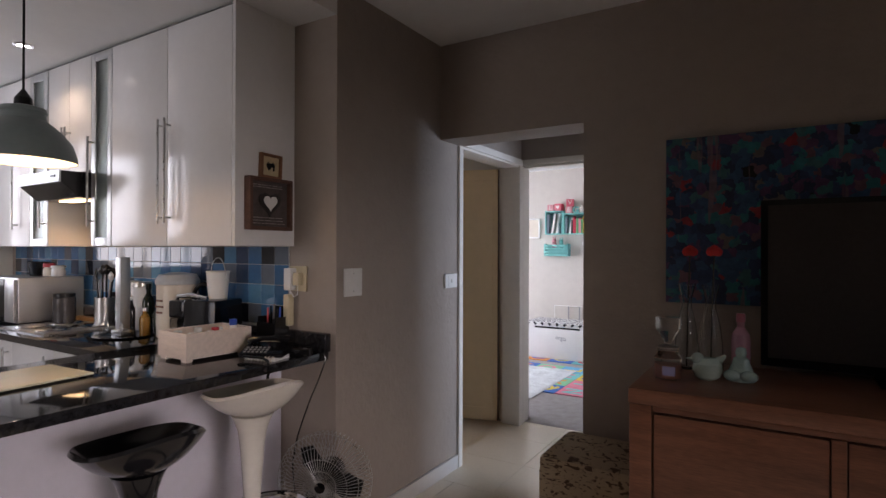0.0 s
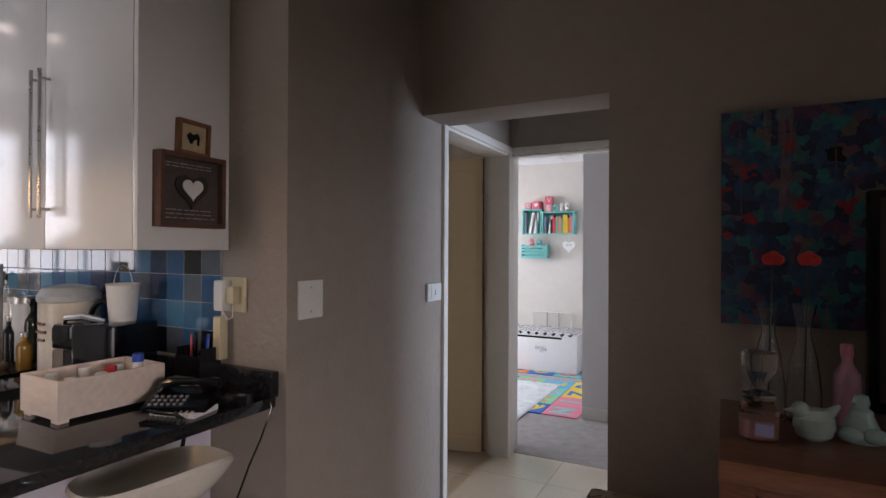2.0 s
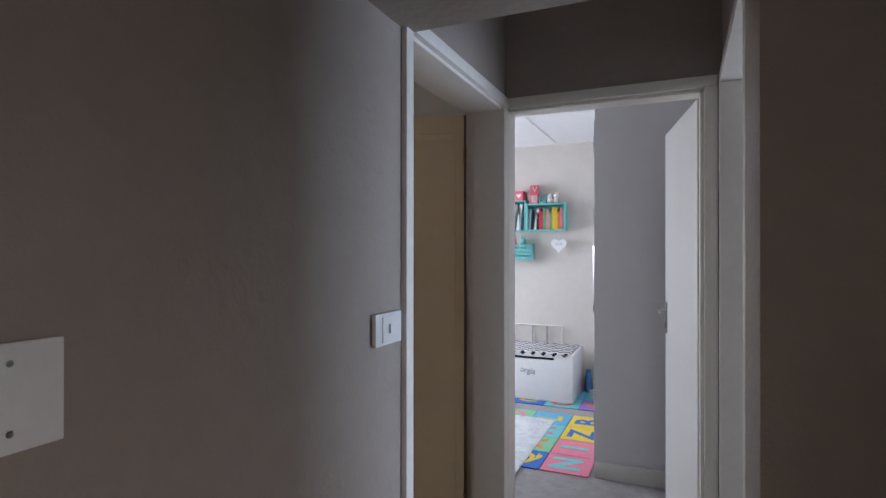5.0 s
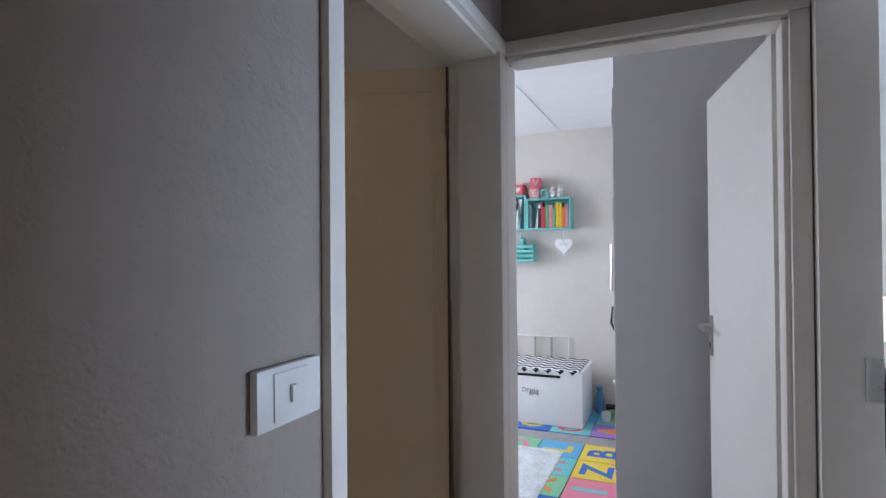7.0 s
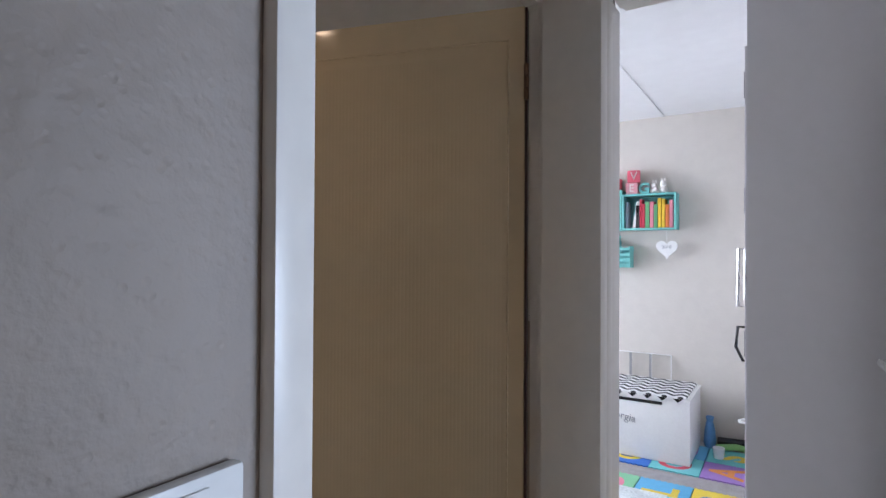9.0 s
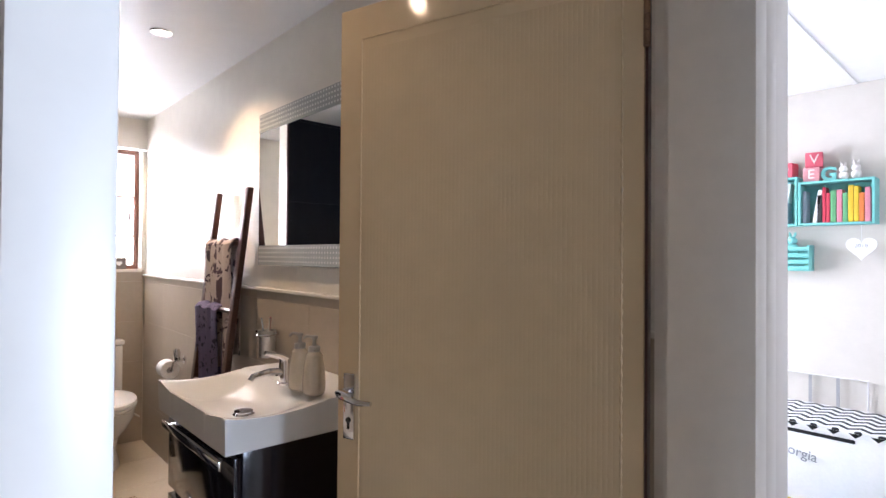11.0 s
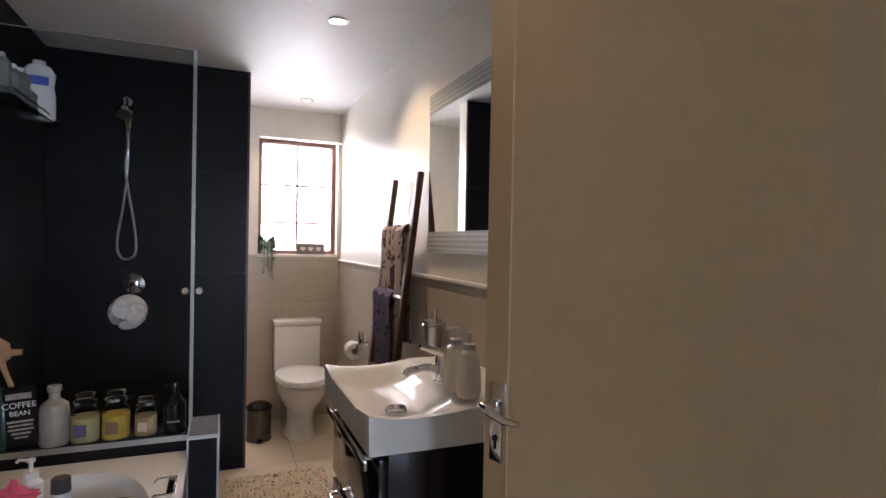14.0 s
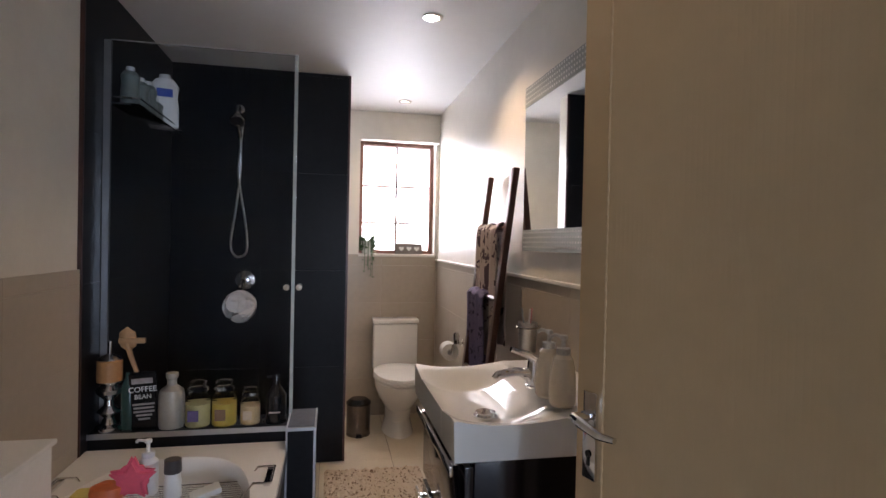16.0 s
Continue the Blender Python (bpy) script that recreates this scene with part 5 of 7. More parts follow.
crate_shelf("crate_shelf", "turquoise wooden crate shelf full of books", -2.320, -1.925, 1.588, 1.868)
books_in(-2.300, -1.940, 1.6025, 0.24, 3, [4, 0, 7, 1, 1, 3, 6, 3, 2, 2, 5, 6, 2], (1,))
crate_shelf("crate_shelf", "upright turquoise crate shelf with leaning picture books", -2.575, -2.325, 1.587, 1.905)
books_in(-2.555, -2.36, 1.6015, 0.28, 5, [4, 0, 0, 4, 0], (1, 2))
crate_shelf("crate_shelf", "slatted turquoise crate with soft toys", -2.60, -2.265, 1.294, 1.462, 7.33, 7.447, True)
FLUFF = material("white plush", (0.70, 0.66, 0.62), 0.95, vary=0.1, bump=0.8, bump_scale=200)
PINK = material("coral pink paint", (0.62, 0.10, 0.14), 0.5, vary=0.2, scale=20)
PINKL = material("light pink paint", (0.62, 0.26, 0.28), 0.5, vary=0.2, scale=20)


def rabbit(name, label, x, y, z, s, mat):
    bm = bmesh.new()
    bmesh.ops.create_uvsphere(bm, u_segments=14, v_segments=10, radius=0.5 * s, matrix=pose(0, 0, 0.42 * s) @ Matrix.Diagonal((0.8, 0.75, 0.85, 1)))
    bmesh.ops.create_uvsphere(bm, u_segments=14, v_segments=10, radius=0.33 * s, matrix=pose(0, -0.1 * s, 1.0 * s))
    for q in (-1, 1):
        bmesh.ops.create_uvsphere(bm, u_segments=10, v_segments=8, radius=0.12 * s, matrix=pose(q * 0.14 * s, -0.05 * s, 1.38 * s, 0, q * 12) @ Matrix.Diagonal((0.8, 0.5, 2.4, 1)))
    solid(name, bm, mat, label, "ornament", m=pose(x, y, z))


rabbit("rabbit_ornament", "small white rabbit ornament on the crate shelf", -2.09, 7.37, 1.869, 0.066, FLUFF)
rabbit("rabbit_ornament", "small white rabbit ornament on the crate shelf", -2.025, 7.37, 1.869, 0.072, FLUFF)
rabbit("soft_toy", "pale pink soft toy sitting in the slatted crate", -2.47, 7.38, 1.40, 0.10, PINKL)
rabbit("soft_toy", "teal soft toy sitting in the slatted crate", -2.37, 7.38, 1.40, 0.09, TURQ)


def letter_block(x, z, s, letter, mat, rz=0):
    b = thing("letter_block", "pink fabric letter block on the crate shelf", "toy block", pose(x, 7.375, z, 0, 0, rz), "letter blocks")
    box_part("cube", (-s / 2, -s / 2, 0), (s / 2, s / 2, s), mat, b, 0.008)
    if letter == "heart":
        bm = bmesh.new()
        prism(bm, heart_outline(s * 0.3), 0.003, m=pose(0, -s / 2 + 0.0005, s * 0.52, 90))
        part("heart", bm, FLUFF, b, "white heart")
    else:
        text_mesh(letter, s * 0.9, 0.0015, FLUFF, "letter", b, pose(0, -s / 2 - 0.001, s / 2, 90), "white letter")


letter_block(-2.255, 1.869, 0.092, "E", PINKL)
letter_block(-2.248, 1.9615, 0.096, "V", PINK, 12)
letter_block(-2.40, 1.906, 0.098, "heart", PINK, -8)
letter_block(-2.515, 1.906, 0.088, "L", PINKL, 5)
gl = thing("wooden_letter", "turquoise standing letter on the crate shelf", "letter", pose(-2.165, 7.36, 1.869))
text_mesh("G", 0.115, 0.012, TURQ, "letter", gl, pose(0, 0, 0.0405, 90), bold=0.004)
hh = thing("hanging_heart", "white wooden heart hanging from the crate shelf", "ornament", pose(-2.0, 7.36, 1.445))
bm = bmesh.new()
prism(bm, heart_outline(0.083), 0.008, m=pose(0, 0.004, 0, 90))
part("heart", bm, PLASTIC_W, hh)
bm = bmesh.new()
tube(bm, [(0, 0, 0.035), (0, 0, 0.137)], 0.0015, 5)
part("string", bm, PLASTIC_W, hh)
text_mesh("2018", 0.035, 0.001, material("grey print", (0.4, 0.4, 0.42), 0.6), "lettering", hh, pose(0, -0.0065, 0.01, 90))
pf = thing("picture_frame", "narrow white picture frame on the nursery wall", "picture", pose(-2.80, 7.447, 1.68, 90))
bm = bmesh.new()
frame_bars(bm, 0.10, 0.14, 0.02, 0.02)
part("frame", bm, PLASTIC_W, pf)
box_part("print", (-0.08, -0.12, 0), (0.08, 0.12, 0.008), CREAM_PL, pf)

CHEV = bpy.data.materials.new("black and white chevron fabric")
CHEV.use_nodes = True
n, l = links_of(CHEV)
co = n.new("ShaderNodeTexCoord")
sp = n.new("ShaderNodeSeparateXYZ")
l.new(co.outputs["Object"], sp.inputs[0])


def mnode(op, a, b):
    q = n.new("ShaderNodeMath")
    q.operation = op
    for i, v in enumerate((a, b)):
        if isinstance(v, (int, float)):
            q.inputs[i].default_value = v
        else:
            l.new(v, q.inputs[i])
    return q.outputs[0]


zig = mnode('PINGPONG', sp.outputs["X"], 0.05)
along = mnode('ADD', sp.outputs["Y"], zig)
band = mnode('FRACT', mnode('MULTIPLY', along, 12.0), 0.0)
fold = mnode('GREATER_THAN', band, 0.5)
mixc = n.new("ShaderNodeMix")
mixc.data_type = 'RGBA'
mixc.inputs[6].default_value, mixc.inputs[7].default_value = (0.75, 0.75, 0.74, 1), (0.02, 0.02, 0.022, 1)
l.new(fold, mixc.inputs[0])
l.new(mixc.outputs[2], n["Principled BSDF"].inputs["Base Color"])
n["Principled BSDF"].inputs["Roughness"].default_value = 0.8
toy = thing("toy_box", "white wooden toy box with a chevron-covered lid", "toy box", pose(-2.215, 7.055, 0.0))
box_part("chest", (-0.455, -0.255, 0.012), (0.455, 0.26, 0.425), PLASTIC_W, toy, 0.006)
box_part("lid", (-0.46, -0.265, 0.427), (0.46, 0.265, 0.447), PLASTIC_W, toy, 0.004)
box_part("lid_cover", (-0.435, -0.267, 0.4475), (0.435, 0.245, 0.462), CHEV, toy, 0.004, "black and white chevron cushion")
box_part("hand_slot", (-0.30, -0.2585, 0.392), (0.285, -0.2535, 0.412), PLASTIC_B, toy)
text_mesh("Georgia", 0.074, 0.001, material("grey lettering", (0.22, 0.23, 0.25), 0.6), "lettering", toy, Matrix.Translation((0.0, -0.2565, 0.285)) @ Matrix(((1, 0.22, 0, 0), (0, 0, -1, 0), (0, 1, 0, 0), (0, 0, 0, 1))), "grey italic lettering")
for k in range(9):
    bm = bmesh.new()
    prism(bm, [(-0.046, 0.0), (0.0, -0.036), (0.046, 0.0)], 0.0025, m=pose(-0.385 + 0.096 * k, -0.2655, 0.449, 90))
    tri = part("cover_point", bm, PLASTIC_W, toy, "white pointed edge of the chevron cover")
    bm = bmesh.new()
    prism(bm, [(-0.030, 0.0), (0.0, -0.024), (0.030, 0.0)], 0.001, m=pose(-0.385 + 0.096 * k, -0.2682, 0.449, 90))
    part("black_point", bm, PLASTIC_B, tri)
for sx in (-0.4, 0.4):
    for sy in (-0.2, 0.2):
        box_part("foot", (sx - 0.02, sy - 0.02, 0.0085), (sx + 0.02, sy + 0.02, 0.0125), PLASTIC_B, toy)
rack = thing("wire_rack", "white wire rack behind the toy box", "rack", pose(-2.23, 7.43, 0))
bm = bmesh.new()
tube(bm, [(-0.25, 0, 0.0), (-0.25, 0, 0.62), (0.25, 0, 0.62), (0.25, 0, 0.0)], 0.006, 6)
part("frame", bm, PLASTIC_W, rack)
for x in (-0.06, 0.09):
    box_part("strap", (x, -0.012, 0.2), (x + 0.018, -0.004, 0.615), material("grey strap", (0.30, 0.30, 0.30), 0.7), rack)
bag = thing("toy_bag", "blue fabric bag beside the toy box", "bag", pose(-1.70, 7.33, 0.0))
bm = bmesh.new()
lathe(bm, [(0.05, 0.009), (0.06, 0.04), (0.05, 0.13), (0.03, 0.19), (0.04, 0.22)], squash=(0.7, 1), seg=18)
part("cloth", bm, material("blue fabric", (0.08, 0.22, 0.42), 0.8, vary=0.2), bag)
mattoy = thing("play_gym", "black and green folded play gym on the floor", "toy", pose(-1.53, 7.28, 0.0))
bm = bmesh.new()
tube(bm, [(-0.12, -0.03, 0.03), (0.0, 0.0, 0.045), (0.17, 0.0, 0.03)], 0.022, 8)
part("green_bar", bm, material("green foam", (0.2, 0.42, 0.14), 0.7), mattoy)
bm = bmesh.new()
tube(bm, [(-0.12, 0.06, 0.05), (0.17, 0.07, 0.06)], 0.03, 8)
part("black_bar", bm, PLASTIC_B, mattoy)
cup = thing("white_cup", "small white toy cup on the play mat", "toy", pose(-1.62, 7.10, 0.009))
bm = bmesh.new()
lathe(bm, [(0.03, 0), (0.038, 0.07), (0.035, 0.07), (0.028, 0.004), (0, 0.004)], seg=18)
part("body", bm, PLASTIC_W, cup)

structure("trim", [((-2.06, 4.42, NCEIL - 0.006), (-2.03, 7.44, NCEIL - 0.0005)), ((-3.26, 4.53, NCEIL - 0.006), (-3.23, 7.44, NCEIL - 0.0005))], WHITE_CEIL, "white ceiling board joint strip", "trim")

# foam puzzle mat, each tile with interlocking teeth
FOAM = {k: material(k + " foam", c, 0.8, vary=0.08, scale=30, bump=0.3, bump_scale=250) for k, c in (("pink", (0.66, 0.20, 0.27)), ("yellow", (0.70, 0.52, 0.05)), ("blue", (0.03, 0.14, 0.48)), ("teal", (0.14, 0.50, 0.50)), ("purple", (0.30, 0.17, 0.46)), ("green", (0.20, 0.50, 0.28)), ("orange", (0.66, 0.24, 0.05)), ("aqua", (0.10, 0.38, 0.60)), ("red", (0.6, 0.07, 0.10)))}
TS = 0.305


def foam_outline():
    pts, nt = [], 9
    w = TS / (2 * nt)
    for side_ in range(4):
        a = math.pi / 2 * side_
        for k in range(2 * nt):
            u0, u1 = -TS / 2 + k * w, -TS / 2 + (k + 1) * w
            v = -TS / 2 + (0.004 if k % 2 else -0.004)
            if side_ in (1, 2):
                v = -TS / 2 + (-0.004 if k % 2 else 0.004)
            for u in (u0 + 0.001, u1 - 0.001):
                pts.append((u * math.cos(a) - v * math.sin(a), u * math.sin(a) + v * math.cos(a)))
    return pts


def foam_tile(col, row, base, letter, lcol):
    x, y = -1.540 - TS * col, 5.415 + TS * row + (0.20 if row > 3 else 0.0)
    t_ = thing("foam_tile", base + " foam puzzle tile with a " + lcol + " character, on the carpet", "play mat", pose(x, y, 0.0), "foam puzzle tiles")
    bm = bmesh.new()
    prism(bm, foam_outline(), 0.0088)
    part("tile", bm, FOAM[base], t_)
    text_mesh(letter, 0.27, 0.0004, FOAM[lcol], "character", t_, pose(0, 0, 0.0092, 0, 0, 90), bold=0.008)


MAT = [["pinkNteal", "pinkIteal", "yellowZblue", "yellowBblue", "purpleAorange", "tealSyellow"],
       ["blueQyellow", "greenXorange", "tealHpink", "aquaLyellow", "tealOred", "aquaEpurple"],
       ["orangeKblue", "purpleTgreen", "aquaFyellow", "greenDpink", "blueCyellow", "orangeJblue"],
       ["tealUpink", "yellowPblue", "pinkRteal", "blueWorange", "orangeGblue", "greenYpurple"],
       ["blueMyellow", "tealVred", "greenAyellow", "purpleBpink", "tealCorange", "blueDyellow"]]
for c, colm in enumerate(MAT):
    for r, code in enumerate(colm):
        k = [i for i, ch in enumerate(code) if ch.isupper()][0]
        foam_tile(c, r, code[:k], code[k], code[k + 1:])
# fleecy rug over the mat
bm = bmesh.new()
rr = random.Random(2)
nx, ny = 46, 50
vs = [[bm.verts.new((-3.11 + 1.30 * i / nx + 0.006 * rr.random(), 4.97 + 1.31 * j / ny, 0.0125 + 0.012 * rr.random() * (0 < i < nx) * (0 < j < ny))) for j in range(ny + 1)] for i in range(nx + 1)]
for i in range(nx):
    for j in range(ny):
        bm.faces.new((vs[i][j], vs[i + 1][j], vs[i + 1][j + 1], vs[i][j + 1]))
ext = bmesh.ops.extrude_face_region(bm, geom=bm.faces[:])
for v in ext["geom"]:
    if isinstance(v, bmesh.types.BMVert):
        v.co.z = 0.0095
solid("rug", bm, material("pale grey fleece with blue-green print", (0.60, 0.64, 0.64), 0.95, vary=0.30, scale=7, bump=1.0, bump_scale=160), "pale fleecy nursery rug lying on the foam mat", "rug", m=pose(0, 0, 0, 0, 0, 0))

# ---- main bedroom, seen through its door ----
nt = thing("bedside_table", "black bedside table against the bedroom wall", "bedside table", pose(0.15, 7.15, 0))
box_part("body", (-0.25, -0.2, 0.05), (0.25, 0.2, 0.395), PLASTIC_B, nt, 0.004)
box_part("top", (-0.26, -0.21, 0.396), (0.26, 0.21, 0.42), PLASTIC_B, nt, 0.004)
box_part("drawer", (-0.23, -0.212, 0.2), (0.23, -0.2005, 0.38), PLASTIC_B, nt, 0.002)
for sx in (-0.2, 0.2):
    for sy in (-0.15, 0.15):
        box_part("leg", (sx - 0.02, sy - 0.02, 0), (sx + 0.02, sy + 0.02, 0.051), PLASTIC_B, nt)
tl = thing("table_lamp", "dark wooden tripod table lamp with a lit cream shade", "table lamp", pose(0.15, 7.12, 0.42))
for k in range(3):
    a = 2.0 * math.pi * k / 3 + 0.4
    bm = bmesh.new()
    tube(bm, [(0.10 * math.cos(a), 0.10 * math.sin(a), 0.0), (0.035 * math.cos(a), 0.035 * math.sin(a), 0.36)], 0.014, 8)
    part("leg", bm, WOOD_DARK, tl)
bm = bmesh.new()
lathe(bm, [(0.04, 0.35), (0.04, 0.37), (0.012, 0.375), (0.012, 0.44)], seg=16)
part("collar", bm, WOOD_DARK, tl)
bm = bmesh.new()
lathe(bm, [(0.165, 0.355), (0.115, 0.635)], seg=36)
bmesh.ops.delete(bm, geom=[f for f in bm.faces if len(f.verts) > 4], context='FACES')
part("shade", bm, glow("lit cream lampshade", (1.0, 0.86, 0.68), 0.4), tl, "lit cream fabric shade")
pl = bpy.data.lights.new("bedside_bulb", 'POINT')
pl.energy, pl.color, pl.shadow_soft_size = 4, WARM, 0.04
new("bedside_bulb", pl).location = (0.15, 7.12, 0.93)

# ---- bathroom ----
TRIM_AL = material("silver tile trim", (0.45, 0.46, 0.48), 0.3, metal=0.9, vary=0.05)


def tile_grid(parent, axis, fixed, a0, a1, z0, z1, w, h, thick, mat, gap=0.003):
    """Thin wall tiles on the plane axis = fixed, proud by thick along its sign."""
    na, nz = max(1, round((a1 - a0) / w)), max(1, math.ceil((z1 - z0) / h - 0.02))
    w = (a1 - a0) / na
    cache = {}
    for i in range(na):
        for j in range(nz):
            zb, zt = z0 + h * j, min(z1, z0 + h * (j + 1))
            key = round(zt - zb, 4)
            if key not in cache:
                bm = bmesh.new()
                if axis == 'y':
                    box(bm, (gap / 2, min(0, thick), gap / 2), (w - gap / 2, max(0, thick), key - gap / 2), 0.0006)
                else:
                    box(bm, (min(0, thick), gap / 2, gap / 2), (max(0, thick), w - gap / 2, key - gap / 2), 0.0006)
                ob = part("tile", bm, mat, parent, "", False)
                cache[key] = ob.data
            else:
                ob = new("tile", cache[key])
                ob.parent = parent
            ob.location = (a0 + w * i, fixed, zb) if axis == 'y' else (fixed, a0 + w * i, zb)


DADO = 1.225
wl = bpy.data.objects["wall_bathroom_left"]
wr = bpy.data.objects["wall_bathroom_right"]
wf = bpy.data.objects["wall_bathroom_far"]
ws = bpy.data.objects["wall_shower"]
tile_grid(wl, 'y', 2.561, -3.82, -1.81, -0.035, DADO, 0.5, 0.3, 0.010, GREY_TILE, 0.0008)
tile_grid(wl, 'y', 2.561, -4.985, -3.825, -0.035, BCEIL - 0.004, 0.58, 0.6, 0.012, BLACK_TILE, 0.0006)
tile_grid(ws, 'x', -4.989, 2.574, 3.60, -0.035, BCEIL - 0.004, 0.52, 0.6, 0.012, BLACK_TILE, 0.0006)
tile_grid(wr, 'y', 4.359, -5.86, -1.81, -0.035, 1.205, 0.5, 0.3, -0.010, GREY_TILE, 0.0008)
tile_grid(wf, 'x', -5.869, 2.57, 4.346, -0.035, DADO + 0.025, 0.5, 0.3, 0.010, GREY_TILE, 0.0008)
tile_grid(ws, 'y', 3.601, -5.118, -4.99, -0.035, DADO, 0.13, 0.3, 0.008, GREY_TILE, 0.0008)
structure("trim", [((-5.858, 4.335, 1.205), (-1.81, 4.359, 1.219))], CREAM_WALL, "cream ledge capping the wall tiles", "trim", 0.003)
structure("trim", [((-3.824, 2.561, -0.035), (-3.814, 2.577, BCEIL - 0.004)), ((-4.985, 3.598, -0.035), (-4.974, 3.611, BCEIL - 0.004))], WOOD_DARK, "dark edge strip of the black tiling", "trim")

# window
win = tagged(new("window_1"), "dark brown timber window with glazing bars over bright daylight", "window", kind="structure")
WY0, WY1, WZ0, WZ1, WX = 3.72, 4.33, 1.255, 2.165, -6.0
bm = bmesh.new()
for lo, hi in (((WX - 0.03, WY0, WZ0), (WX + 0.03, WY0 + 0.032, WZ1)), ((WX - 0.03, WY1 - 0.032, WZ0), (WX + 0.03, WY1, WZ1)), ((WX - 0.03, WY0 + 0.032, WZ0), (WX + 0.03, WY1 - 0.032, WZ0 + 0.032)), ((WX - 0.03, WY0 + 0.032, WZ1 - 0.032), (WX + 0.03, WY1 - 0.032, WZ1))):
    box(bm, lo, hi, 0.003)
# timber colour lightened to include the backlight bleeding round the bars
WOOD_BACKLIT = material("brown timber lightened for backlight bleed", (0.22, 0.10, 0.07), 0.4, vary=0.3, scale=10)
part("window_frame", bm, WOOD_BACKLIT, win)
for lo, hi in (((WX - 0.012, 4.017, WZ0 + 0.032), (WX + 0.012, 4.033, WZ1 - 0.032)), ((WX - 0.012, WY0 + 0.032, 1.50), (WX + 0.012, WY1 - 0.032, 1.515)), ((WX - 0.012, WY0 + 0.032, 1.80), (WX + 0.012, WY1 - 0.032, 1.815))):
    box_part("glazing_bar", lo, hi, WOOD_BACKLIT, win)
for y0, y1 in ((WY0 + 0.032, 4.017), (4.033, WY1 - 0.032)):
    for z0, z1 in ((WZ0 + 0.032, 1.50), (1.515, 1.80), (1.815, WZ1 - 0.032)):
        p = box_part("pane", (WX - 0.002, y0, z0), (WX + 0.002, y1, z1), GLASS, win)
        p.visible_shadow = False
bm = bmesh.new()
tube(bm, [(WX + 0.035, 4.275, 1.62), (WX + 0.05, 4.265, 1.62), (WX + 0.05, 4.265, 1.74)], 0.007, 8)
part("stay", bm, WOOD_DARK, win)
structure("trim", [((-5.965, WY0 - 0.002, WZ0 - 0.02), (-5.852, WY1 + 0.002, WZ0 + 0.001))], CREAM_WALL, "cream tiled window sill", "window sill", 0.002)
wreath = thing("wire_heart_wreath", "heart-shaped wire wreath hanging in the window", "wreath", pose(WX + 0.05, 4.02, 1.66))
bm = bmesh.new()
rw = random.Random(9)
hp = heart_outline(0.17)
for rep in range(4):
    tube(bm, [(0.006 * rw.uniform(-1, 1), x + 0.014 * rw.uniform(-1, 1), z + 0.014 * rw.uniform(-1, 1)) for x, z in hp], 0.0022, 5, True)
for k in range(0, 40, 2):
    x, z = hp[k]
    tube(bm, [(0, x, z), (0.01, x * 1.2 + 0.012 * rw.uniform(-1, 1), z * 1.2 + 0.012)], 0.0018, 4)
tube(bm, [(0, 0, 0.10), (-0.012, 0, 0.47)], 0.001, 4)
part("twigs", bm, material("bleached twigs", (0.42, 0.40, 0.38), 0.8), wreath)
pot = thing("trailing_plant", "small trailing plant in a white pot on the window sill", "plant", pose(-5.905, 3.79, WZ0 + 0.001) @ Matrix.Scale(1.35, 4))
bm = bmesh.new()
lathe(bm, [(0.03, 0), (0.042, 0.075), (0.038, 0.075), (0.027, 0.006), (0, 0.006)], seg=20)
part("pot", bm, PLASTIC_W, pot)
LEAF = material("grey-green leaves", (0.07, 0.15, 0.06), 0.6, vary=0.4, scale=30)
bm = bmesh.new()
for k in range(34):
    a = rw.uniform(-1.9, 1.9)
    down = rw.uniform(0.0, 0.2) if abs(a) < 0.8 else rw.uniform(-0.02, 0.03)
    out_ = 0.05 if down > 0.05 else 0.04
    pts = [(0.02 * math.cos(a), 0.02 * math.sin(a), 0.07), (out_ * math.cos(a), out_ * math.sin(a), 0.10), (out_ * 1.25 * math.cos(a), out_ * 1.1 * math.sin(a), 0.06 - down * 0.5), (out_ * 1.25 * math.cos(a), out_ * 1.1 * math.sin(a), 0.05 - down)]
    tube(bm, pts, 0.0015, 4)
    for q in range(9):
        f = q / 8 * 2.999
        i = int(f)
        p = Vector(pts[i]).lerp(Vector(pts[i + 1]), f - i)
        d = Vector((rw.uniform(-1, 1), rw.uniform(-1, 1), rw.uniform(-0.6, 0.6))).normalized() * 0.021
        s = d.cross(Vector((0, 0, 1))).normalized() * 0.0075
        bm.faces.new([bm.verts.new(p + v) for v in (-d * 0.1, d * 0.5 + s, d, d * 0.5 - s)])
part("foliage", bm, LEAF, pot)
plaque = thing("heart_plaque", "grey wooden plaque with three white hearts on the sill", "ornament", pose(-5.90, 4.125, WZ0 + 0.001, 0, 0, 90))
box_part("board", (-0.11, -0.012, 0), (0.11, 0.012, 0.088), material("weathered grey wood", (0.19, 0.17, 0.155), 0.8, vary=0.3, scale=12), plaque, 0.002)
for k in range(3):
    bm = bmesh.new()
    prism(bm, heart_outline(0.022), 0.004, m=pose(-0.062 + 0.062 * k, -0.0122, 0.044, 90))
    part("heart", bm, PLASTIC_W, plaque)

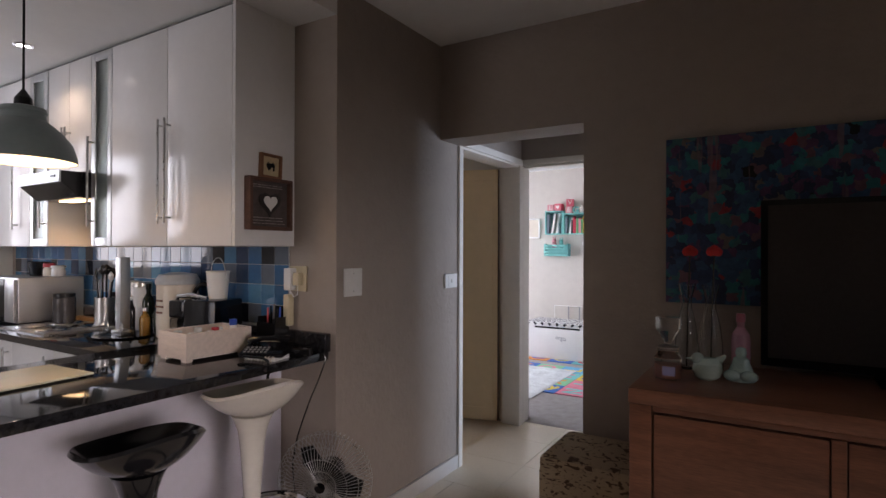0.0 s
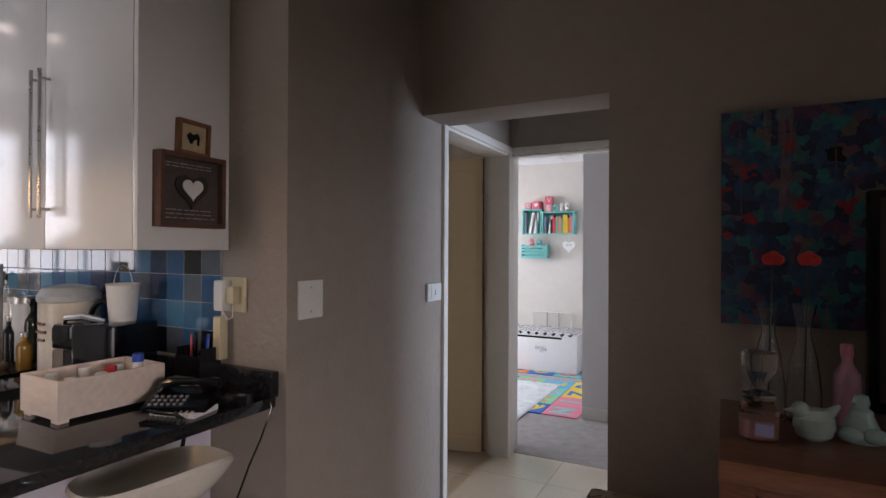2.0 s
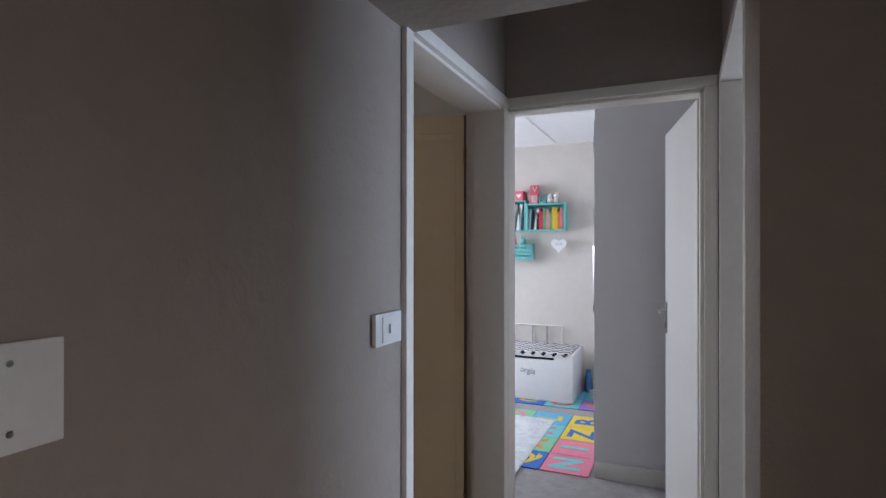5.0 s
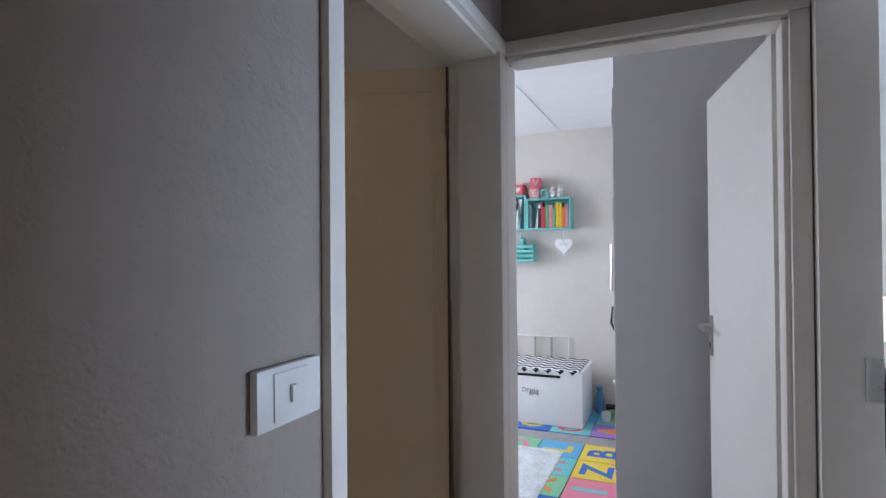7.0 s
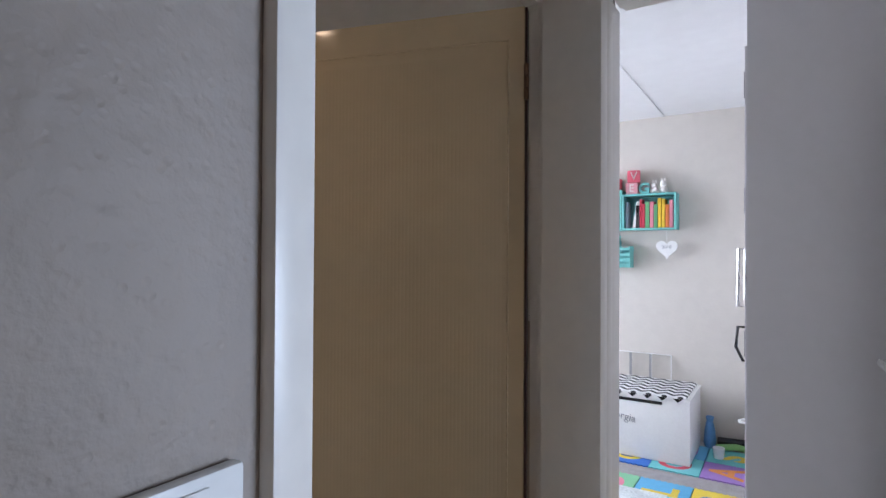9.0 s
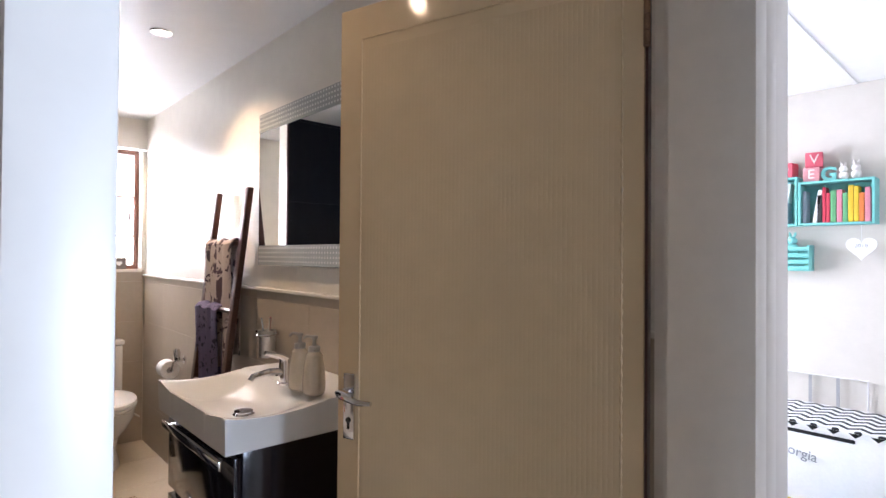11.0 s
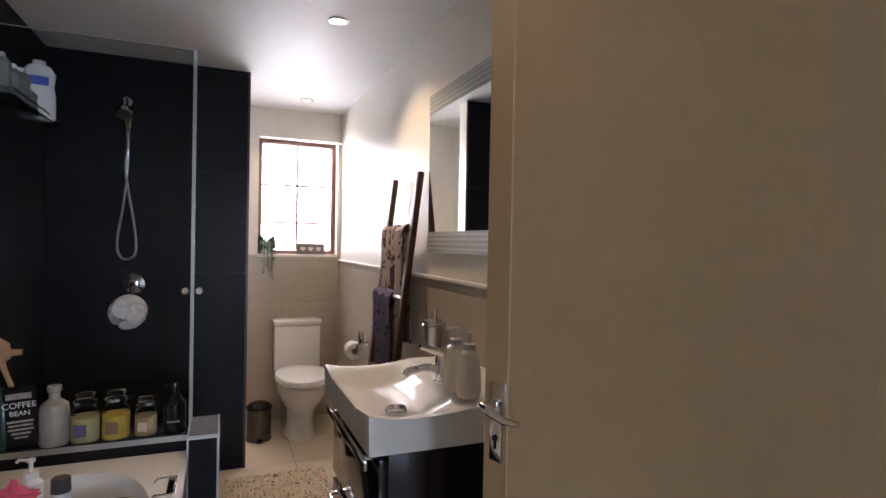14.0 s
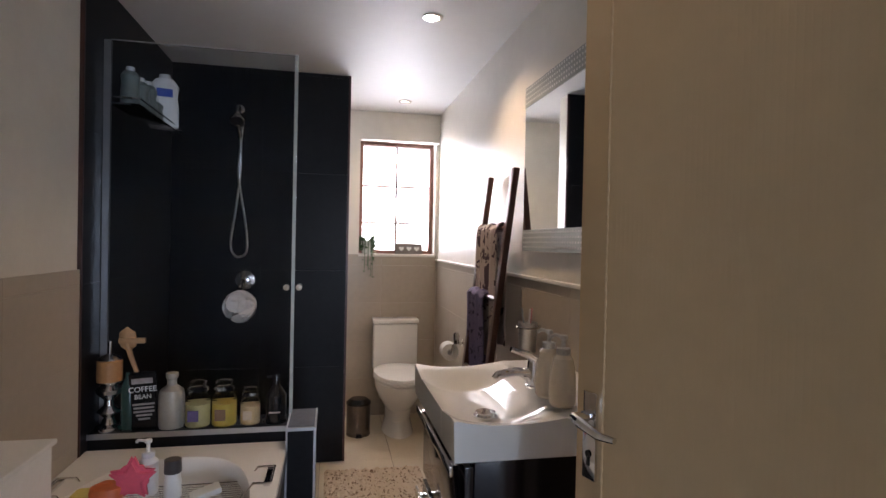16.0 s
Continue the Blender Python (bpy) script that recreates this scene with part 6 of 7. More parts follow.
# shower
dw = tagged(new("wall_shower_kerb"), "low black tiled wall with silver trims beside the bath", "wall", kind="structure")
bm = bmesh.new()
box(bm, (-4.06, 2.572, -0.035), (-3.895, 3.34, 0.548))
part("masonry", bm, BLACK_TILE, dw)
box_part("ledge", (-4.062, 2.572, 0.5485), (-3.89, 3.34, 0.566), material("dark slate capping", (0.05, 0.052, 0.06), 0.2), dw, 0.002)
box_part("pier", (-4.062, 3.341, -0.035), (-3.80, 3.455, 0.575), BLACK_TILE, dw)
# cap's blue-grey colour carries the reflection of the window
box_part("pier_cap", (-4.060, 3.343, 0.5755), (-3.802, 3.453, 0.584), material("dark cap tile tinted with window reflection", (0.16, 0.17, 0.20), 0.12), dw)
bm = bmesh.new()
for lo, hi in (((-3.888, 2.572, 0.545), (-3.884, 3.34, 0.567)), ((-3.806, 3.341, 0.572), (-3.797, 3.455, 0.585)), ((-3.80, 3.449, 0.0), (-3.796, 3.458, 0.575)), ((-3.80, 3.338, 0.0), (-3.796, 3.345, 0.575)), ((-4.062, 3.452, 0.572), (-3.80, 3.459, 0.585)), ((-4.062, 3.339, 0.572), (-3.80, 3.345, 0.586))):
    box(bm, lo, hi)
part("silver_trim", bm, TRIM_AL, dw)
screen = thing("shower_screen", "frameless clear glass shower screen on the low wall", "shower screen")
p = box_part("pane", (-4.012, 2.60, 0.568), (-4.004, 3.335, 2.165), SCREEN_GLASS, screen)
p.visible_shadow = False
box_part("edge_strip", (-4.018, 3.336, 0.568), (-3.998, 3.350, 2.165), material("polished glass edge", (0.62, 0.68, 0.68), 0.15, metal=0.6), screen)
box_part("top_strip", (-4.013, 2.60, 2.1655), (-4.003, 3.35, 2.170), TRIM_AL, screen)
box_part("wall_channel", (-4.018, 2.575, 0.568), (-3.998, 2.60, 2.165), TRIM_AL, screen)
for dy in (-0.027, 0.027):
    bm = bmesh.new()
    tube(bm, [(-4.040, 3.343 + dy, 1.145), (-4.022, 3.343 + dy, 1.145), (-4.018, 3.343 + dy, 1.145), (-3.998, 3.343 + dy, 1.145), (-3.994, 3.343 + dy, 1.145), (-3.976, 3.343 + dy, 1.145)], [0.0135, 0.0135, 0.008, 0.008, 0.0135, 0.0135], 14)
    part("knob", bm, CHROME, screen, "chrome shower door knob")
sh = thing("shower_set", "chrome hand shower with a looped hose on black tiles", "shower")
bm = bmesh.new()
lathe(bm, [(0.028, 0), (0.028, 0.008), (0.012, 0.015), (0.012, 0.06)], m=pose(-4.977, 2.955, 2.13, 0, 90), seg=18)
part("bracket", bm, CHROME, sh)
bm = bmesh.new()
tube(bm, [(-4.92, 2.955, 2.13), (-4.895, 2.955, 2.10), (-4.90, 2.96, 2.02), (-4.92, 2.965, 1.95)], [0.014, 0.013, 0.012, 0.011], 12)
lathe(bm, [(0.012, 0.0), (0.04, -0.02), (0.045, -0.045), (0.042, -0.05), (0, -0.05)], m=pose(-4.895, 2.958, 2.075, 0, -35), seg=24)
part("hand_shower", bm, CHROME, sh)
bm = bmesh.new()
loop = [(-4.925, 2.965, 1.95), (-4.94, 2.968, 1.84), (-4.945, 2.962, 1.70), (-4.945, 2.940, 1.50), (-4.945, 2.920, 1.36), (-4.945, 2.922, 1.29), (-4.945, 2.945, 1.25), (-4.945, 2.975, 1.245), (-4.945, 3.005, 1.27), (-4.945, 3.012, 1.33), (-4.945, 3.0, 1.45), (-4.945, 2.975, 1.60), (-4.945, 2.955, 1.75), (-4.945, 2.965, 1.90), (-4.955, 2.975, 2.05)]
fine = []
for k in range(len(loop) - 1):
    p0, p1, p2, p3 = (Vector(loop[max(0, min(len(loop) - 1, k + d))]) for d in (-1, 0, 1, 2))
    for q in range(6):
        u = q / 6
        fine.append(0.5 * ((2 * p1) + (p2 - p0) * u + (2 * p0 - 5 * p1 + 4 * p2 - p3) * u * u + (3 * p1 - p0 - 3 * p2 + p3) * u ** 3))
tube(bm, fine, 0.0068, 8)
part("hose", bm, STEEL, sh, "ribbed steel hose")
mixr = thing("shower_mixer", "round chrome shower mixer on black tiles", "shower mixer")
bm = bmesh.new()
lathe(bm, [(0.056, 0), (0.056, 0.006), (0.03, 0.012), (0.026, 0.045), (0.0, 0.05)], m=pose(-4.977, 3.0, 1.105, 0, 90), seg=28)
part("body", bm, CHROME, mixr)
bm = bmesh.new()
tube(bm, [(-4.935, 3.0, 1.105), (-4.91, 2.998, 1.09), (-4.90, 2.995, 1.03)], [0.012, 0.010, 0.007], 10)
part("lever", bm, CHROME, mixr)
puff = thing("bath_puff", "white mesh bath puff hanging from the mixer", "bath puff", pose(-4.885, 2.985, 0.955))
bm = bmesh.new()
rp_ = random.Random(11)
for k in range(26):
    d = Vector((rp_.gauss(0, 1), rp_.gauss(0, 1), rp_.gauss(0, 1))).normalized()
    m = Matrix.Translation(d * 0.062) @ d.to_track_quat('Z', 'Y').to_matrix().to_4x4()
    lathe(bm, [(0.006, -0.01)] + [(0.015 + 0.011 * q + 0.003 * (q % 2), -0.006 + 0.009 * q) for q in range(4)], m=m, seg=10)
part("mesh_petals", bm, FLUFF, puff)
bm = bmesh.new()
tube(bm, [(0, 0, 0.04), (-0.005, 0.01, 0.075)], 0.0018, 5)
part("loop", bm, FLUFF, puff)
shelf = thing("shower_shelf", "clear wall shelf in the shower corner", "shelf", pose(-4.50, 2.577, 1.915))
box_part("tray", (-0.26, 0, 0), (0.44, 0.115, 0.008), GLASS, shelf, 0.002)
bm = bmesh.new()
tube(bm, [(-0.26, 0.0, 0.03), (-0.26, 0.115, 0.03), (0.44, 0.115, 0.03), (0.44, 0.0, 0.03)], 0.004, 6)
part("rail", bm, CHROME, shelf)


def lotion(x, y, z, w, d, h, mat, label, cap=PLASTIC_W, mark=None, rz=0):
    b = thing("toiletry_bottle", label, "bottle", pose(x, y, z, 0, 0, rz), "toiletry bottles")
    bm = bmesh.new()
    lathe(bm, [(0.42, 0), (0.5, 0.03 * h), (0.5, 0.45 * h), (0.44, 0.6 * h), (0.5, 0.85 * h), (0.36, 0.97 * h), (0.3, h)], squash=(w, d), seg=24)
    part("body", bm, mat, b)
    if mark:
        box_part("label_mark", (-w * 0.28, -d * 0.53, 0.62 * h), (w * 0.28, -d * 0.42, 0.78 * h), mark, b)
    bm = bmesh.new()
    lathe(bm, [(0.2 * w, h), (0.2 * w, h + 0.02), (0, h + 0.022)], seg=14)
    part("cap", bm, cap, b)


lotion(-4.60, 2.640, 1.924, 0.135, 0.06, 0.255, PLASTIC_W, "white shower gel bottle with a blue label on the shelf", PLASTIC_W, BLUE, 104)
GREENISH = material("grey-green bottle", (0.15, 0.18, 0.165), 0.3)
for k, (x, h) in enumerate(((-4.47, 0.10), (-4.37, 0.155), (-4.26, 0.14), (-4.13, 0.15))):
    lotion(x, 2.632, 1.924, 0.085, 0.075, h, GREENISH, "grey-green toiletry bottle on the shower shelf")

# bath tub
tub = thing("bath_tub", "white built-in bath with an oval bowl", "bath", pose(-3.09, 2.958, 0))
TX, TY, TZ = 0.79, 0.383, 0.505
bm = bmesh.new()
nq = 64
outer, inner, rings = [], [], []
for q in range(nq):
    a = 2 * math.pi * q / nq
    c, s = math.cos(a), math.sin(a)
    k = 1 / max(abs(c), abs(s))
    outer.append(bm.verts.new((TX * c * k, TY * s * k, TZ)))
prof = [(1.0, TZ), (0.985, TZ - 0.008), (0.96, TZ - 0.03), (0.90, TZ - 0.2), (0.82, TZ - 0.33), (0.6, TZ - 0.38), (0.2, TZ - 0.385)]
for f, z in prof:
    rings.append([bm.verts.new(((TX - 0.12) * f * math.copysign(abs(math.cos(2 * math.pi * q / nq)) ** 0.75, math.cos(2 * math.pi * q / nq)), (TY - 0.07) * f * math.copysign(abs(math.sin(2 * math.pi * q / nq)) ** 0.75, math.sin(2 * math.pi * q / nq)), z)) for q in range(nq)])
lip = [bm.verts.new((v.co.x, v.co.y, TZ - 0.045)) for v in outer]
allr = [lip, outer] + rings
for a, b in zip(allr, allr[1:]):
    for q in range(nq):
        bm.faces.new((a[q], a[(q + 1) % nq], b[(q + 1) % nq], b[q]))
bm.faces.new(rings[-1])
part("shell", bm, CERAMIC, tub)
box_part("side_panel", (-TX, TY - 0.022, -0.035), (TX, TY - 0.002, TZ - 0.046), BLACK_TILE, tub)
box_part("edge_trim", (-TX, TY - 0.004, TZ - 0.05), (TX, TY + 0.004, TZ - 0.002), TRIM_AL, tub, label="silver edge trim")
box_part("end_panel", (TX - 0.022, -TY, -0.035), (TX - 0.002, TY - 0.024, TZ - 0.046), BLACK_TILE, tub)
caddy = thing("bath_caddy", "chrome wire caddy lying across the bath", "bath caddy", pose(-3.52, 2.958, 0.506))
CADDY_RUNS = [("side_rail", [(x, -0.36, 0.012), (x, -0.30, 0.012), (x, -0.26, -0.04), (x, 0.26, -0.04), (x, 0.30, 0.012), (x, 0.36, 0.012)], 0.0042) for x in (-0.07, 0.07)]
for s in (-1, 1):
    CADDY_RUNS += [("end_rail", [(-0.07, s * 0.36, 0.012), (0.07, s * 0.36, 0.012)], 0.0042), ("cross_rail", [(-0.07, s * 0.26, -0.04), (0.07, s * 0.26, -0.04)], 0.0042)]
CADDY_RUNS += [("wire", [(-0.05 + 0.0167 * k, -0.26, -0.04), (-0.05 + 0.0167 * k, 0.26, -0.04)], 0.002) for k in range(7)]
for nm, run, r in CADDY_RUNS:
    bm = bmesh.new()
    tube(bm, run, r, 6)
    part(nm, bm, CHROME, caddy)
for s in (-1, 1):
    box_part("rest", (-0.07, s * 0.345 - 0.01, 0.0), (0.07, s * 0.345 + 0.01, 0.009), CHROME, caddy)
CZ = 0.506 - 0.038
pump = thing("pump_bottle", "white pump bottle standing in the bath caddy", "bottle", pose(-3.545, 2.90, CZ))
bm = bmesh.new()
lathe(bm, [(0.03, 0), (0.033, 0.01), (0.033, 0.11), (0.02, 0.125)], seg=20)
part("body", bm, PLASTIC_W, pump)
bm = bmesh.new()
lathe(bm, [(0.021, 0.1255), (0.021, 0.145), (0.006, 0.147), (0.006, 0.175), (0.012, 0.177), (0.012, 0.187), (0, 0.188)], seg=14)
tube(bm, [(0, 0, 0.182), (-0.012, -0.035, 0.182), (-0.014, -0.042, 0.174)], 0.005, 8)
part("pump", bm, PLASTIC_W, pump)
bottle("shampoo_bottle", "white bottle with a dark cap in the bath caddy", (-3.505, 2.99, CZ), 0.028, 0.13, PLASTIC_W, material("grey-brown cap", (0.06, 0.05, 0.05), 0.4), 0.85, 0.35)
star = thing("starfish_toy", "pink rubber starfish bath toy in the caddy", "bath toy", pose(-3.49, 2.87, CZ + 0.002, 0, 0, 90))
bm = bmesh.new()
out = []
for k in range(10):
    r = 0.085 if k % 2 == 0 else 0.042
    a = math.pi / 2 + math.pi * k / 5
    out.append((r * math.cos(a), r * math.sin(a) + 0.075))
prism(bm, out, 0.035, m=pose(0, 0.017, 0, 90))
bmesh.ops.bevel(bm, geom=bm.edges[:], offset=0.012, segments=3, affect='EDGES')
part("body", bm, material("hot pink rubber", (0.72, 0.10, 0.16), 0.5), star)
orange = thing("orange_bath_toy", "orange rubber bath toy in the caddy", "bath toy", pose(-3.50, 2.79, CZ + 0.002))
bm = bmesh.new()
lathe(bm, [(0.03, 0), (0.045, 0.02), (0.04, 0.05), (0.015, 0.065), (0, 0.066)], squash=(1, 1.3), seg=20)
part("body", bm, material("orange rubber", (0.65, 0.16, 0.05), 0.5), orange)
yel = thing("sponge", "yellow bath sponge in the caddy", "sponge", pose(-3.50, 2.715, CZ + 0.002))
bm = bmesh.new()
box(bm, (-0.04, -0.03, 0), (0.04, 0.025, 0.035), 0.01)
part("body", bm, material("yellow sponge", (0.62, 0.52, 0.15), 0.9, bump=1.0, bump_scale=150), yel)
soap = thing("soap_packet", "white crumpled packet in the caddy", "packet", pose(-3.49, 3.10, CZ + 0.004, 12, 0, 20))
bm = bmesh.new()
box(bm, (-0.03, -0.05, 0), (0.03, 0.05, 0.02), 0.006)
part("wrapper", bm, PLASTIC_W, soap)
wbox = thing("storage_box", "white wooden storage box on the rim of the bath", "box", pose(-3.07, 2.652, 0.506))
for lo, hi in (((-0.19, -0.078, 0), (0.19, -0.066, 0.245)), ((-0.19, 0.066, 0), (0.19, 0.078, 0.245)), ((-0.19, -0.066, 0), (-0.178, 0.066, 0.245)), ((0.178, -0.066, 0), (0.19, 0.066, 0.245)), ((-0.178, -0.066, 0), (0.178, 0.066, 0.01))):
    box_part("board", lo, hi, PLASTIC_W, wbox, 0.002)
box_part("lid", (-0.2, -0.076, 0.2455), (0.2, 0.088, 0.26), PLASTIC_W, wbox, 0.003)

# things along the shower ledge
LZ, LX = 0.5665, -3.945
tower = thing("candle_tower", "turned chrome candlestick with a thick amber candle", "candle", pose(LX, 2.632, LZ))
bm = bmesh.new()
lathe(bm, [(0.05, 0), (0.05, 0.015), (0.03, 0.025), (0.02, 0.05), (0.045, 0.075), (0.02, 0.10), (0.018, 0.12), (0.046, 0.15), (0.05, 0.165), (0.03, 0.18), (0.05, 0.195), (0.052, 0.2), (0, 0.2)], seg=28)
part("stick", bm, CHROME, tower)
bm = bmesh.new()
lathe(bm, [(0.046, 0.2005), (0.047, 0.21), (0.047, 0.28), (0.04, 0.285), (0, 0.28)], seg=28)
part("wax", bm, material("amber wax", (0.42, 0.22, 0.09), 0.5), tower)
bm = bmesh.new()
lathe(bm, [(0.045, 0.286), (0.03, 0.30), (0.008, 0.31), (0.008, 0.36), (0, 0.365)], seg=20)
part("finial", bm, CHROME, tower)
brush = thing("bath_brush", "wooden bath brush leaning in a green bottle", "bath brush", pose(LX - 0.01, 2.705, LZ))
bm = bmesh.new()
lathe(bm, [(0.032, 0), (0.034, 0.01), (0.034, 0.17), (0.018, 0.21), (0.018, 0.23)], seg=20)
part("bottle", bm, material("dark green plastic", (0.02, 0.06, 0.05), 0.25), brush)
bm = bmesh.new()
tube(bm, [(0.0, 0.035, 0.20), (0.0, 0.0, 0.30), (0.0, -0.015, 0.36)], [0.009, 0.010, 0.012], 8)
lathe(bm, [(0, -0.055), (0.03, -0.03), (0.034, 0.0), (0.03, 0.03), (0, 0.055)], m=pose(0, -0.01, 0.365, 0, 0, 90) @ pose(0, 0, 0, 12), squash=(1, 0.4), seg=20)
box(bm, (0.0, -0.04, 0.35), (0.02, 0.06, 0.372), 0.003, m=None)
part("brush", bm, material("light beech", (0.46, 0.27, 0.13), 0.5, vary=0.2), brush)
pouch = thing("coffee_scrub_pouch", "black pouch of coffee scrub with white lettering", "pouch", pose(LX + 0.01, 2.775, LZ, 0, -4, 90))
bm = bmesh.new()
prism(bm, [(-0.055, 0), (0.055, 0), (0.052, 0.06), (0.052, 0.235), (-0.052, 0.235), (-0.052, 0.06)], 0.03, m=pose(0, 0.015, 0, 90))
bmesh.ops.bevel(bm, geom=bm.edges[:], offset=0.006, segments=2, affect='EDGES')
part("bag", bm, PLASTIC_B, pouch)
for z, body, s in ((0.165, "COFFEE", 0.031), (0.135, "BEAN", 0.026)):
    text_mesh(body, s, 0.0006, PLASTIC_W, "lettering", pouch, pose(0, -0.0157, z, 90))
for z, w in ((0.20, 0.04), (0.105, 0.042), (0.09, 0.038), (0.075, 0.04), (0.06, 0.03), (0.045, 0.022)):
    box_part("lettering_bar", (-w, -0.0163, z - (0.011 if z > 0.19 else 0.004)), (w, -0.0155, z + (0.011 if z > 0.19 else 0.004)), PALE, pouch)
fb = thing("bath_salts_bottle", "frosted glass bottle of bath salts", "bottle", pose(LX, 2.868, LZ))
bm = bmesh.new()
lathe(bm, [(0.046, 0), (0.05, 0.01), (0.05, 0.13), (0.045, 0.155), (0.019, 0.175), (0.018, 0.20), (0.024, 0.205), (0.024, 0.225), (0, 0.226)], seg=28)
part("body", bm, material("frosted bottle glass", (0.33, 0.30, 0.25), 0.35, vary=0.15, scale=30), fb)
JARG = glass("candle jar glass", (0.92, 0.95, 0.93), 0.02, True)
for y, s, wc, lc in ((2.970, 1.0, (0.60, 0.52, 0.26), (0.10, 0.07, 0.16)), (3.075, 1.0, (0.66, 0.46, 0.08), (0.22, 0.12, 0.06)), (3.180, 0.82, (0.62, 0.44, 0.25), (0.55, 0.42, 0.3))):
    j = thing("jar_candle", "lidded glass jar candle with yellow wax", "candle", pose(LX, y, LZ), "jar candles")
    bm = bmesh.new()
    lathe(bm, [(0.044 * s, 0), (0.049 * s, 0.008), (0.049 * s, 0.115 * s), (0.036 * s, 0.135 * s), (0.036 * s, 0.145 * s)], seg=28)
    part("jar", bm, JARG, j)
    bm = bmesh.new()
    lathe(bm, [(0.043 * s, 0.003), (0.0465 * s, 0.009), (0.0465 * s, 0.095 * s), (0, 0.095 * s)], seg=24)
    part("wax", bm, material("candle wax", wc, 0.5), j)
    bm = bmesh.new()
    lathe(bm, [(0.040 * s, 0.146 * s), (0.042 * s, 0.158 * s), (0.03 * s, 0.165 * s), (0.034 * s, 0.185 * s), (0, 0.19 * s)], seg=24)
    part("lid", bm, JARG, j)
    box_part("sticker", (0.036 * s, -0.03 * s, 0.03 * s), (0.0505 * s, 0.012 * s, 0.075 * s), material("candle sticker", lc, 0.6), j)
db = thing("dark_pump_bottle", "dark brown pump bottle on the ledge", "bottle", pose(LX, 3.285, LZ))
bm = bmesh.new()
lathe(bm, [(0.040, 0), (0.043, 0.01), (0.043, 0.12), (0.02, 0.155), (0.014, 0.165), (0.014, 0.185), (0.02, 0.187), (0.018, 0.205), (0, 0.206)], seg=24)
tube(bm, [(0, 0, 0.196), (0.0, -0.04, 0.196)], 0.006, 8)
part("body", bm, PLASTIC_B, db)
box_part("lettering_bar", (0.038, -0.025, 0.05), (0.0445, 0.02, 0.056), PALE, db)

# toilet
wc = thing("toilet", "white close-coupled toilet with the lid down", "toilet", pose(-5.86, 4.01, -0.035))
bm = bmesh.new()
box(bm, (0.008, -0.172, 0.40), (0.165, 0.172, 0.755), 0.018)
part("cistern", bm, CERAMIC, wc)
bm = bmesh.new()
box(bm, (0.004, -0.18, 0.756), (0.175, 0.18, 0.79), 0.010)
lid_ = part("cistern_lid", bm, CERAMIC, wc)
bm = bmesh.new()
lathe(bm, [(0.02, 0.79), (0.02, 0.797), (0, 0.798)], at=(0.09, 0, 0), seg=18)
part("flush_button", bm, CHROME, lid_)


def egg(f, z, x0, back, front, w, nn=40):
    pts = []
    for q in range(nn):
        a = 2 * math.pi * q / nn
        rx = front if math.cos(a) > 0 else back
        pts.append((x0 + rx * f * math.cos(a), w * f * math.sin(a), z))
    return pts


def loft(bm, sections, cap=True):
    rs = [[bm.verts.new(p) for p in s] for s in sections]
    for a, b in zip(rs, rs[1:]):
        for q in range(len(a)):
            bm.faces.new((a[q], a[(q + 1) % len(a)], b[(q + 1) % len(a)], b[q]))
    if cap:
        bm.faces.new(list(reversed(rs[0])))
        bm.faces.new(rs[-1])


bm = bmesh.new()
loft(bm, [egg(1, 0.0, 0.33, 0.19, 0.23, 0.115), egg(1, 0.02, 0.33, 0.185, 0.22, 0.11), egg(0.92, 0.10, 0.34, 0.19, 0.19, 0.10), egg(0.95, 0.19, 0.36, 0.22, 0.20, 0.105), egg(1, 0.28, 0.40, 0.30, 0.26, 0.15), egg(1, 0.35, 0.42, 0.37, 0.30, 0.175), egg(1, 0.40, 0.42, 0.40, 0.315, 0.18), egg(0.97, 0.408, 0.42, 0.40, 0.315, 0.18)])
part("pan", bm, CERAMIC, wc)
bm = bmesh.new()
loft(bm, [egg(0.98, 0.41, 0.42, 0.24, 0.325, 0.19), egg(1.0, 0.416, 0.42, 0.24, 0.325, 0.19), egg(1.0, 0.428, 0.42, 0.24, 0.325, 0.19), egg(0.97, 0.434, 0.42, 0.24, 0.325, 0.19)])
part("seat", bm, CERAMIC, wc)
bm = bmesh.new()
loft(bm, [egg(0.98, 0.4355, 0.42, 0.24, 0.325, 0.19), egg(1.0, 0.44, 0.42, 0.24, 0.325, 0.19), egg(0.98, 0.455, 0.42, 0.24, 0.325, 0.19), egg(0.8, 0.462, 0.42, 0.24, 0.325, 0.19), egg(0.3, 0.464, 0.42, 0.24, 0.325, 0.19)])
part("lid", bm, CERAMIC, wc)
bm = bmesh.new()
tube(bm, [(0.03, 0.21, 0.33), (0.05, 0.24, 0.30), (0.09, 0.25, 0.24), (0.08, 0.30, 0.2)], 0.007, 8)
part("water_hose", bm, PLASTIC_W, wc)
pb = thing("pedal_bin", "small round steel pedal bin beside the toilet", "bin", pose(-5.45, 3.72, -0.035))
bm = bmesh.new()
lathe(bm, [(0.085, 0), (0.087, 0.012), (0.084, 0.014), (0.084, 0.22)], seg=32)
DIM_STEEL = material("dark brushed steel", (0.16, 0.14, 0.13), 0.25, metal=1.0, vary=0.15, scale=12)
part("drum", bm, DIM_STEEL, pb)
bm = bmesh.new()
lathe(bm, [(0.088, 0.221), (0.088, 0.235), (0.06, 0.258), (0, 0.264)], seg=32)
part("lid", bm, PLASTIC_B, pb)
box_part("pedal", (0.084, -0.02, 0.008), (0.115, 0.02, 0.016), PLASTIC_B, pb)
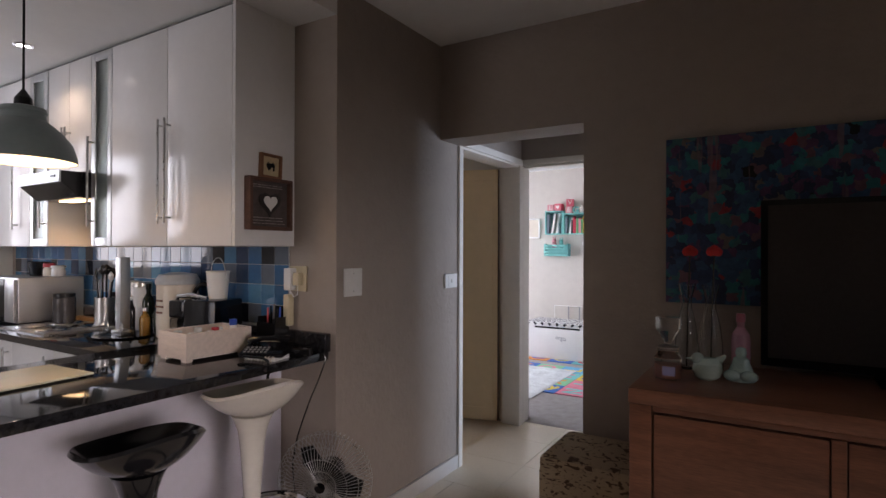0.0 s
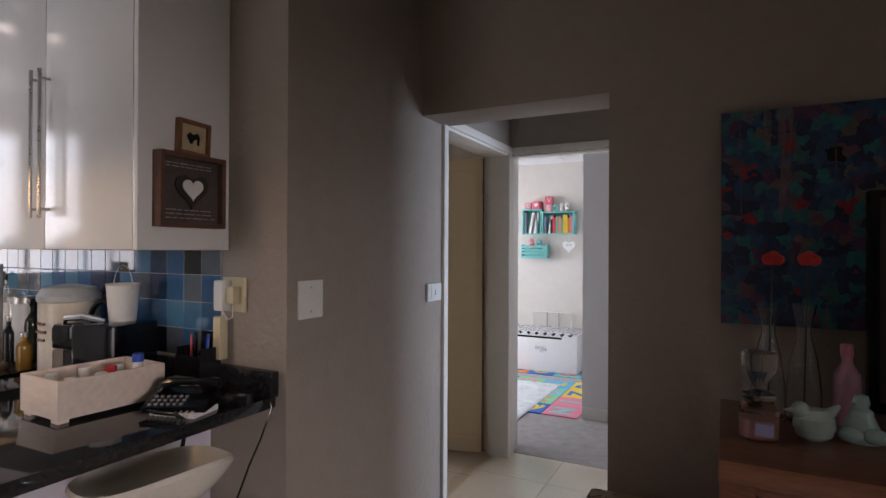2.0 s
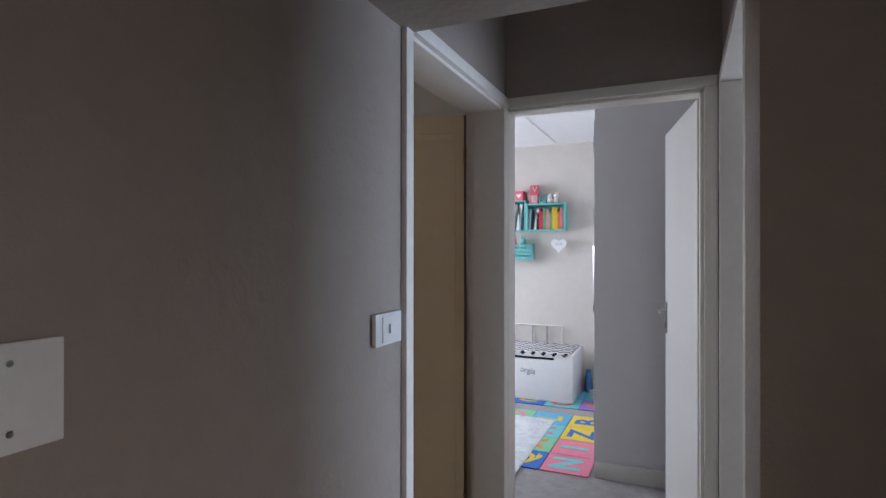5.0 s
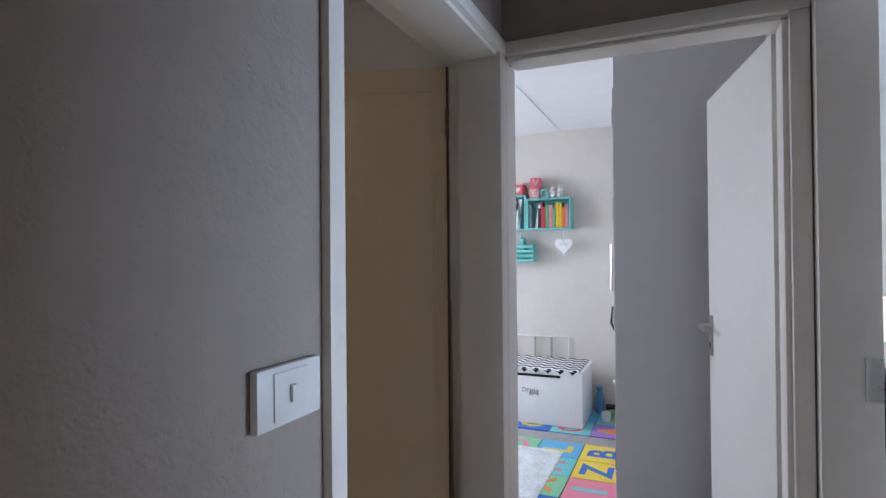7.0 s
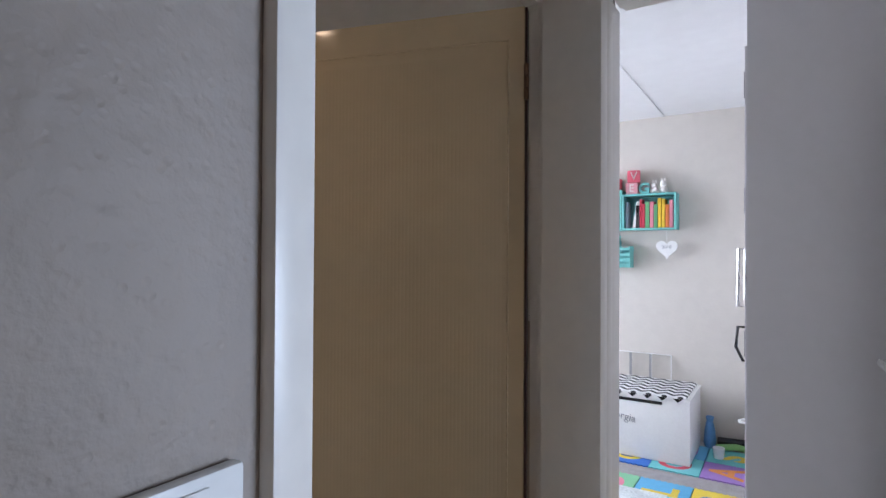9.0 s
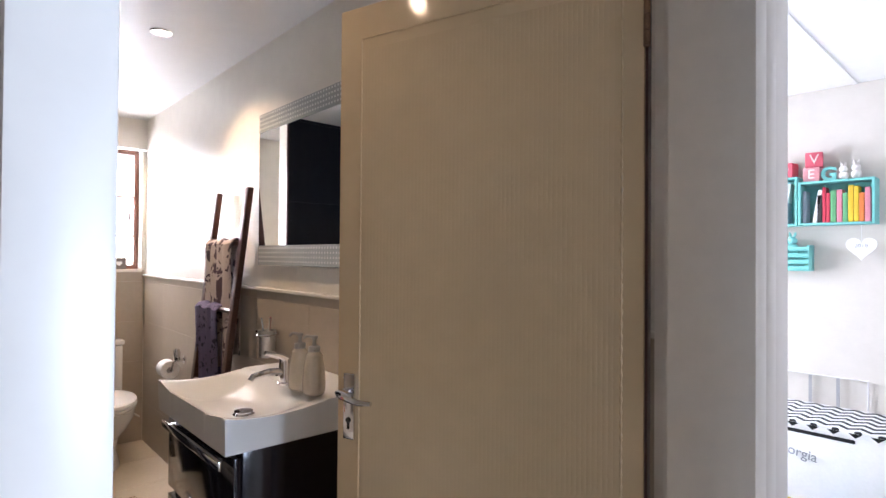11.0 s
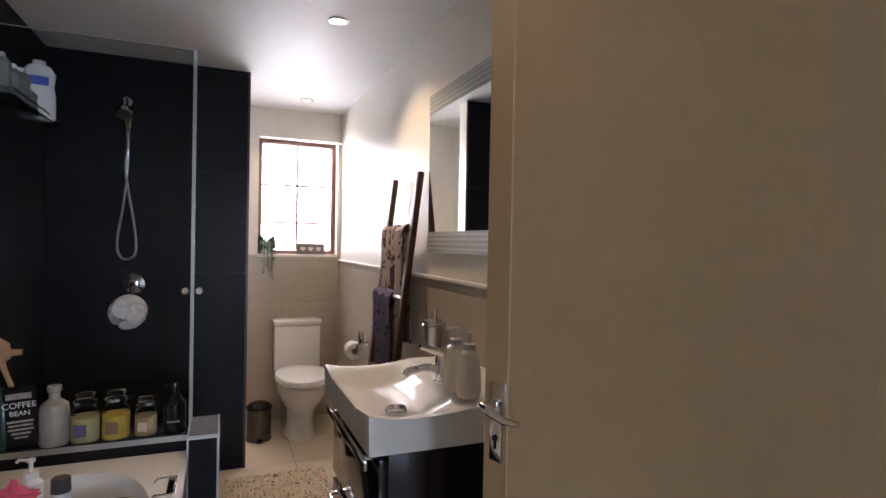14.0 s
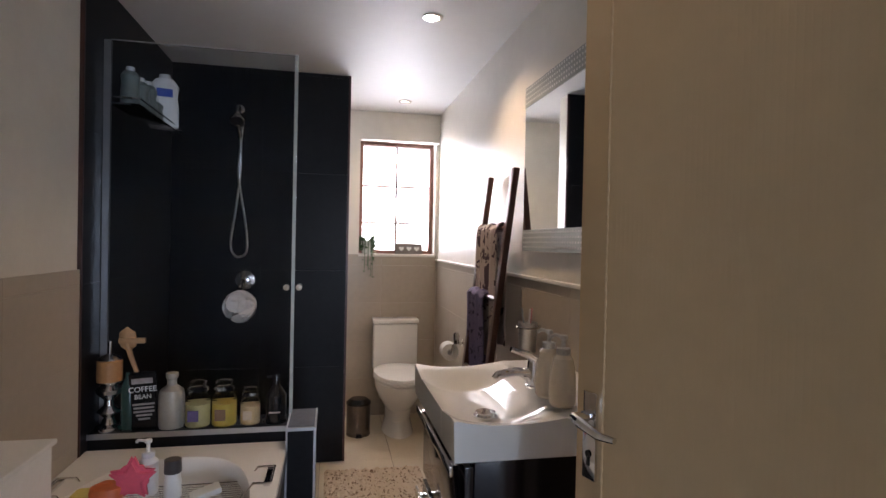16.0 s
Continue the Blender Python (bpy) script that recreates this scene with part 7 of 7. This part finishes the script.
box_part("rim", (-0.06, -0.0, 0.219), (0.06, 0.001, 0.2215), PLASTIC_B, pb)
tp = thing("toilet_roll_holder", "chrome holder with a white toilet roll", "toilet roll", pose(-4.95, 4.347, 0.655))
bm = bmesh.new()
lathe(bm, [(0.025, 0), (0.025, 0.008), (0.01, 0.012), (0.01, 0.05)], m=pose(0.07, 0, 0.06, 90), seg=16)
tube(bm, [(0.07, -0.05, 0.06), (0.07, -0.07, 0.05), (0.07, -0.08, 0.0), (-0.06, -0.08, 0.0)], 0.007, 8)
lathe(bm, [(0.02, 0), (0.022, 0.05), (0.014, 0.07), (0, 0.072)], at=(0.07, -0.05, 0.06), seg=14)
part("holder", bm, CHROME, tp)
bm = bmesh.new()
lathe(bm, [(0.02, -0.05), (0.055, -0.05), (0.055, 0.05), (0.02, 0.05), (0.02, -0.05)], m=pose(0.0, -0.08, 0.0, 0, 90), seg=32)
part("roll", bm, material("soft white paper", (0.76, 0.75, 0.73), 0.95), tp)

# ladder with towels
lad = thing("towel_ladder", "dark mahogany ladder leaning on the bathroom wall", "ladder")
for x in (-3.88, -4.28):
    bm = bmesh.new()
    box(bm, (-0.022, -0.014, 0), (0.022, 0.014, 1.75), 0.004, m=pose(x, 4.12, -0.035, -6.7, 0, 0))
    part("rail", bm, WOOD_DARK, lad)
RUNGS = (0.35, 0.72, 1.10, 1.425)
for z in RUNGS:
    bm = bmesh.new()
    tube(bm, [(-4.265, 4.12 + z * 0.1175, z), (-3.895, 4.12 + z * 0.1175, z)], 0.013, 8)
    part("rung", bm, WOOD_DARK, lad)


def towel(z, drop_f, drop_b, x0, x1, mat, label, seed):
    bm = bmesh.new()
    rt = random.Random(seed)
    y = 4.12 + z * 0.1175
    path = []
    for k in range(13):
        f = k / 12
        path.append((y - 0.022 - 0.006 * f - 0.03 * f * 0.1, z - drop_f * (1 - f)))
    for a in (150, 120, 90, 60, 30):
        path.append((y + 0.020 * math.cos(radians(a)), z + 0.012 + 0.012 * math.sin(radians(a))))
    for k in range(9):
        path.append((y + 0.020, z - drop_b * k / 8))
    nxx = 28
    grid = [[bm.verts.new((x0 + (x1 - x0) * i / nxx, py - 0.010 * math.sin(i * 0.9 + seed) * (0.3 + 0.7 * min(1, abs(z - pz) / 0.2)) * (1 if py < y else 0.3), pz + 0.006 * math.sin(i * 0.5 + seed))) for i in range(nxx + 1)] for py, pz in path]
    for a, b in zip(grid, grid[1:]):
        for i in range(nxx):
            bm.faces.new((a[i], a[i + 1], b[i + 1], b[i]))
    ob = solid("towel", bm, mat, label, "towel", "towels on the ladder")
    md = ob.modifiers.new("thick", 'SOLIDIFY')
    md.thickness, md.offset = 0.006, 0


def print_fabric(name, c0, c1, scale, edge=0.5):
    m = bpy.data.materials.new(name)
    m.use_nodes = True
    nn, ll = links_of(m)
    tc = nn.new("ShaderNodeTexCoord")
    v = nn.new("ShaderNodeTexVoronoi")
    v.inputs["Scale"].default_value = scale
    q = nn.new("ShaderNodeTexNoise")
    q.inputs["Scale"].default_value, q.inputs["Distortion"].default_value = scale * 0.9, 2.0
    f = nn.new("ShaderNodeTexNoise")
    f.inputs["Scale"].default_value = 300
    for t in (v, q, f):
        ll.new(tc.outputs["Object"], t.inputs["Vector"])
    ad = nn.new("ShaderNodeMath")
    ad.operation = 'MULTIPLY_ADD'
    ad.inputs[1].default_value = 0.5
    ll.new(v.outputs["Distance"], ad.inputs[0])
    ll.new(q.outputs["Fac"], ad.inputs[2])
    r = nn.new("ShaderNodeValToRGB")
    r.color_ramp.elements[0].position, r.color_ramp.elements[0].color = edge + 0.16, (*c0, 1)
    r.color_ramp.elements[1].position, r.color_ramp.elements[1].color = edge + 0.22, (*c1, 1)
    ll.new(ad.outputs[0], r.inputs[0])
    b = nn["Principled BSDF"]
    ll.new(r.outputs[0], b.inputs["Base Color"])
    b.inputs["Roughness"].default_value = 0.95
    bb = nn.new("ShaderNodeBump")
    bb.inputs["Strength"].default_value, bb.inputs["Distance"].default_value = 0.7, 0.003
    ll.new(f.outputs["Fac"], bb.inputs["Height"])
    ll.new(bb.outputs[0], b.inputs["Normal"])
    return m


towel(1.425, 0.62, 0.55, -4.27, -3.93, print_fabric("brown and white print towelling", (0.09, 0.055, 0.07), (0.50, 0.42, 0.38), 14), "brown and white flower-print towel on the ladder", 1)
towel(1.10, 0.42, 0.36, -4.32, -4.02, print_fabric("purple towelling", (0.035, 0.03, 0.065), (0.13, 0.11, 0.2), 26, 0.42), "dark purple towel folded over the ladder", 4)

# mirror
mir = thing("mirror", "frameless wall mirror with dotted frosted bands", "mirror", pose(-3.315, 4.3575, 1.327))
box_part("glass", (-0.485, -0.020, 0.0), (0.48, 0.0, 0.715), MIRROR, mir)
FROSTB = material("frosted mirror band", (0.34, 0.37, 0.36), 0.4, metal=0.2, vary=0.02)
for z0, z1 in ((0.0, 0.092), (0.627, 0.715)):
    b = box_part("frosted_band", (-0.484, -0.0225, z0 + 0.001), (0.479, -0.0203, z1 - 0.001), FROSTB, mir)
    DOT = PLASTIC_W
    bm = bmesh.new()
    for i in range(44):
        for j in range(4):
            x, z = -0.465 + 0.0215 * i, z0 + 0.018 + 0.02 * j
            box(bm, (x - 0.004, -0.0236, z - 0.004), (x + 0.004, -0.0226, z + 0.004))
    tagged(part("dots", bm, DOT, b), kind="stuff")

# vanity and basin
van = thing("vanity_unit", "glossy black vanity unit with chrome drawer edges", "vanity", pose(-3.14, 4.08, 0))
VB = material("black gloss lacquer", (0.012, 0.010, 0.014), 0.1)
box_part("body", (-0.30, -0.21, 0.22), (0.31, 0.235, 0.808), VB, van, 0.003)
for z0, z1 in ((0.53, 0.79), (0.24, 0.50)):
    d = box_part("drawer", (-0.30, -0.235, z0), (0.31, -0.212, z1), VB, van, 0.002)
    bm = bmesh.new()
    box(bm, (-0.27, -0.268, z1 - 0.035), (0.28, -0.259, z1 - 0.008), 0.002)
    for x in (-0.22, 0.22):
        box(bm, (x - 0.006, -0.26, z1 - 0.027), (x + 0.006, -0.2352, z1 - 0.017))
    part("handle", bm, CHROME, d, "flat chrome bar handle")
for sx in (-0.25, 0.26):
    for sy in (-0.17, 0.19):
        box_part("leg", (sx - 0.02, sy - 0.02, -0.035), (sx + 0.02, sy + 0.02, 0.221), VB, van)
basin = thing("wash_basin", "large white ceramic basin with a wavy rim", "basin", pose(-3.13, 4.077, 0.81))
bm = bmesh.new()
BX, BY = 0.322, 0.268
NX, NY = 56, 44


def basin_z(u, v):
    q = (v + 0.46) / 0.64
    f = max(0.0, 1 - q * q) ** 0.85
    s = min(1.0, (1 - abs(u)) / 0.5)
    s = s * s * (3 - 2 * s)
    return 0.108 + 0.006 * max(0.0, -v) ** 4 - (0.018 + 0.052 * s) * f


g = [[bm.verts.new((BX * (2 * i / NX - 1), BY * (2 * j / NY - 1), basin_z(2 * i / NX - 1, 2 * j / NY - 1))) for j in range(NY + 1)] for i in range(NX + 1)]
for i in range(NX):
    for j in range(NY):
        bm.faces.new((g[i][j], g[i + 1][j], g[i + 1][j + 1], g[i][j + 1]))
loopv = [g[i][0] for i in range(NX + 1)] + [g[NX][j] for j in range(1, NY + 1)] + [g[i][NY] for i in range(NX - 1, -1, -1)] + [g[0][j] for j in range(NY - 1, 0, -1)]
low = [bm.verts.new((v.co.x * 0.985, v.co.y * 0.985, 0.0)) for v in loopv]
for k in range(len(loopv)):
    k2 = (k + 1) % len(loopv)
    bm.faces.new((loopv[k2], loopv[k], low[k], low[k2]))
bm.faces.new(low)
edges = [e for e in bm.edges if all(v in set(loopv) for v in e.verts) and len(e.link_faces) == 2]
bmesh.ops.bevel(bm, geom=edges, offset=0.008, segments=3, affect='EDGES', profile=0.5)
part("bowl", bm, CERAMIC, basin)
bm = bmesh.new()
lathe(bm, [(0.034, 0), (0.034, 0.005), (0.024, 0.005), (0.024, 0.014), (0.03, 0.015), (0.016, 0.015), (0, 0.016)], at=(0.105, -0.125, 0.0435), seg=28)
part("plug", bm, CHROME, basin, "chrome pop-up plug")
tap = thing("basin_tap", "chrome lever basin mixer tap", "tap", pose(-3.065, 4.115, 0.9222))
bm = bmesh.new()
lathe(bm, [(0.026, 0), (0.026, 0.006), (0.022, 0.01), (0.021, 0.075), (0.018, 0.085), (0, 0.087)], seg=24)
part("body", bm, CHROME, tap)
bm = bmesh.new()
tube(bm, [(0, -0.012, 0.045), (0, -0.06, 0.050), (0, -0.115, 0.042), (0, -0.125, 0.030)], [0.015, 0.013, 0.011, 0.010], 12)
part("spout", bm, CHROME, tap)
bm = bmesh.new()
tube(bm, [(0, 0.0, 0.085), (0.0, -0.02, 0.10), (0, -0.075, 0.118)], [0.018, 0.012, 0.008], 10)
part("lever", bm, CHROME, tap)
for x, y in ((-2.880, 4.125), (-2.968, 4.120)):
    sd = thing("soap_dispenser", "fluted cream ceramic soap dispenser with a steel pump", "soap dispenser", pose(x, y, 0.9222), "soap dispensers")
    bm = bmesh.new()
    nseg = 40
    rows = []
    for r, z in ((0.030, 0), (0.036, 0.008), (0.037, 0.04), (0.033, 0.09), (0.026, 0.128), (0.018, 0.138)):
        rows.append([(r * (1 + 0.035 * (1 if 0.01 < z < 0.12 else 0) * math.cos(8 * 2 * math.pi * q / nseg)) * math.cos(2 * math.pi * q / nseg), r * (1 + 0.035 * (1 if 0.01 < z < 0.12 else 0) * math.cos(8 * 2 * math.pi * q / nseg)) * math.sin(2 * math.pi * q / nseg), z) for q in range(nseg)])
    loft(bm, rows)
    part("bottle", bm, CREAM_PL, sd)
    bm = bmesh.new()
    lathe(bm, [(0.019, 0.1385), (0.019, 0.155), (0.006, 0.158), (0.006, 0.178), (0.011, 0.18), (0.010, 0.19), (0, 0.192)], seg=18)
    tube(bm, [(0, 0, 0.185), (-0.03, -0.012, 0.187), (-0.042, -0.017, 0.178)], 0.0045, 8)
    part("pump", bm, STEEL, sd)
hold = thing("toothbrush_holder", "steel tumbler in a wall holder with a glass beside it", "tumbler", pose(-3.60, 4.348, 0.93))
bm = bmesh.new()
lathe(bm, [(0.034, -0.01), (0.040, 0.11), (0.037, 0.11), (0.031, -0.005), (0, -0.005)], at=(0, -0.055, 0), seg=26)
part("tumbler", bm, STEEL, hold)
bm = bmesh.new()
tube(bm, [(0.043 * math.cos(a), -0.055 + 0.043 * math.sin(a), 0.09) for a in [2 * math.pi * q / 24 for q in range(24)]], 0.004, 6, True)
tube(bm, [(0, -0.012, 0.09), (0, 0.0, 0.09)], 0.008, 8)
tube(bm, [(-0.04, -0.05, 0.09), (-0.12, -0.05, 0.09), (-0.13, -0.02, 0.09)], 0.006, 8)
part("bracket", bm, CHROME, hold)
for k in range(3):
    bm = bmesh.new()
    tube(bm, [(0.0, -0.055, 0.0), (0.025 * math.cos(k * 2.1), -0.055 + 0.025 * math.sin(k * 2.1), 0.165)], 0.004, 6)
    part("toothbrush", bm, [PLASTIC_W, PINKL, BOOKS[4]][k], hold)

# bath mat
bm = bmesh.new()
rm = random.Random(21)
nx, ny = 40, 40
vs = [[bm.verts.new((-4.80 + 0.75 * i / nx, 3.49 + 0.57 * j / ny, -0.023 + 0.022 * rm.random() * (0 < i < nx) * (0 < j < ny))) for j in range(ny + 1)] for i in range(nx + 1)]
for i in range(nx):
    for j in range(ny):
        bm.faces.new((vs[i][j], vs[i + 1][j], vs[i + 1][j + 1], vs[i][j + 1]))
ext = bmesh.ops.extrude_face_region(bm, geom=bm.faces[:])
for v in ext["geom"]:
    if isinstance(v, bmesh.types.BMVert):
        v.co.z = -0.0345
solid("bath_mat", bm, print_fabric("beige tufted pile with brown flecks", (0.17, 0.10, 0.055), (0.58, 0.47, 0.34), 42, 0.42), "beige tufted bath mat with brown flecks", "bath mat")

# kitchen window joinery
kwin = tagged(new("window_2"), "white timber kitchen window with small panes", "window", kind="structure")
bm = bmesh.new()
for lo, hi in (((-5.06, 0.372, 1.172), (-5.01, 0.41, 2.198)), ((-5.06, 1.49, 1.172), (-5.01, 1.528, 2.198)), ((-5.06, 0.411, 1.172), (-5.01, 1.489, 1.20)), ((-5.06, 0.411, 2.16), (-5.01, 1.489, 2.198))):
    box(bm, lo, hi, 0.003)
part("window_frame", bm, FRAME_WHITE, kwin)
for k in range(1, 5):
    box_part("glazing_bar", (-5.045, 0.411 + 0.2156 * k - 0.012, 1.201), (-5.025, 0.411 + 0.2156 * k + 0.012, 2.159), FRAME_WHITE, kwin)
for k in range(1, 4):
    box_part("cross_bar", (-5.044, 0.411, 1.20 + 0.24 * k - 0.011), (-5.026, 1.489, 1.20 + 0.24 * k + 0.011), FRAME_WHITE, kwin)

# ---- floor tiles and kitchen wall tiles ----


def floor_tiles(parent, x0, x1, y0, y1, s, z):
    bm = bmesh.new()
    box(bm, (0.0015, 0.0015, -0.008), (s - 0.0015, s - 0.0015, 0), 0.0012)
    me = None
    x = x0
    while x < x1 - 0.02:
        y = y0
        while y < y1 - 0.02:
            sx, sy = min(1.0, (x1 - x) / s), min(1.0, (y1 - y) / s)
            if me is None:
                ob = part("tile", bm, FLOOR_TILE, parent, "", False)
                me = ob.data
            else:
                ob = new("tile", me)
                ob.parent = parent
            ob.location = (x, y, z)
            ob.scale = (sx, sy, 1)
            y += s
        x += s


fl = bpy.data.objects["floor_living"]
floor_tiles(fl, -1.70, -0.735, 3.04, 4.33, 0.45, 0.0)
floor_tiles(fl, -1.95, 3.6, -2.36, 3.04, 0.45, 0.0)
floor_tiles(bpy.data.objects["floor_bathroom"], -5.86, -1.705, 2.56, 4.36, 0.45, -0.035)

wk = bpy.data.objects["wall_kitchen"]
rk = random.Random(5)
TW = 0.0975
shapes = {}
for j, (z0, z1) in enumerate(((0.987, 0.994), (0.994, 1.094), (1.094, 1.194), (1.194, 1.294), (1.294, 1.384))):
    if j == 0:
        continue
    bm = bmesh.new()
    box(bm, (0.001, -0.007, 0.001), (TW - 0.001, 0, z1 - z0 - 0.001), 0.0018)
    ob = part("tile", bm, TILE_COLOURS[0], wk, "", False)
    shapes[j] = []
    for c in range(5):
        me = ob.data.copy()
        me.materials.clear()
        me.materials.append(TILE_COLOURS[c])
        shapes[j].append(me)
    first_ob = ob
    for i in range(31):
        x = -1.903 - TW * (i + 1)
        if i:
            ob = new("tile", shapes[j][0])
            ob.parent = wk
        else:
            ob = first_ob
        ob.data = shapes[j][rk.choice((0, 0, 1, 1, 1, 2, 2, 3, 4, 4))]
        ob.location = (x, 2.1385, z0)
structure("trim", [((-4.93, 2.1345, 0.985), (-1.903, 2.1395, 1.3845))], material("pale tile grout", (0.45, 0.47, 0.48), 0.8), "pale grout behind the blue kitchen tiles", "grout")
